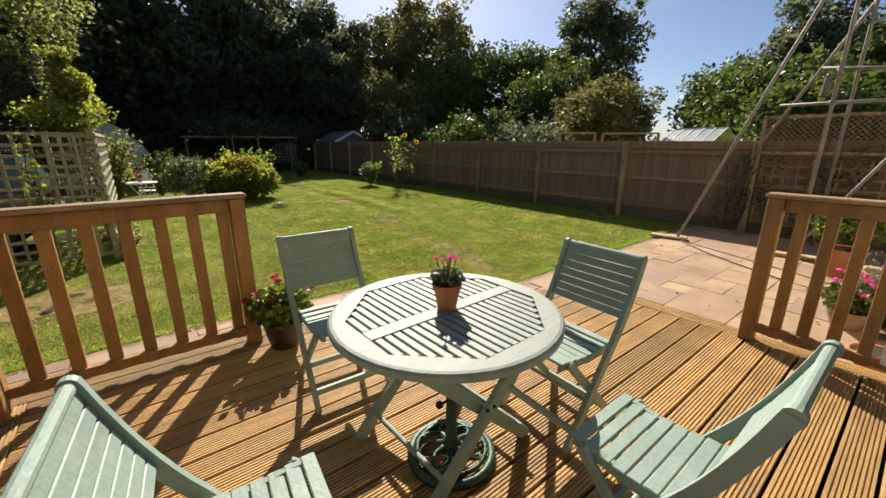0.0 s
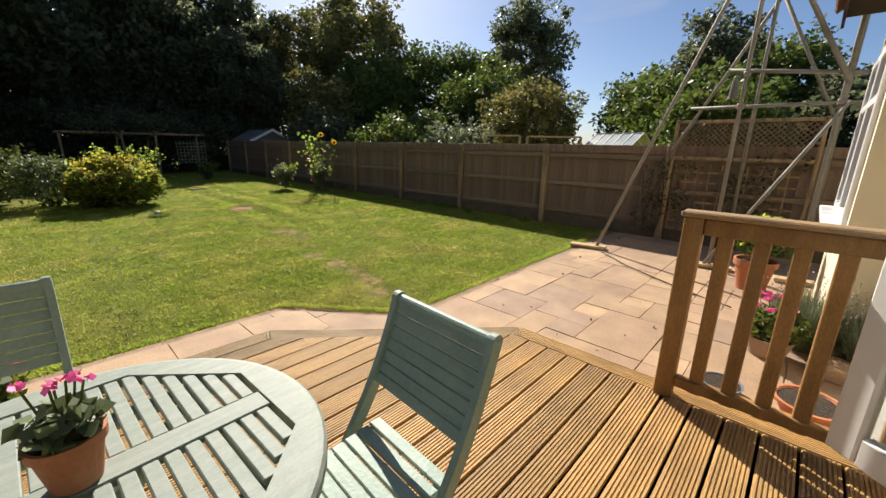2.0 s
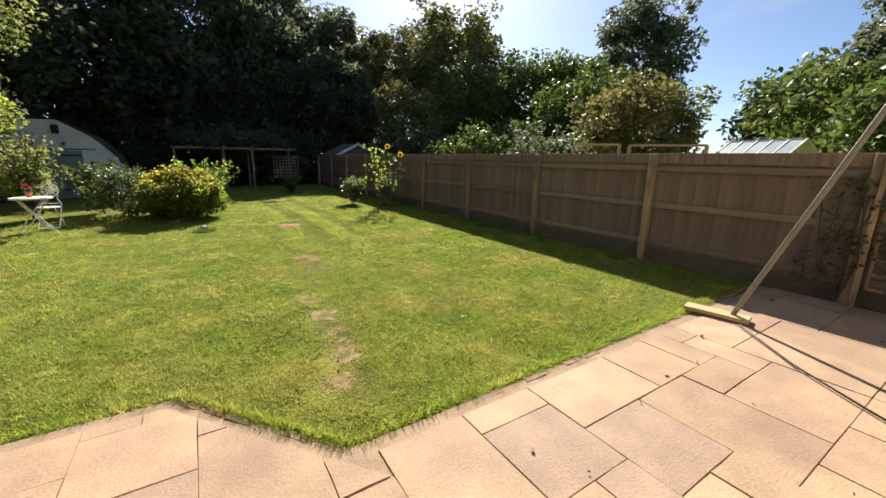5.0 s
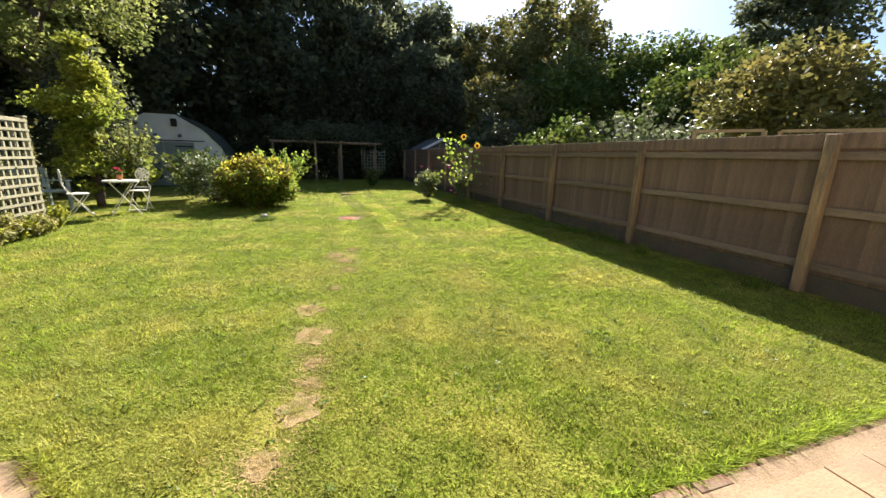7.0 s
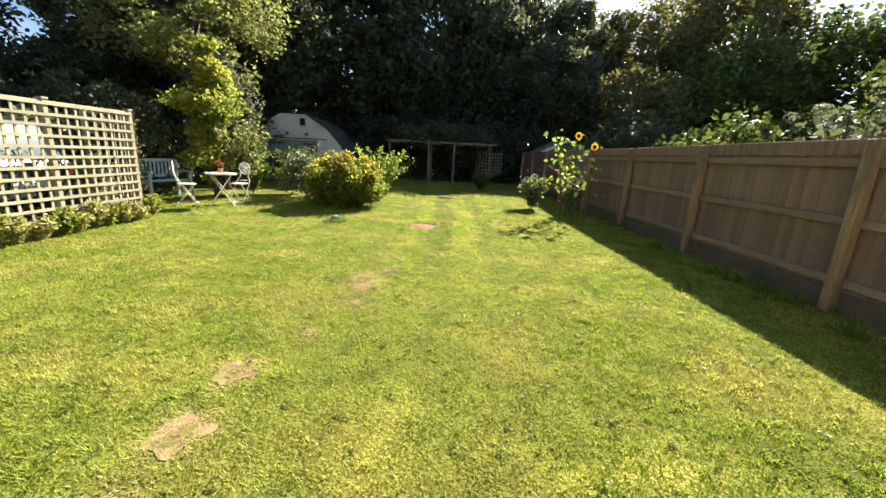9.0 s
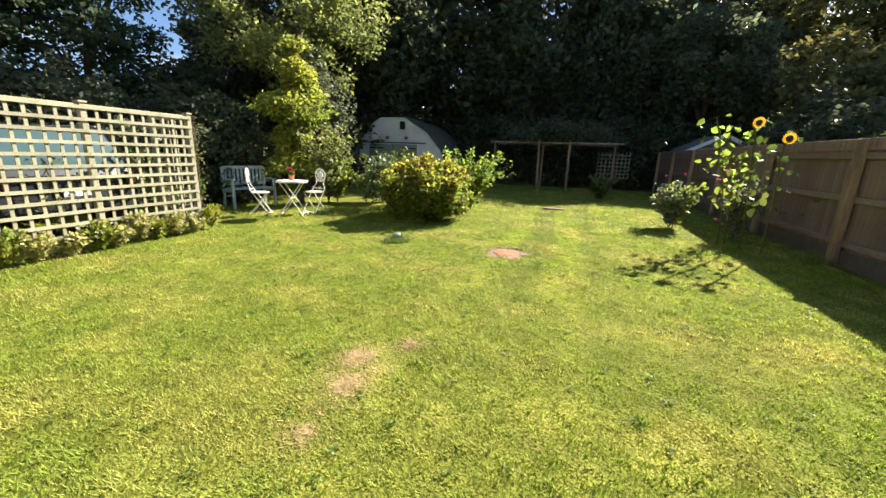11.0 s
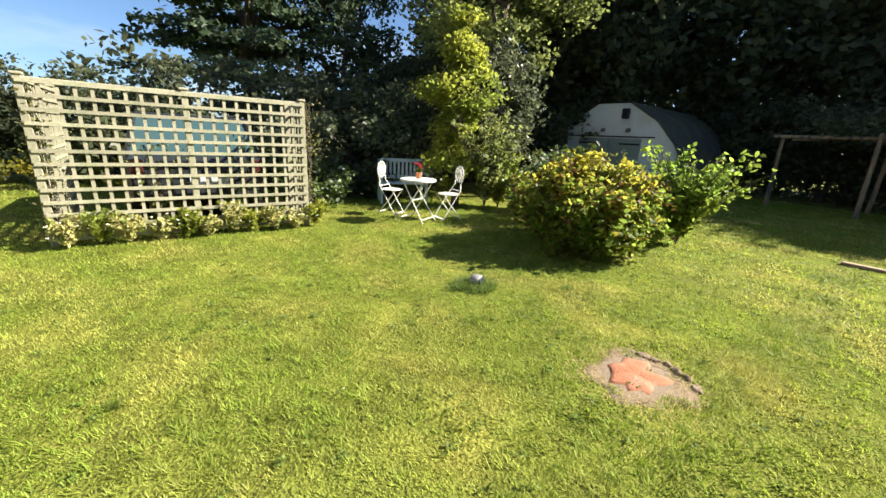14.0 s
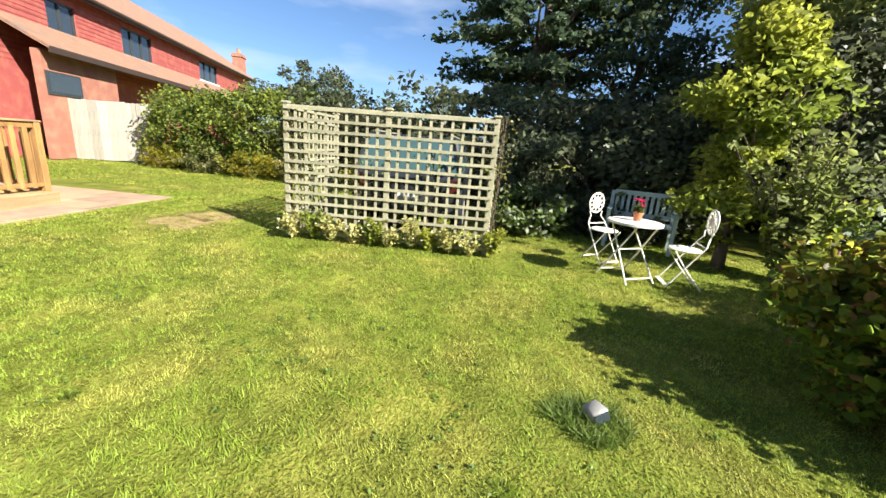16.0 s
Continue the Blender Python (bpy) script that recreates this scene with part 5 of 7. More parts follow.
def bench():
    b = thing("garden_bench", -2.0, 12.75, 0, -110, "blue-grey painted slatted wooden garden bench in the shade", "bench")
    for x in (-0.47, 0.47):
        for y, h in ((-0.22, 0.88), (0.24, 0.60)):
            bm = bmesh.new()
            box(bm, x, y, h / 2 - 0.01, 0.055, 0.055, h, bevel=0.005)
            part("leg", bm, M["bluegrey"], b)
        bm = bmesh.new()
        box(bm, x, 0.03, 0.61, 0.07, 0.6, 0.028, bevel=0.006)
        part("armrest", bm, M["bluegrey"], b)
        bm = bmesh.new()
        box(bm, x, 0.01, 0.36, 0.035, 0.44, 0.06, bevel=0.004)
        part("side_rail", bm, M["bluegrey"], b)
    for k in range(5):
        bm = bmesh.new()
        box(bm, 0, -0.16 + k * 0.1, 0.405, 0.9, 0.085, 0.02, bevel=0.003)
        part("seat_slat", bm, M["bluegrey"], b)
    for z in (0.5, 0.855):
        bm = bmesh.new()
        box(bm, 0, -0.22, z, 0.89, 0.035, 0.07, bevel=0.005)
        part("back_rail", bm, M["bluegrey"], b)
    bm0 = bmesh.new()
    box(bm0, 0, -0.22, 0.68, 0.05, 0.016, 0.3)
    me = mesh_of("back_slat", bm0, M["bluegrey"])
    for k in range(10):
        o = new("back_slat", me)
        o.parent, o.location = b, (-0.396 + k * 0.088, 0, 0)


bench()


# ---- shrubs on the lawn ----
def golden_shrub(x, y, radii, seed):
    ob = thing("golden_shrub", x, y, 0, 0, "dense rounded shrub with golden top and green lower leaves", "shrub")
    q = np.random.RandomState(seed)
    pts = clumps(230, 88, radii, 0.21, shell=0.66, seed=seed, bottom=-0.95)
    pts[:, 2] = np.maximum(pts[:, 2] + radii[2] * 0.98, 0.03 + 0.05 * q.rand(len(pts)))
    height = pts[:, 2] / (2 * radii[2]) + q.normal(size=len(pts)) * 0.26
    red = q.rand(len(pts)) < 0.13
    gold = (height > 0.66) & ~red
    for name, pick, m in (("golden_leaves", gold, "leaf_gold"), ("green_leaves", ~gold & ~red, "leaf_fresh"), ("red_leaves", red, "leaf_red")):
        o = new(name, leaves(name, pts[pick], 0.072, M[m], 0.2, 0.62, fold=True))
        o.parent = ob
    r = random.Random(seed)
    for k in range(12):
        bm = bmesh.new()
        tube(bm, [(r.uniform(-0.2, 0.2), r.uniform(-0.2, 0.2), -0.03), (r.uniform(-0.4, 0.4), r.uniform(-0.4, 0.4), 0.4), (r.uniform(-0.8, 0.8), r.uniform(-0.7, 0.7), 1.0)], 0.011, 5)
        part("stem", bm, M["bark"], ob)


golden_shrub(2.2, 13.08, (0.84, 0.84, 0.585), 51)
shrub("red_leaved_shrub", 1.72, 13.7, (0.5, 0.5, 0.5), M["leaf_fresh"], 0.085, "shrub with reddening autumn leaves beside the golden shrub", 50, 60, 0.22, 53, second=M["leaf_red"], stems=8)
shrub("dark_shrub", 1.0, 14.1, (0.85, 0.7, 0.6), M["leaf_mid"], 0.08, "dark green leafy shrub behind the bistro set", 70, 70, 0.26, 54, second=M["leaf_pale"])


leggy("green_shrub", 2.75, 14.75, 80, 1.65, 1.0, M["leaf_fresh"], 0.088, "tall leggy green shrub with upright shoots behind the golden shrub", 61)
leggy("green_shrub", 0.3, 15.2, 40, 1.7, 0.7, M["leaf_mid"], 0.11, "tall leggy green shrub in front of the white hut", 62)
leggy("green_shrub", -0.75, 14.4, 40, 1.5, 0.6, M["leaf_lime"], 0.1, "leafy green shrub beside the yellow-leaved tree", 63)
o = leggy("rose_bush", 7.0, 14.3, 40, 1.05, 0.5, M["leaf_pale"], 0.08, "pale-leaved rose bush with a few blooms in the fence border", 64)
leggy("rose_bush_young_growth", 7.05, 14.3, 22, 1.0, 0.4, M["leaf_lime"], 0.08, "bright young green rose shoots in the fence border", 65)
blossoms(o, [(-0.2, 0.0, 1.0), (0.1, -0.1, 1.05)], 0.035, M["petal_red"], 8)
o = leggy("rose_bush", 7.75, 13.3, 34, 1.15, 0.4, M["leaf_pale"], 0.06, "straggly rose bush with pink blooms against the fence", 66)
blossoms(o, [(-0.3, -0.05, 1.15), (-0.38, 0.0, 1.0), (-0.35, -0.2, 0.35), (-0.3, -0.25, 0.28), (0.2, -0.1, 0.8)], 0.045, M["petal_pink"], 9)
leggy("young_shrub", 6.0, 19.5, 22, 0.85, 0.6, M["leaf_mid"], 0.12, "small spreading green shrub at the far end of the lawn", 67)


def sunflowers():
    for k, (x, y, h, heads) in enumerate(((7.75, 12.25, 1.62, 1), (7.6, 12.6, 1.85, 1), (7.5, 12.9, 1.75, 0), (7.35, 12.75, 1.95, 0))):
        s = thing("sunflower", x, y, 0, 0, "tall sunflower with broad leaves leaning by the fence", "flower", "sunflowers by the fence")
        bm = bmesh.new()
        lean = Vector((-0.06 - 0.1 * k, -0.1, 0))
        path = [Vector((0, 0, -0.02)) + lean * (t * t) + Vector((0, 0, h * t)) for t in [j / 8 for j in range(9)]]
        tube(bm, path, 0.012, 7)
        part("stem", bm, M["leaf_olive"], s)
        pts = []
        for j in range(44 if not heads else 28):
            t = rnd.uniform(0.35, 1.0)
            c = Vector((0, 0, 0)) + lean * (t * t) + Vector((0, 0, h * t))
            pts.append((c.x + rnd.gauss(0, 0.16), c.y + rnd.gauss(0, 0.16), c.z + rnd.gauss(0, 0.06)))
        f = new("foliage", leaves("foliage", np.array(pts), 0.115, M["leaf_fresh" if k > 1 else "leaf_mid"], 0.7, 0.7, fold=True))
        f.parent = s
        for j in range(heads):
            c = path[-1] + Vector((0.03 - 0.16 * j, -0.05, 0.02 + 0.1 * j))
            bm = bmesh.new()
            rod(bm, c, c + Vector((-0.02, -0.03, 0.0)), 0.04, n=14)
            head = part("seed_head", bm, M["blackwood"], s)
            bm = bmesh.new()
            for q in range(16):
                a = 2 * math.pi * q / 16
                u = Vector((math.cos(a) * 0.83, -math.cos(a) * 0.55, math.sin(a)))
                w = Vector((-math.sin(a) * 0.83, math.sin(a) * 0.55, math.cos(a))) * 0.017
                c0 = c + Vector((-0.015, -0.022, 0))
                vs = [bm.verts.new(c0 + u * 0.04 - w * 0.6), bm.verts.new(c0 + u * 0.04 + w * 0.6), bm.verts.new(c0 + u * 0.06 + w), bm.verts.new(c0 + u * 0.082), bm.verts.new(c0 + u * 0.06 - w)]
                bm.faces.new(vs)
            part("petals", bm, M["petal_yellow"], head)


sunflowers()


# ---- white arched hut, pergola, sheds ----
def hut():
    h = thing("arched_hut", -1.72, 19.92, 0, 4.4, "white-painted arched corrugated hut with grey-green double doors", "hut")
    R = 2.2
    outline = [(-R, 0.0), (-R * 0.985, 0.75), (-R * 0.86, 1.45), (-R * 0.6, 2.1), (-R * 0.22, 2.62), (0.22 * R, 2.62), (R * 0.6, 2.1), (R * 0.86, 1.45), (R * 0.985, 0.75), (R, 0.0)]
    bm = bmesh.new()
    f0 = [bm.verts.new((x, 0.0, z)) for x, z in outline]
    f1 = [bm.verts.new((x, 0.12, z)) for x, z in outline]
    bm.faces.new(f0)
    bm.faces.new(f1[::-1])
    for k in range(len(outline)):
        j = (k + 1) % len(outline)
        bm.faces.new((f0[j], f0[k], f1[k], f1[j]))
    bmesh.ops.recalc_face_normals(bm, faces=bm.faces)
    part("front_wall", bm, M["whitepaint"], h)
    bm = bmesh.new()
    rows = []
    for y in (-0.08, 5.5):
        rows.append([bm.verts.new((x * 1.02, y, z * 1.015)) for x, z in outline])
    for k in range(len(outline) - 1):
        bm.faces.new((rows[0][k], rows[0][k + 1], rows[1][k + 1], rows[1][k]))
    bm.faces.new(rows[1])
    part("roof", bm, M["darkfelt"], h, "dark mottled roof covering")
    for s in (-1, 1):
        bm = bmesh.new()
        box(bm, s * 0.495, -0.03, 0.8, 0.97, 0.05, 1.62, bevel=0.006)
        d = part("door", bm, M["doorgreen"], h, "grey-green boarded door")
        for z in (1.46, 0.3):
            bm = bmesh.new()
            box(bm, s * 0.66, -0.068, z, 0.6, 0.012, 0.045)
            part("strap_hinge", bm, M["hinge"], d)
    bm = bmesh.new()
    box(bm, 0, -0.05, 1.67, 2.7, 0.03, 0.035)
    part("door_track", bm, M["hinge"], h)
    bm = bmesh.new()
    box(bm, 0.42, -0.08, 2.32, 0.18, 0.16, 0.28, bevel=0.02)
    part("floodlight", bm, M["hinge"], h)
    for x in (-0.22, 0.55):
        bm = bmesh.new()
        rod(bm, (x, 0.0, 1.86), (x, -0.1, 1.84), 0.06, n=12)
        part("lamp", bm, M["greyplastic"], h)


hut()


def pergola():
    p = thing("pergola", 3.75, 22.1, 0, 0, "rustic timber pergola overgrown with a dark climber", "pergola")
    for x, y in ((0.0, 0.0), (1.15, 0.05), (0.0, 1.8), (1.15, 1.85), (-1.9, 0.5), (2.9, 0.6)):
        bm = bmesh.new()
        rod(bm, (x, y, -0.03), (x + rnd.uniform(-0.03, 0.03), y, 1.85), 0.055, 0.045, n=10)
        part("post", bm, M["fence_post"], p)
    for a, b in (((-2.0, 0.0, 1.85), (3.1, 0.05, 1.85)), ((-2.0, 1.8, 1.85), (3.1, 1.85, 1.85)), ((0.0, -0.3, 1.92), (0.0, 2.2, 1.92)), ((1.15, -0.3, 1.92), (1.15, 2.2, 1.92))):
        bm = bmesh.new()
        rod(bm, a, b, 0.045, n=10)
        part("beam", bm, M["fence_post"], p)
    pts = clumps(60, 60, (2.5, 1.3, 0.42), 0.4, seed=77)
    pts += [0.6, 0.9, 2.2]
    f = new("climber", leaves("climber", pts, 0.14, M["leaf_dark"]))
    f.parent = p
    bm = bmesh.new()
    lattice(bm, 1.3, 1.1, 0.16, 0.03, 0.015)
    bmesh.ops.translate(bm, vec=(2.4, 2.2, 0.5), verts=bm.verts)
    part("lattice", bm, M["trellis"], p)


pergola()


def small_shed(x, y, rz, w, d, hw, hr, label):
    s = thing("garden_shed", x, y, 0, rz, label, "shed")
    bm = bmesh.new()
    prism_pts = [(-w / 2, 0), (w / 2, 0), (w / 2, hw), (0, hr), (-w / 2, hw)]
    f0 = [bm.verts.new((a, 0, z)) for a, z in prism_pts]
    f1 = [bm.verts.new((a, d, z)) for a, z in prism_pts]
    bm.faces.new(f0)
    bm.faces.new(f1[::-1])
    for k in range(5):
        j = (k + 1) % 5
        bm.faces.new((f0[j], f0[k], f1[k], f1[j]))
    bmesh.ops.recalc_face_normals(bm, faces=bm.faces)
    part("wall", bm, M["shedwood"], s)
    for k in (-1, 1):
        bm = bmesh.new()
        beam(bm, (k * (w / 2 + 0.15), d / 2, hw - 0.12), (0, d / 2, hr + 0.04), d + 0.4, 0.04)
        part("roof", bm, M["felt"], s)
        bm = bmesh.new()
        beam(bm, (k * (w / 2 + 0.15), -0.2, hw - 0.14), (0, -0.2, hr + 0.02), 0.03, 0.12)
        part("barge_board", bm, M["whitepaint"], s)
    bm = bmesh.new()
    box(bm, 0, -0.02, hw * 0.72, 0.7, 0.03, 0.5)
    part("window", bm, M["darkglass"], s)


small_shed(10.1, 22.2, 0, 2.1, 2.6, 1.75, 2.2, "small grey timber shed with pale barge boards beyond the fence")


def greenhouse():
    g = thing("greenhouse", 14.3, 5.5, 0, 72, "glass greenhouse roof showing over the boundary fence", "greenhouse")
    bm = bmesh.new()
    for x in [-0.9 + 0.36 * k for k in range(6)]:
        for s in (-1, 1):
            beam(bm, (x, s * 0.75, 1.5), (x, 0, 2.06), 0.03)
            beam(bm, (x, s * 0.75, 0), (x, s * 0.75, 1.5), 0.03)
    for y, z in ((-0.75, 1.5), (0.75, 1.5), (0, 2.06)):
        beam(bm, (-0.9, y, z), (0.9, y, z), 0.04)
    part("frame", bm, M["whitemetal"], g)
    for k in range(5):
        for s in (-1, 1):
            bm = bmesh.new()
            beam(bm, (-0.72 + 0.36 * k, s * 0.74, 1.52), (-0.72 + 0.36 * k, 0.0, 2.05), 0.33, 0.006)
            part("roof_pane", bm, M["paleglass"], g, "pale glass pane")


greenhouse()


def frame_rail(x0, y0, x1, y1, z):
    f = thing("fruit_frame", x0, y0, 0, 0, "pale timber garden frame rail seen over the fence", "frame", "garden frames")
    a, b = Vector((0, 0, z)), Vector((x1 - x0, y1 - y0, z))
    bm = bmesh.new()
    beam(bm, a, b, 0.06, 0.05)
    part("rail", bm, M["plank"], f)
    for q in (a, b):
        bm = bmesh.new()
        beam(bm, (q.x, q.y, -0.03), q, 0.06)
        part("post", bm, M["plank"], f)


frame_rail(10.5, 8.1, 11.1, 7.25, 1.90)
frame_rail(11.2, 7.05, 12.1, 5.8, 1.88)


# ---- scaffold tower beside the house ----
def scaffold():
    s = thing("scaffold_tower", 0, 0, 0, 0, "galvanised tube scaffold tower with raking braces beside the house", "scaffold")
    H = 6.0

    def tube_part(name, a, b, r=0.024):
        bm = bmesh.new()
        rod(bm, a, b, r, n=12)
        part(name, bm, M["steel"], s, smooth=True)

    A, B, C, D = (7.02, 1.47), (7.02, 0.57), (8.0, 1.42), (8.0, 0.53)
    for p in (A, B, C, D):
        tube_part("standard", (*p, 0.02), (*p, H))
    tube_part("ledger", (7.06, 1.66, 2.55), (7.06, 0.42, 2.40), 0.024)
    tube_part("ledger", (7.07, 2.02, 2.11), (7.07, 0.40, 2.11), 0.022)
    tube_part("ledger", (7.06, 1.66, 4.3), (7.06, 0.42, 4.3), 0.022)
    for y, z in ((1.51, 4.2), (0.61, 4.2)):
        tube_part("transom", (6.85, y, z), (8.2, y, z), 0.022)
    tube_part("brace", (6.97, 1.53, 0.03), (6.97, 0.50, 2.12), 0.02)
    tube_part("brace", (6.97, 1.52, 4.1), (6.97, 0.54, 2.3), 0.026)
    tube_part("brace", (8.04, 1.5, 3.84), (8.04, 0.5, 1.85), 0.022)
    tube_part("raker", (6.86, 2.98, 0.03), (7.08, 1.26, 4.9), 0.024)
    tube_part("raker", (7.98, 2.37, 1.55), (8.05, 0.88, 4.6), 0.024)
    for p in (A, B):
        for z in (2.11, 2.48):
            bm = bmesh.new()
            box(bm, p[0] + 0.01, p[1], z, 0.09, 0.075, 0.07, bevel=0.012)
            part("coupler", bm, M["steel_rust"], s)
    bm = bmesh.new()
    lathe(bm, [(0.055, 0.0), (0.05, 0.02), (0.028, 0.25), (0.02, 0.26)], 14, (6.95, 1.56, 2.2))
    part("hanging_funnel", bm, M["greyplastic"], s)


scaffold()
for x, y, rz, L in ((6.82, 3.10, -78, 0.55), (6.98, 1.5, -80, 0.6), (7.0, 0.57, -80, 0.4)):
    bm = bmesh.new()
    box(bm, 0, 0, 0.021, L, 0.16, 0.04, bevel=0.004)
    o = solo("sole_board", bm, M["plank"], "pale timber scaffold sole board on the patio", "board", "scaffold sole boards")
    o.matrix_basis = pose(x, y, 0.012, 0, 0, rz)
# A dark tube on the slabs stands in for a scaffold pole's cast shadow.
bm = bmesh.new()
pts = [(6.7, 2.85, 0.025), (6.2, 2.3, 0.02), (5.9, 1.85, 0.02), (5.6, 1.35, 0.02), (5.45, 1.0, 0.022)]
tube(bm, pts, 0.008, 6)
solo("pole_shadow_line", bm, M["hinge"], "thin dark line laid on the patio slabs as a scaffold pole's shadow", "cable")


# ---- covers and small things in the lawn ----
def rough_disc(bm, rx, ry, z, rise, wobble, seed, rings=7, n=30):
    """An uneven, low mound of concrete or earth with a ragged outline."""
    def at(f, a):
        d = Vector((math.cos(a) * 1.6, math.sin(a) * 1.6, seed))
        edge = 1 + wobble * noise.noise(d) + 0.4 * wobble * noise.noise(d * 3.1)
        x, y = f * rx * edge * math.cos(a), f * ry * edge * math.sin(a)
        lump = 0.35 * noise.noise(Vector((x * 22, y * 22, seed))) + 0.3 * noise.noise(Vector((x * 60, y * 60, seed)))
        return (x, y, z + rise * (1 - f ** 3) * (1 + lump) - (0.03 if f > 0.99 else 0))
    mid = bm.verts.new((0, 0, z + rise))
    loops = [[bm.verts.new(at((k + 1) / rings, 2 * math.pi * q / n)) for q in range(n)] for k in range(rings)]
    for q in range(n):
        bm.faces.new((mid, loops[0][q], loops[0][(q + 1) % n]))
        for lo, hi in zip(loops, loops[1:]):
            bm.faces.new((lo[q], hi[q], hi[(q + 1) % n], lo[(q + 1) % n]))


def manhole():
    m = thing("manhole_cover", 4.22, 10.78, -0.03, 12, "worn red concrete inspection cover sunk in bare earth in the lawn", "manhole cover")
    bm = bmesh.new()
    rough_disc(bm, 0.175, 0.205, 0.006, 0.016, 0.6, 2.0)
    part("cover", bm, M["manhole"], m, "worn red concrete", smooth=True)
    bm = bmesh.new()
    rough_disc(bm, 0.345, 0.35, 0.0, 0.008, 0.55, 5.0, 8, 36)
    part("bare_earth", bm, M["rubble"], m, "grey-brown crumbled earth", smooth=True)
    for k in range(6):
        bm = bmesh.new()
        a = radians(96 - 13.5 * k + rnd.uniform(-3, 3))
        c = Vector(((0.335 + rnd.uniform(-0.02, 0.02)) * math.cos(a), (0.3 + rnd.uniform(-0.015, 0.015)) * math.sin(a), 0.006))
        turn = Matrix.Rotation(a - 1.57 + rnd.uniform(-0.25, 0.25), 4, "Z")
        bmesh.ops.create_icosphere(bm, subdivisions=2, radius=1.0, matrix=Matrix.Translation(c) @ turn @ Matrix.Diagonal((rnd.uniform(0.035, 0.06), rnd.uniform(0.022, 0.036), rnd.uniform(0.014, 0.024), 1)))
        for v in bm.verts:
            v.co += Vector((1, 1, 1)) * 0.014 * noise.noise(v.co * 30)
        part("rim_stone", bm, M["rubble"], m)
    n = 1500
    a, q = rs.rand(n) * 6.283, 0.21 + 0.12 * np.abs(rs.normal(size=n))
    base = np.c_[np.cos(a) * q, np.sin(a) * q * 1.08, np.full(n, 0.004)]
    c = rs.rand(n) * 6.283
    side = np.c_[-np.sin(c), np.cos(c), np.zeros(n)] * 0.0022
    tip = base + np.c_[np.cos(c) * 0.035, np.sin(c) * 0.035, 0.004 + 0.014 * rs.rand(n)]
    o = new("dry_grass", raw_mesh("dry_grass", np.stack([base - side, base + side, tip], 1).reshape(-1, 3), np.arange(3 * n).reshape(n, 3), M["leaf_straw"]))
    o.parent = m


manhole()
bm = bmesh.new()
box(bm, 4.68, 15.9, -0.005, 0.55, 0.1, 0.04, bevel=0.008)
solo("stone_slab", bm, M["stone"], "flat pale stone edging set in the lawn", "stone")


def marker():
    m = thing("garden_spotlight", 2.54, 10.93, -0.03, 20, "small pale grey garden spotlight in a tuft of long grass", "garden light")
    bm = bmesh.new()
    rod(bm, (0, 0, -0.05), (0, 0, 0.05), 0.014, n=8)
    part("spike", bm, M["hinge"], m)
    bm = bmesh.new()
    box(bm, 0, 0, 0.075, 0.12, 0.11, 0.075, pose(0, 0, 0, 16, -8, 0), bevel=0.02)
    part("housing", bm, M["pale_casing"], m, smooth=True)
    bm = bmesh.new()
    box(bm, 0.062, 0.0, 0.072, 0.01, 0.085, 0.05, pose(0, 0, 0, 16, -8, 0), bevel=0.003)
    part("lens", bm, M["darkglass"], m)


marker()


def tuft(x, y, r, n, h, material="leaf_fresh"):
    a, q = rs.rand(n) * 6.28, rs.rand(n) ** 0.6 * r
    b = np.c_[x + np.cos(a) * q, y + np.sin(a) * q, np.full(n, -0.03)]
    c = rs.rand(n) * 6.28
    s = np.c_[np.cos(c), np.sin(c), np.zeros(n)] * 0.004
    tip = b + np.c_[rs.normal(size=(n, 2)) * 0.06, h * (0.5 + 0.7 * rs.rand(n))]
    v = np.stack([b - s, b + s, tip], 1)
    tagged(new("grass_tuft", raw_mesh("grass_tuft", v.reshape(-1, 3), np.arange(3 * n).reshape(n, 3), M[material])), "tuft of longer dark green grass in the lawn", "grass", kind="stuff")


tuft(2.55, 10.9, 0.2, 900, 0.085, "leaf_blade")
tuft(2.5, 10.75, 0.1, 260, 0.07, "leaf_blade")
for k in range(14):
    tuft(rnd.uniform(1.5, 7.2), rnd.uniform(4.5, 14), rnd.uniform(0.03, 0.07), 60, 0.045)
for k in range(9):
    tuft(8.2 + rnd.uniform(-0.1, 0.1), rnd.uniform(4.5, 15), rnd.uniform(0.1, 0.2), 160, 0.16)

def lawn_weeds(n=700, per=16):
    """Small dark rosettes of clover and plantain among the grass."""
    q = np.random.RandomState(23)
    c = np.c_[0.5 + 7.0 * q.rand(n), 3.6 + 11.5 * q.rand(n)]
    c = np.repeat(c, per, 0) + q.normal(size=(n * per, 2)) * np.repeat(0.012 + 0.022 * q.rand(n, 1) ** 2, per, 0)
    c = c[on_lawn(c[:, 0], c[:, 1])]
    pts = np.c_[c, -0.017 + 0.012 * q.rand(len(c))]
    me = leaves("lawn_weeds", pts, 0.016, M["leaf_blade"], -0.1, 0.75, 0.4, 2.0)
    tagged(new("lawn_weeds", me), "small dark clover rosettes scattered through the lawn", "weeds", kind="stuff")


lawn_weeds()

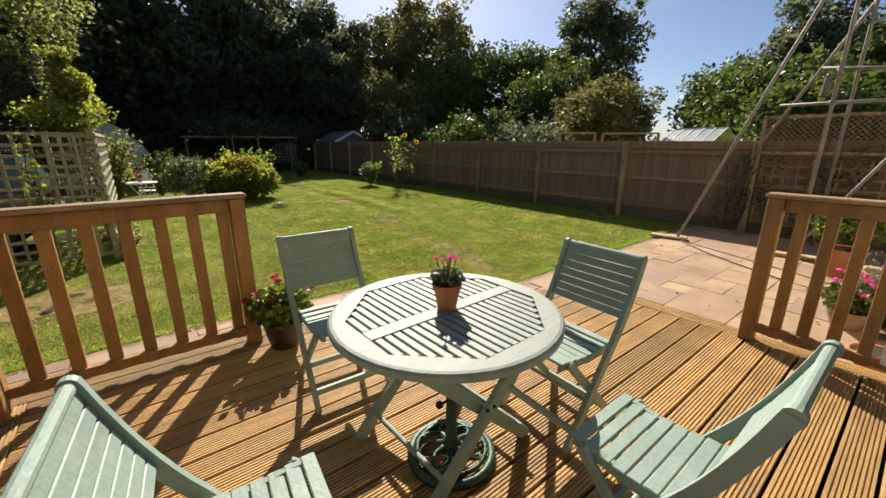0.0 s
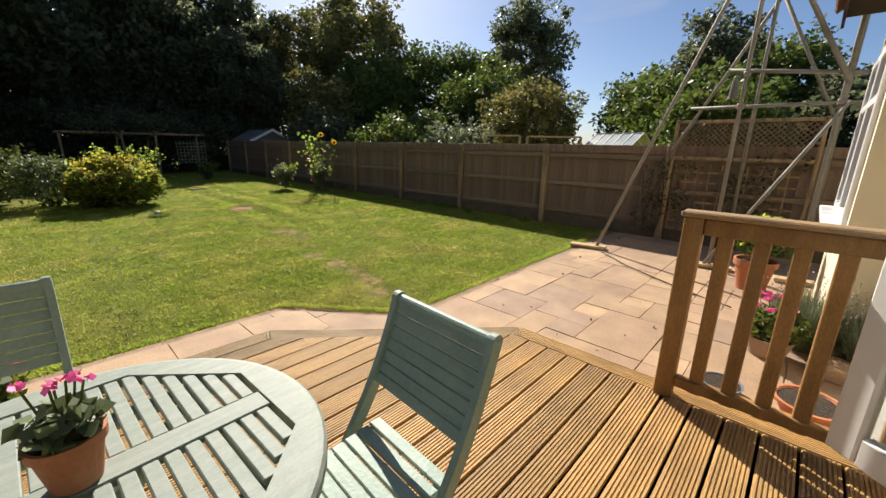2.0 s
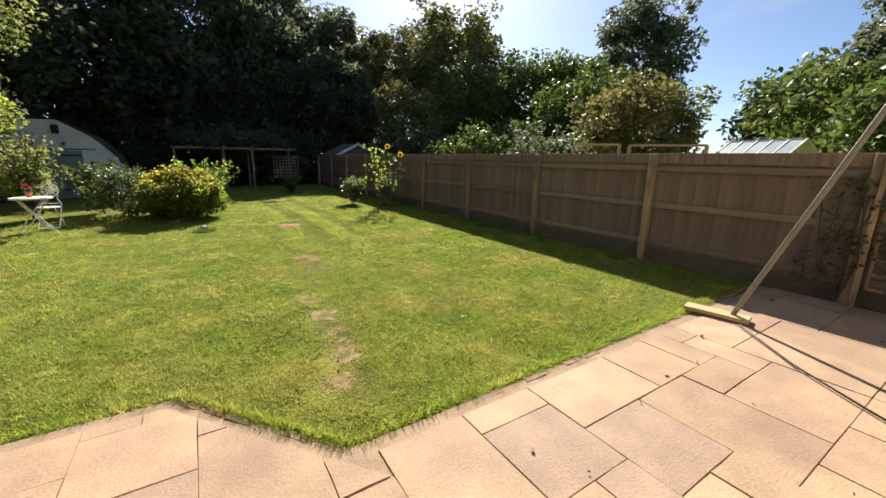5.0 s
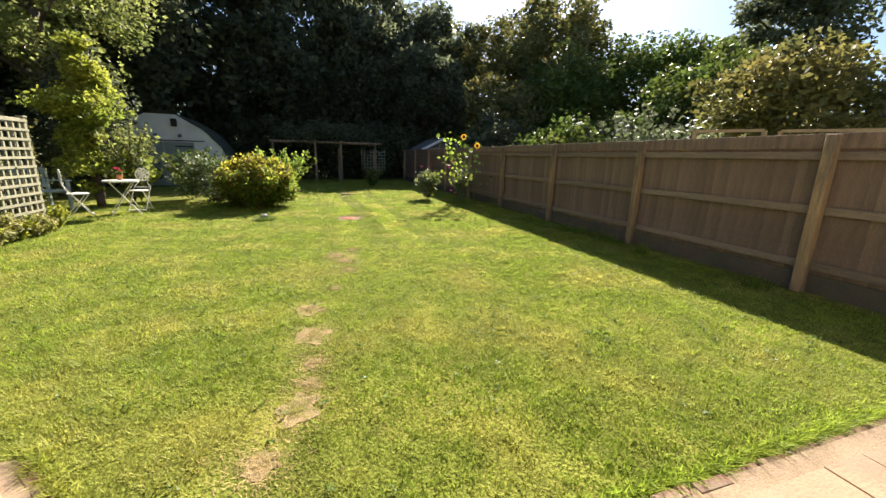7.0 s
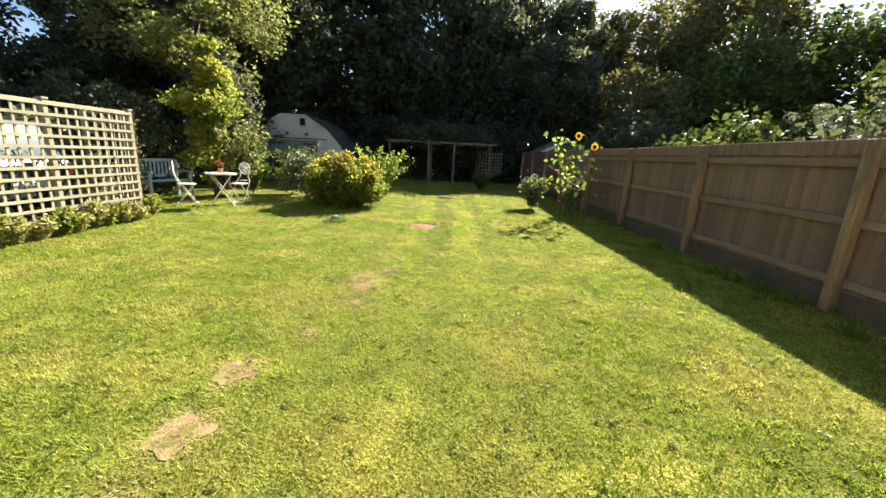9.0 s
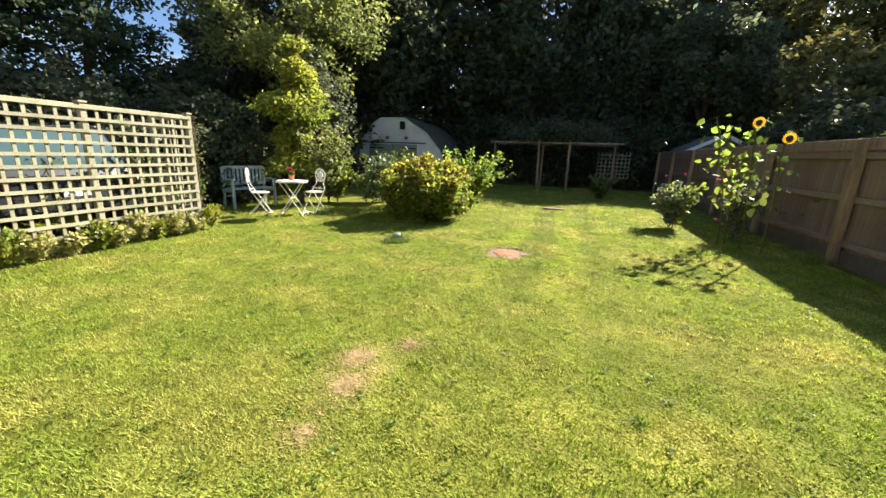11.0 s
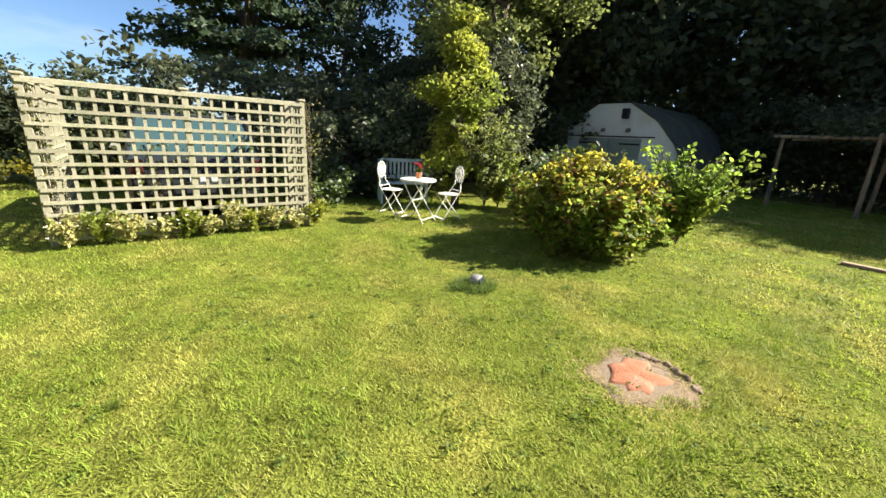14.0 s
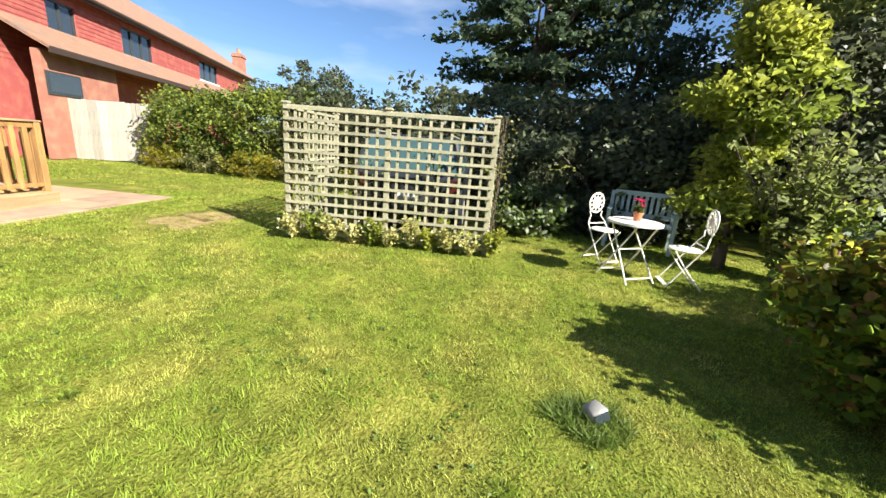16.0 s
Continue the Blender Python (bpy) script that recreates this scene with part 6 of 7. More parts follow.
# ---- trees and hedges ----
tree(-1.3, 13.65, 3.95, (0.5, 0.5, 1.75), M["leaf_lime"], 0.1, "slender ivy-clad tree with yellow-green leaves to the ground", 95, 105, 0.3, 81, 0.09, base=2.1, shape="ragged", fold=True)
tree(-3.3, 16.5, 9.0, (2.6, 2.2, 3.1), M["leaf_light"], 0.13, "large spreading green garden tree with light-catching leaves", 120, 170, 0.6, 82, 0.2, base=5.8)
tree(-2.0, 15.3, 3.9, (0.9, 0.9, 1.5), M["leaf_dark"], 0.11, "dark green understorey tree behind the bench", 80, 110, 0.4, 83, 0.12, base=2.2)
leggy("climbing_shrub", -0.75, 14.0, 46, 2.3, 0.8, M["leaf_light"], 0.09, "tall green shrub with pale sprays beside the ivy-clad tree", 183)
shrub("dark_hedge", -3.3, 12.6, (1.1, 2.3, 0.95), M["leaf_dark"], 0.13, "dark evergreen hedge behind the bench", 110, 80, 0.42, 84, category="hedge")
shrub("dark_hedge", -5.8, 10.6, (1.2, 3.6, 1.5), M["leaf_dark"], 0.15, "dark evergreen hedge behind the trellis and car", 130, 80, 0.45, 184, category="hedge")
shrub("dark_hedge", -4.2, 13.6, (1.2, 1.8, 1.3), M["leaf_dark"], 0.15, "dark tall evergreen hedge behind the bench", 110, 80, 0.45, 185, category="hedge")
tree(-3.4, 21.2, 10.5, (2.6, 2.4, 4.0), M["leaf_dark"], 0.28, "tall dark tree overhanging the white hut", 160, 95, 0.85, 189, 0.24, base=6.4)
shrub("dark_hedge", -5.6, 17.4, (2.0, 2.0, 1.6), M["leaf_dark"], 0.18, "dark tall evergreen hedge beside the white hut", 130, 80, 0.5, 186, category="hedge")
shrub("dark_hedge", -3.6, 20.2, (1.6, 1.8, 1.5), M["leaf_dark"], 0.18, "dark tall evergreen hedge beside the white hut", 120, 80, 0.5, 187, category="hedge")
shrub("dark_hedge", -5.8, 21.6, (2.2, 2.0, 2.4), M["leaf_dark"], 0.18, "dark tall evergreen hedge beside the white hut", 150, 90, 0.55, 190, category="hedge")
shrub("variegated_shrub", -2.3, 11.0, (0.6, 0.6, 0.42), M["leaf_mid"], 0.1, "low green shrub beside the trellis end", 40, 60, 0.22, 85, second=M["leaf_pale"])
tree(-10.6, 11.7, 13.0, (3.6, 3.6, 6.4), M["leaf_conifer"], 0.2, "tall dark layered conifer behind the trellis", 330, 130, 0.62, 86, 0.3, base=6.6, shape="layered", droop=0.1)
tree(-10.2, 14.9, 9.0, (1.9, 1.9, 4.2), M["leaf_conifer"], 0.18, "dark evergreen tree beside the conifer", 150, 110, 0.6, 287, 0.2, base=4.4)
tree(-7.8, 18.3, 9.5, (1.8, 1.6, 4.2), M["leaf_dark"], 0.2, "dark evergreen tree at the garden side", 140, 100, 0.6, 288, 0.2, base=5.0)
tree(-7.6, 16.2, 4.4, (1.7, 1.5, 2.0), M["leaf_dark"], 0.16, "dark evergreen understorey at the garden side", 110, 100, 0.45, 289, 0.14, base=2.2)
tree(-12.5, 2.7, 4.1, (1.7, 3.0, 1.5), M["leaf_dark"], 0.17, "dark green tree rising above the side hedge", 110, 90, 0.5, 286, 0.14, base=2.5)
tree(-7.4, 21.3, 11, (3.0, 2.8, 4.8), M["leaf_dark"], 0.22, "tall dark evergreen tree at the garden side", 180, 150, 0.85, 87, 0.28, base=6.0)
tree(-5.2, 24.8, 11.5, (3.8, 3.0, 4.6), M["leaf_dark"], 0.32, "tall dark tree overhanging the white hut", 180, 100, 1.0, 88, 0.28, base=6.6)
tree(-0.8, 27.2, 12.5, (4.2, 3.0, 5.4), M["leaf_dark"], 0.34, "tall dark conifer behind the white hut", 200, 100, 1.05, 89, 0.3, base=6.8)
tree(3.2, 30.5, 14.5, (4.0, 3.2, 6.6), M["leaf_dark"], 0.36, "tall dark drooping conifer at the garden's end", 220, 78, 1.05, 90, 0.34, base=7.6, droop=1.4)
tree(7.6, 34.0, 15.0, (4.0, 3.4, 6.8), M["leaf_dark"], 0.38, "tall dark drooping conifer at the garden's end", 220, 78, 1.1, 91, 0.34, base=8.0, droop=1.4)
tree(10.6, 27.2, 8.3, (2.9, 2.3, 3.4), M["leaf_dark"], 0.22, "open broadleaf tree beyond the garden shed", 190, 110, 0.7, 92, 0.18, base=4.6)
tree(6.4, 29.2, 11.0, (3.2, 2.4, 5.2), M["leaf_dark"], 0.3, "dark drooping conifer at the garden's end", 190, 78, 0.9, 291, 0.28, base=5.6, droop=1.2)
tree(11.8, 31.8, 13.0, (3.6, 3.0, 5.6), M["leaf_dark"], 0.32, "dense dark tree at the garden's end", 200, 110, 0.95, 297, 0.3, base=6.6)
tree(17.2, 31.5, 12.0, (3.6, 3.2, 5.2), M["leaf_olive"], 0.28, "sunlit broadleaf tree in the belt beyond the fence", 170, 90, 0.95, 292, 0.26, base=6.2)
tree(19.6, 25.5, 9.0, (3.3, 3.0, 4.1), M["leaf_mid"], 0.26, "green broadleaf tree in the belt beyond the fence", 150, 90, 0.9, 293, 0.24, base=4.4)
tree(25.8, 26.5, 10.5, (3.4, 3.2, 4.8), M["leaf_mid"], 0.3, "green broadleaf tree in the belt beyond the fence", 150, 90, 0.95, 294, 0.26, base=5.2)
tree(14.2, 24.0, 6.4, (2.4, 2.2, 2.9), M["leaf_olive"], 0.22, "small broadleaf tree beyond the fence", 110, 90, 0.7, 295, 0.18, base=3.2)
tree(23.5, 18.6, 7.0, (3.0, 2.8, 3.1), M["leaf_mid"], 0.26, "rounded green tree in a neighbouring garden", 120, 90, 0.8, 296, 0.2, base=3.6)
tree(15.5, 38.0, 13.0, (4.2, 3.6, 5.6), M["leaf_olive"], 0.34, "sunlit broadleaf tree beyond the fence", 150, 80, 1.0, 93, 0.3, base=7.0)
tree(24.0, 33.0, 15.5, (5.6, 5.0, 6.4), M["leaf_olive"], 0.38, "large sunlit autumn tree beyond the fence", 240, 95, 1.15, 94, 0.4, base=8.6)
tree(29.0, 23.5, 10.0, (4.6, 4.0, 4.2), M["leaf_mid"], 0.34, "rounded green tree in a neighbouring garden", 170, 90, 1.0, 95, 0.3, base=5.4)
tree(38.0, 24.0, 16.0, (4.4, 4.2, 6.4), M["leaf_dark"], 0.38, "tall dark broadleaf tree in a neighbouring garden", 220, 95, 1.1, 96, 0.35, base=9.4)
tree(13.2, 8.0, 3.75, (1.75, 1.6, 1.35), M["leaf_olive"], 0.14, "rounded apple tree behind the fence", 130, 100, 0.42, 97, 0.13, base=2.4)
leggy("pale_shrub", 10.7, 9.7, 40, 2.9, 1.0, M["leaf_pale"], 0.13, "pale silvery arching shrub behind the fence", 98)
tree(29.0, 5.7, 8.5, (2.7, 2.6, 3.2), M["leaf_dark"], 0.26, "large dark spreading tree beyond the neighbouring gardens", 170, 95, 0.8, 99, 0.35, base=5.4)
tree(26.0, 2.3, 6.3, (2.7, 2.2, 2.3), M["leaf_mid"], 0.24, "rounded green tree beyond the neighbouring gardens", 150, 90, 0.75, 199, 0.3, base=4.1)
tree(27.5, 8.6, 5.2, (2.9, 2.4, 2.2), M["leaf_mid"], 0.3, "rounded green tree beyond the fence", 130, 90, 0.85, 100, 0.25, base=3.6)
tree(19.5, 4.8, 4.3, (2.4, 2.4, 1.9), M["leaf_mid"], 0.22, "green garden tree beyond the fence", 110, 90, 0.65, 101, 0.18, base=2.6)
tree(15.6, 3.0, 3.6, (1.8, 1.8, 1.5), M["leaf_mid"], 0.17, "leafy green shrub tree beyond the fence", 100, 90, 0.5, 102, 0.14, base=2.1)
tree(24.0, 0.0, 4.3, (2.4, 2.2, 1.9), M["leaf_dark"], 0.22, "dark broadleaf tree beyond the fence", 130, 90, 0.65, 103, 0.2, base=2.6)
tree(13.0, -2.0, 3.8, (2.0, 2.0, 1.7), M["leaf_dark"], 0.18, "dark green shrub tree near the house corner", 90, 90, 0.55, 104, 0.14, base=2.1)
for k, (x, y, h) in enumerate(((-6.5, 26.4, 3.6), (-2.2, 26.0, 3.6), (0.6, 25.2, 3.2), (2.6, 25.3, 3.4), (4.6, 25.4, 3.0), (6.6, 25.4, 3.2), (8.8, 25.6, 3.0))):
    shrub("dark_understorey", x, y, (1.9, 0.9, h * 0.5), M["leaf_dark"], 0.17, "dense dark evergreen undergrowth along the garden's end", 110, 70, 0.5, 110 + k, category="hedge", stems=6)
for k, (x, y) in enumerate(((-0.5, 28.0), (2.4, 28.2), (5.2, 28.0), (8.0, 28.4))):
    shrub("dark_understorey", x, y, (2.0, 1.0, 2.5), M["leaf_dark"], 0.22, "tall dense dark evergreen undergrowth behind the garden's end", 120, 60, 0.6, 170 + k, category="hedge", stems=6)
for k, (x, y, h, r) in enumerate(((16, 13, 2.6, 2.2), (13.5, 17, 2.8, 2.0), (12.5, 21, 3.2, 2.0), (19, 19, 4.0, 3.0), (22, 15, 3.8, 3.0), (18, 26, 5.0, 3.2))):
    shrub("garden_hedge", x, y, (r, r, h * 0.5), M["leaf_mid" if k % 2 else "leaf_dark"], 0.22, "green hedge and shrubs in the neighbouring gardens", 90, 70, 0.55, 120 + k, category="hedge", stems=6)
for k, (x, y, h, m) in enumerate(((-8.3, -0.3, 2.5, "leaf_mid"), (-7.9, 1.5, 2.6, "leaf_mid"), (-7.5, 3.3, 2.7, "leaf_mid"), (-7.3, 5.2, 2.9, "leaf_dark"), (-7.6, 7.0, 2.6, "leaf_dark"), (-8.0, 8.9, 2.4, "leaf_dark"))):
    shrub("boundary_hedge", x, y, (0.95, 1.25, h * 0.5), M[m], 0.11, "dense ivy-covered hedge along the side boundary", 110, 80, 0.35, 130 + k, second=M["leaf_lime"] if k < 3 else None, category="hedge")
    shrub("hedge_bottom_growth", x + 0.85, y, (0.35, 0.9, 0.38), M["leaf_olive" if k % 2 else "leaf_gold"], 0.09, "yellowing low growth at the hedge's foot", 36, 45, 0.22, 140 + k, stems=4)
leggy("spiky_shrub", -7.2, 4.9, 30, 3.3, 0.9, M["leaf_mid"], 0.2, "tall spiky shrub rising above the hedge", 150)


# ---- bleached fence and the neighbouring brick house ----
def pale_fence():
    f = thing("bleached_fence", -7.7, -4.3, 0, 103, "bleached pale vertical-board fence at the side boundary", "fence", kind="structure")
    bm = bmesh.new()
    box(bm, 0, 0, 0.98, 0.145, 0.02, 1.96, bevel=0.003)
    me = mesh_of("board", bm, M["whitefence"])
    for k in range(22):
        o = new("board", me)
        o.parent, o.location = f, (0.08 + k * 0.15, 0.012 * (k % 2) + rnd.uniform(-0.006, 0.006), rnd.uniform(-0.015, 0.015))
    bm = bmesh.new()
    for z in (0.4, 1.6):
        box(bm, 1.65, 0.035, z, 3.3, 0.04, 0.08)
    part("rail", bm, M["whitefence"], f)


pale_fence()


def brick_house():
    h = thing("brick_house", -14.4, -6.9, 0, 15.8, "two-storey red brick house with brown tiled roofs and dark window frames", "house")
    X0, X1, E = -17.0, 8.2, 5.72
    holes = [(4.3, 5.7, 4.22, 5.3), (-0.95, 1.5, 4.25, 5.45), (-9.4, -6.5, 4.35, 5.55)]
    xs = sorted({X0, X1} | {v for q in holes for v in q[:2]})
    walls = [((X1 - 0.15, -4.0, E / 2), (0.3, 7.4, E)), ((X0 + 0.15, -4.0, E / 2), (0.3, 7.4, E)), (((X0 + X1) / 2, -7.8, E / 2), (X1 - X0, 0.3, E))]
    for a, b in zip(xs, xs[1:]):
        q = [w for w in holes if w[0] <= (a + b) / 2 <= w[1]]
        if q:
            walls.append((((a + b) / 2, -0.15, q[0][2] / 2), (b - a, 0.3, q[0][2])))
            walls.append((((a + b) / 2, -0.15, (q[0][3] + E) / 2), (b - a, 0.3, E - q[0][3])))
        else:
            walls.append((((a + b) / 2, -0.15, E / 2), (b - a, 0.3, E)))
    for c, d in walls:
        bm = bmesh.new()
        box(bm, *c, *d)
        part("wall", bm, M["brickwall"], h)
    # raised courses of brick
    bm = bmesh.new()
    z = 3.0
    while z < 5.6:
        for a, b in zip(xs, xs[1:]):
            q = [w for w in holes if w[0] <= (a + b) / 2 <= w[1]]
            if q and q[0][2] - 0.06 < z < q[0][3] + 0.06:
                continue
            box(bm, (a + b) / 2, 0.006, z, b - a, 0.016, 0.062)
        z += 0.155
    part("brick_course", bm, M["brickwall"], h)
    for a, b, z0, z1 in holes:
        bm = bmesh.new()
        n = 3 if b - a > 2 else 2
        box(bm, (a + b) / 2, -0.13, (z0 + z1) / 2, b - a, 0.02, z1 - z0)
        w = part("window", bm, M["darkframe"], h)
        for k in range(n + 1):
            bm = bmesh.new()
            box(bm, a + (b - a) * k / n, -0.08, (z0 + z1) / 2, 0.09, 0.08, z1 - z0)
            part("mullion", bm, M["darkframe"], w)
        for z in (z0 + 0.04, z1 - 0.04):
            bm = bmesh.new()
            box(bm, (a + b) / 2, -0.08, z, b - a, 0.078, 0.08)
            part("frame_bar", bm, M["darkframe"], w)
        bm = bmesh.new()
        box(bm, (a + b) / 2, 0.03, z0 - 0.05, b - a + 0.2, 0.16, 0.08)
        part("sill", bm, M["whitepaint"], w)
        bm = bmesh.new()
        box(bm, (a + b) / 2, -0.1, (z0 + z1) / 2, b - a, 0.012, z1 - z0)
        part("pane", bm, M["darkglass"], w)
    # main roof, tile course by tile course
    n = 18
    for s, y0, y1 in ((1, 0.45, -3.95), (-1, -8.35, -3.95)):
        for k in range(n):
            a, b = y0 + (y1 - y0) * k / n, y0 + (y1 - y0) * (k + 1) / n
            za, zb = E + 0.05 + 2.75 * k / n, E + 0.05 + 2.75 * (k + 1) / n
            bm = bmesh.new()
            beam(bm, ((X0 + X1) / 2, a, za), ((X0 + X1) / 2, b, zb + 0.03), X1 - X0 + 0.8, 0.045)
            part("roof_course", bm, M["rooftile"], h)
    bm = bmesh.new()
    box(bm, (X0 + X1) / 2, 0.42, E - 0.06, X1 - X0 + 0.8, 0.06, 0.2)
    rod(bm, (X0 - 0.3, 0.5, E - 0.02), (X1 + 0.3, 0.5, E - 0.02), 0.06, n=8)
    part("gutter", bm, M["fascia"], h)
    # lean-to along the ground floor
    bm = bmesh.new()
    beam(bm, (-1.4, 1.58, 3.32), (-1.4, 0.0, 4.22), 19.2, 0.04)
    lean = part("lean_to_roof", bm, M["rooftile"], h)
    for k in range(8):
        a, b = 1.6 - 1.6 * k / 8, 1.6 - 1.6 * (k + 1) / 8
        bm = bmesh.new()
        beam(bm, (-1.4, a, 3.36 + 0.9 * k / 8), (-1.4, b, 3.36 + 0.9 * (k + 1) / 8 + 0.025), 19.2, 0.045)
        part("tile_course", bm, M["rooftile"], lean)
    bm = bmesh.new()
    box(bm, -1.4, 1.58, 3.27, 19.2, 0.06, 0.16)
    part("lean_to_gutter", bm, M["fascia"], h)
    bm = bmesh.new()
    box(bm, 6.2, 1.05, 1.65, 3.6, 0.25, 3.3)
    part("lean_to_wall", bm, M["brick_tan"], h)
    bm = bmesh.new()
    box(bm, 7.2, 1.19, 2.35, 1.5, 0.04, 0.7)
    w = part("window", bm, M["darkframe"], h)
    bm = bmesh.new()
    box(bm, 7.2, 1.215, 2.35, 1.3, 0.012, 0.55)
    part("pane", bm, M["darkglass"], w)
    bm = bmesh.new()
    box(bm, -19.0, -1.4, 4.05, 1.2, 0.8, 8.1)
    box(bm, -19.0, -1.4, 7.9, 1.36, 0.96, 0.16)
    ch = part("chimney", bm, M["brick_tan"], h)
    bm = bmesh.new()
    lathe(bm, [(0.16, 8.1), (0.14, 8.5), (0.17, 8.55)], 12, (-19.0, -1.4, 0))
    part("chimney_pot", bm, M["terracotta"], ch)


brick_house()


# ---- paving ----
def clip(poly, nx, ny, d):
    """The part of a polygon where nx * x + ny * y <= d."""
    out = []
    for k in range(len(poly)):
        p, q = poly[k], poly[(k + 1) % len(poly)]
        a, b = nx * p[0] + ny * p[1] - d, nx * q[0] + ny * q[1] - d
        if a <= 0:
            out.append(p)
        if (a < 0 < b) or (b < 0 < a):
            f = a / (a - b)
            out.append((p[0] + f * (q[0] - p[0]), p[1] + f * (q[1] - p[1])))
    return out


def area(poly):
    return abs(sum(p[0] * q[1] - q[0] * p[1] for p, q in zip(poly, poly[1:] + poly[:1]))) / 2


def paving():
    bed = thing("paving_bed", 0, 0, 0, 0, "sandy joints and bed under the patio slabs", "paving", kind="structure")
    bm = bmesh.new()
    prism(bm, [(-2.45, -0.4), (8.45, -0.4), (8.45, LAWN_Y), EDGE_B, EDGE_A, (-2.45, STRIP_Y)], -0.06, -0.012)
    part("joint_sand", bm, M["mortar"], bed)
    pv = thing("pavement", 0, 0, 0, 0, "buff and pink riven sandstone patio slabs laid in random sizes", "paving", kind="structure")
    q, gx, gy = 0.272, -2.542, -0.292
    nx, ny = 41, 17
    used = np.zeros((nx, ny), bool)
    # slabs beyond the deck's slanted corner: column, row, width, depth, brown or buff
    laid, kept = {}, np.zeros((nx, ny), bool)
    for a, b, w, h, brown in ((21, 10, 2, 3, 0), (23, 10, 2, 2, 1), (23, 12, 2, 1, 0), (25, 11, 3, 2, 0), (25, 9, 2, 2, 1), (27, 8, 2, 3, 0), (29, 10, 2, 1, 0),
                              (29, 8, 3, 2, 0), (24, 8, 1, 2, 1), (25, 8, 1, 1, 0), (26, 7, 1, 2, 0), (27, 7, 1, 1, 0), (22, 9, 2, 1, 0), (23, 8, 1, 1, 1),
                              (21, 6, 2, 3, 0), (23, 6, 3, 2, 0), (28, 6, 2, 2, 0), (26, 6, 2, 1, 0), (30, 6, 2, 2, 0)):
        laid[a, b] = w, h, brown
        kept[a:a + w, b:b + h] = True
    r = random.Random(5)
    dxn, dyn = EDGE_B[1] - EDGE_A[1], EDGE_B[0] - EDGE_A[0]
    ln = math.hypot(dxn, dyn)
    nrm = (-dxn / ln, dyn / ln)
    dd = nrm[0] * EDGE_A[0] + nrm[1] * EDGE_A[1] - 0.1
    for j in range(ny):
        for i in range(nx):
            if used[i, j]:
                continue
            brown = r.random() < 0.2
            sizes = [(3, 2), (2, 2), (2, 3), (3, 3), (2, 1), (1, 2), (1, 1)]
            r.shuffle(sizes)
            sizes.sort(key=lambda s: -(s[0] * s[1] > 3) * r.random())
            for w, h in sizes + [(1, 1)]:
                if i + w <= nx and j + h <= ny and not used[i:i + w, j:j + h].any() and not kept[i:i + w, j:j + h].any():
                    break
            if (i, j) in laid:
                w, h, brown = laid[i, j]
            used[i:i + w, j:j + h] = True
            g = r.choice((0.0012, 0.002, 0.0035))
            x0, x1, y0, y1 = gx + i * q + g, gx + (i + w) * q - g, gy + j * q + g, gy + (j + h) * q - g
            if x0 > DX0 + 0.05 and x1 < DX1 - 0.05 and y1 < 2.0:
                continue
            pts = [(x0, y0), (x1, y0), (x1, y1), (x0, y1)]
            jag = []
            for a, b in zip(pts, pts[1:] + pts[:1]):
                jag.append(a)
                jag.append(((a[0] + b[0]) / 2 + r.uniform(-0.004, 0.004), (a[1] + b[1]) / 2 + r.uniform(-0.004, 0.004)))
            if y1 > LAWN_Y - 0.1:
                if x0 > EDGE_B[0] - 0.12:
                    jag = clip(jag, 0, 1, LAWN_Y - 0.1)
                else:
                    jag = clip(clip(jag, 0, 1, STRIP_Y - 0.1), nrm[0], nrm[1], dd)
            jag = clip(jag, 1, 0, 8.44)
            if len(jag) < 3 or area(jag) < 0.006:
                continue
            cx, cy = sum(p[0] for p in jag) / len(jag), sum(p[1] for p in jag) / len(jag)
            top = 0.0 + r.uniform(-0.003, 0.003)
            bm = bmesh.new()
            lo = [bm.verts.new((x - cx, y - cy, -0.03)) for x, y in jag]
            mi = [bm.verts.new((x - cx, y - cy, top - 0.004)) for x, y in jag]
            hi = [bm.verts.new(((x - cx) * 0.992, (y - cy) * 0.992, top)) for x, y in jag]
            for k in range(len(jag)):
                m = (k + 1) % len(jag)
                bm.faces.new((lo[k], lo[m], mi[m], mi[k]))
                bm.faces.new((mi[k], mi[m], hi[m], hi[k]))
            bm.faces.new(hi)
            o = part("slab", bm, M["stone_grey" if brown else "stone"], pv)
            o.location = (cx, cy, 0)
    # brick edging along the lawn
    ed = thing("lawn_edging", 0, 0, 0, 0, "row of old red bricks edging the lawn", "edging", kind="structure")
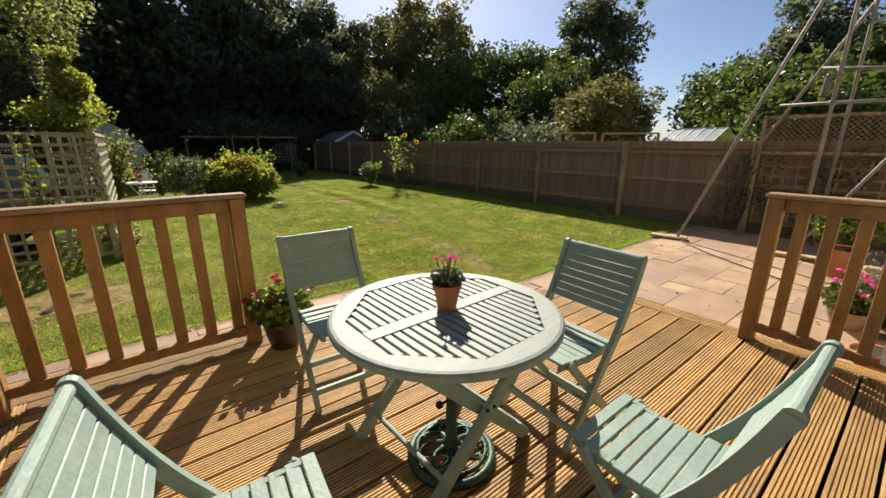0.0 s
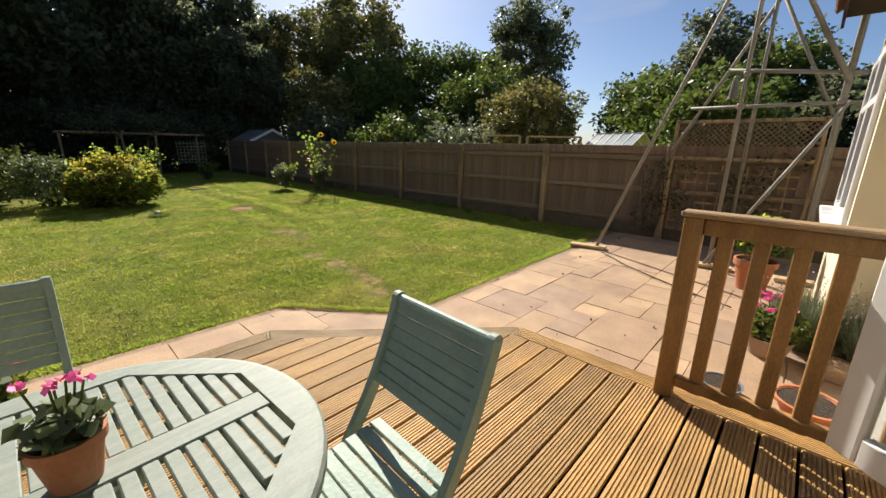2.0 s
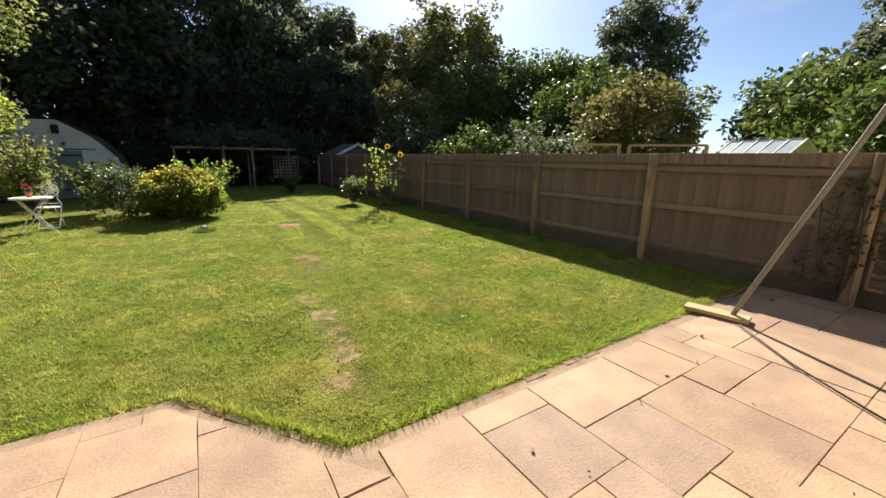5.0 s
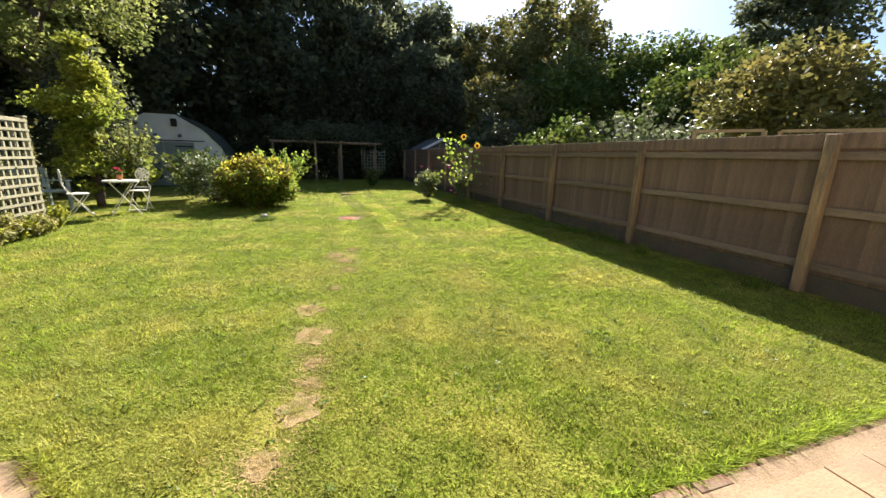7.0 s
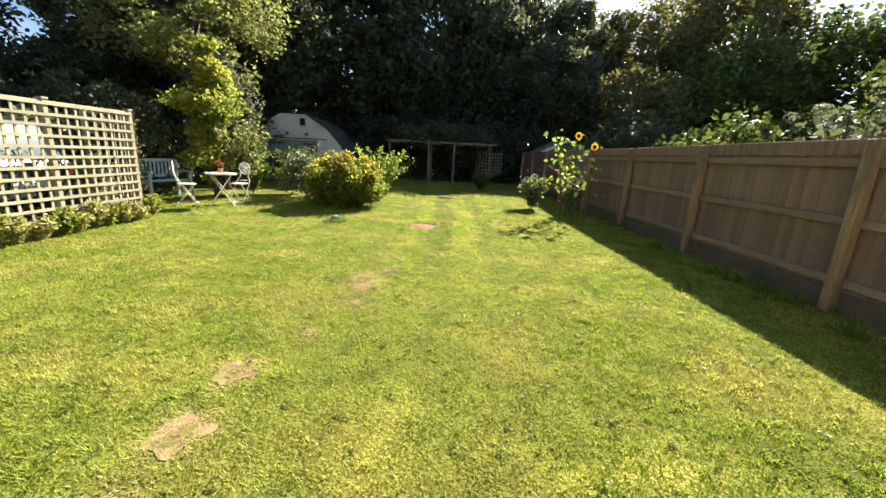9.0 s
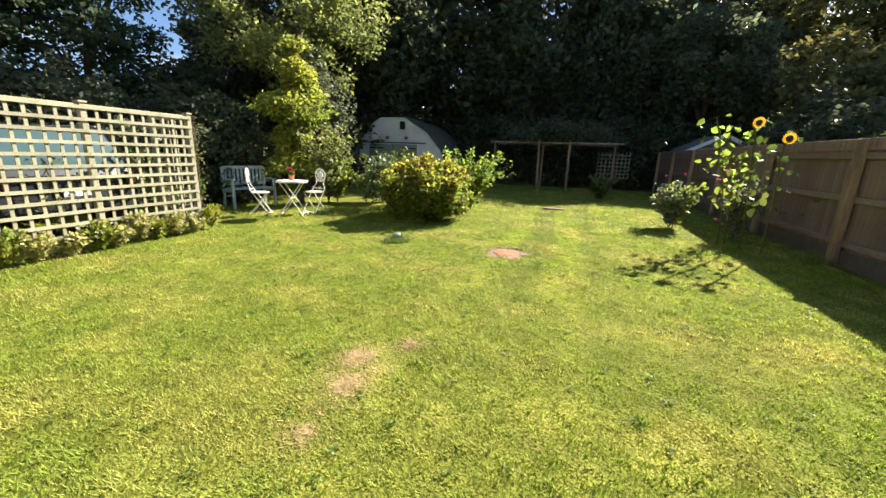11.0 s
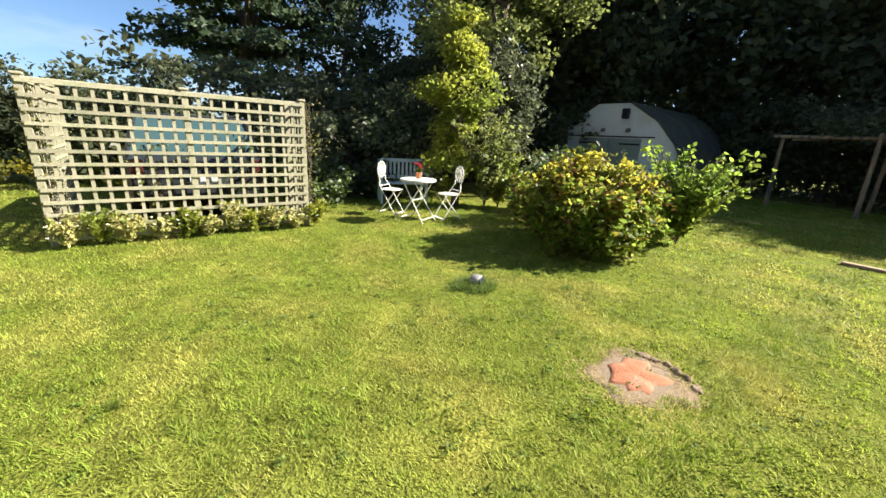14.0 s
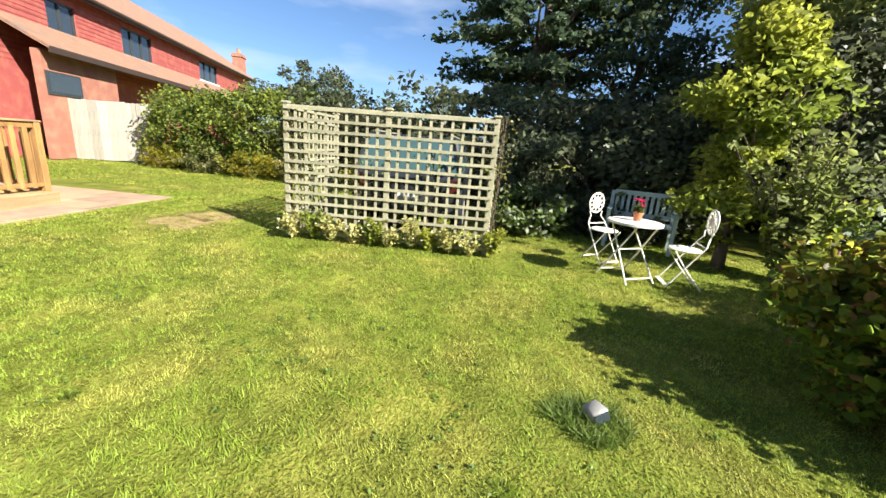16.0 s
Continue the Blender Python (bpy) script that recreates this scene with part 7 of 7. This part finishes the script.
    bm = bmesh.new()
    box(bm, 0, 0, -0.034, 0.205, 0.07, 0.05, bevel=0.012)
    me = mesh_of("brick", bm, M["edgebrick"])
    line = [(-2.45, STRIP_Y), EDGE_A, EDGE_B, (6.7, LAWN_Y + 0.03), (8.42, LAWN_Y + 0.12)]
    for a, b in zip(line, line[1:]):
        L = math.hypot(b[0] - a[0], b[1] - a[1])
        for k in range(int(L / 0.212)):
            f = (k + 0.5) * 0.212 / L
            o = new("brick", me)
            o.parent = ed
            o.matrix_basis = pose(a[0] + (b[0] - a[0]) * f, a[1] + (b[1] - a[1]) * f - 0.02 + r.uniform(-0.006, 0.006), r.uniform(-0.012, 0.002), r.uniform(-5, 5), r.uniform(-3, 3),
                                  math.degrees(math.atan2(b[1] - a[1], b[0] - a[0])) + r.uniform(-3, 3))
    # overhanging turf hides part of the edging
    n = 9000
    k = rs.randint(0, len(line) - 1, n)
    f = rs.rand(n)
    A, B = np.array(line)[k], np.array(line)[k + 1]
    p = A + (B - A) * f[:, None] + np.c_[rs.normal(size=n) * 0.02, 0.03 + np.abs(rs.normal(size=n)) * 0.04]
    a = rs.rand(n) * 6.28
    s = np.c_[np.cos(a), np.sin(a), np.zeros(n)] * 0.004
    base = np.c_[p, np.full(n, -0.03)]
    tip = base + np.c_[rs.normal(size=n) * 0.03, -0.045 + rs.normal(size=n) * 0.035, 0.035 + 0.03 * rs.rand(n)]
    v = np.stack([base - s, base + s, tip], 1)
    tagged(new("edge_grass", raw_mesh("edge_grass", v.reshape(-1, 3), np.arange(3 * n).reshape(n, 3), M["grass"])), "ragged grass overhanging the brick lawn edging", "grass", kind="stuff")
    # fallen leaves and crumbs
    pts = np.c_[3.3 + 4.6 * rs.rand(26), 0.8 + 2.3 * rs.rand(26), np.full(26, 0.012)]
    tagged(new("fallen_leaves", leaves("fallen_leaves", pts, 0.035, M["leaf_red"], 0.0, 0.7, 0.5)), "scattered dry fallen leaves on the patio", "fallen leaves", kind="stuff")


paving()
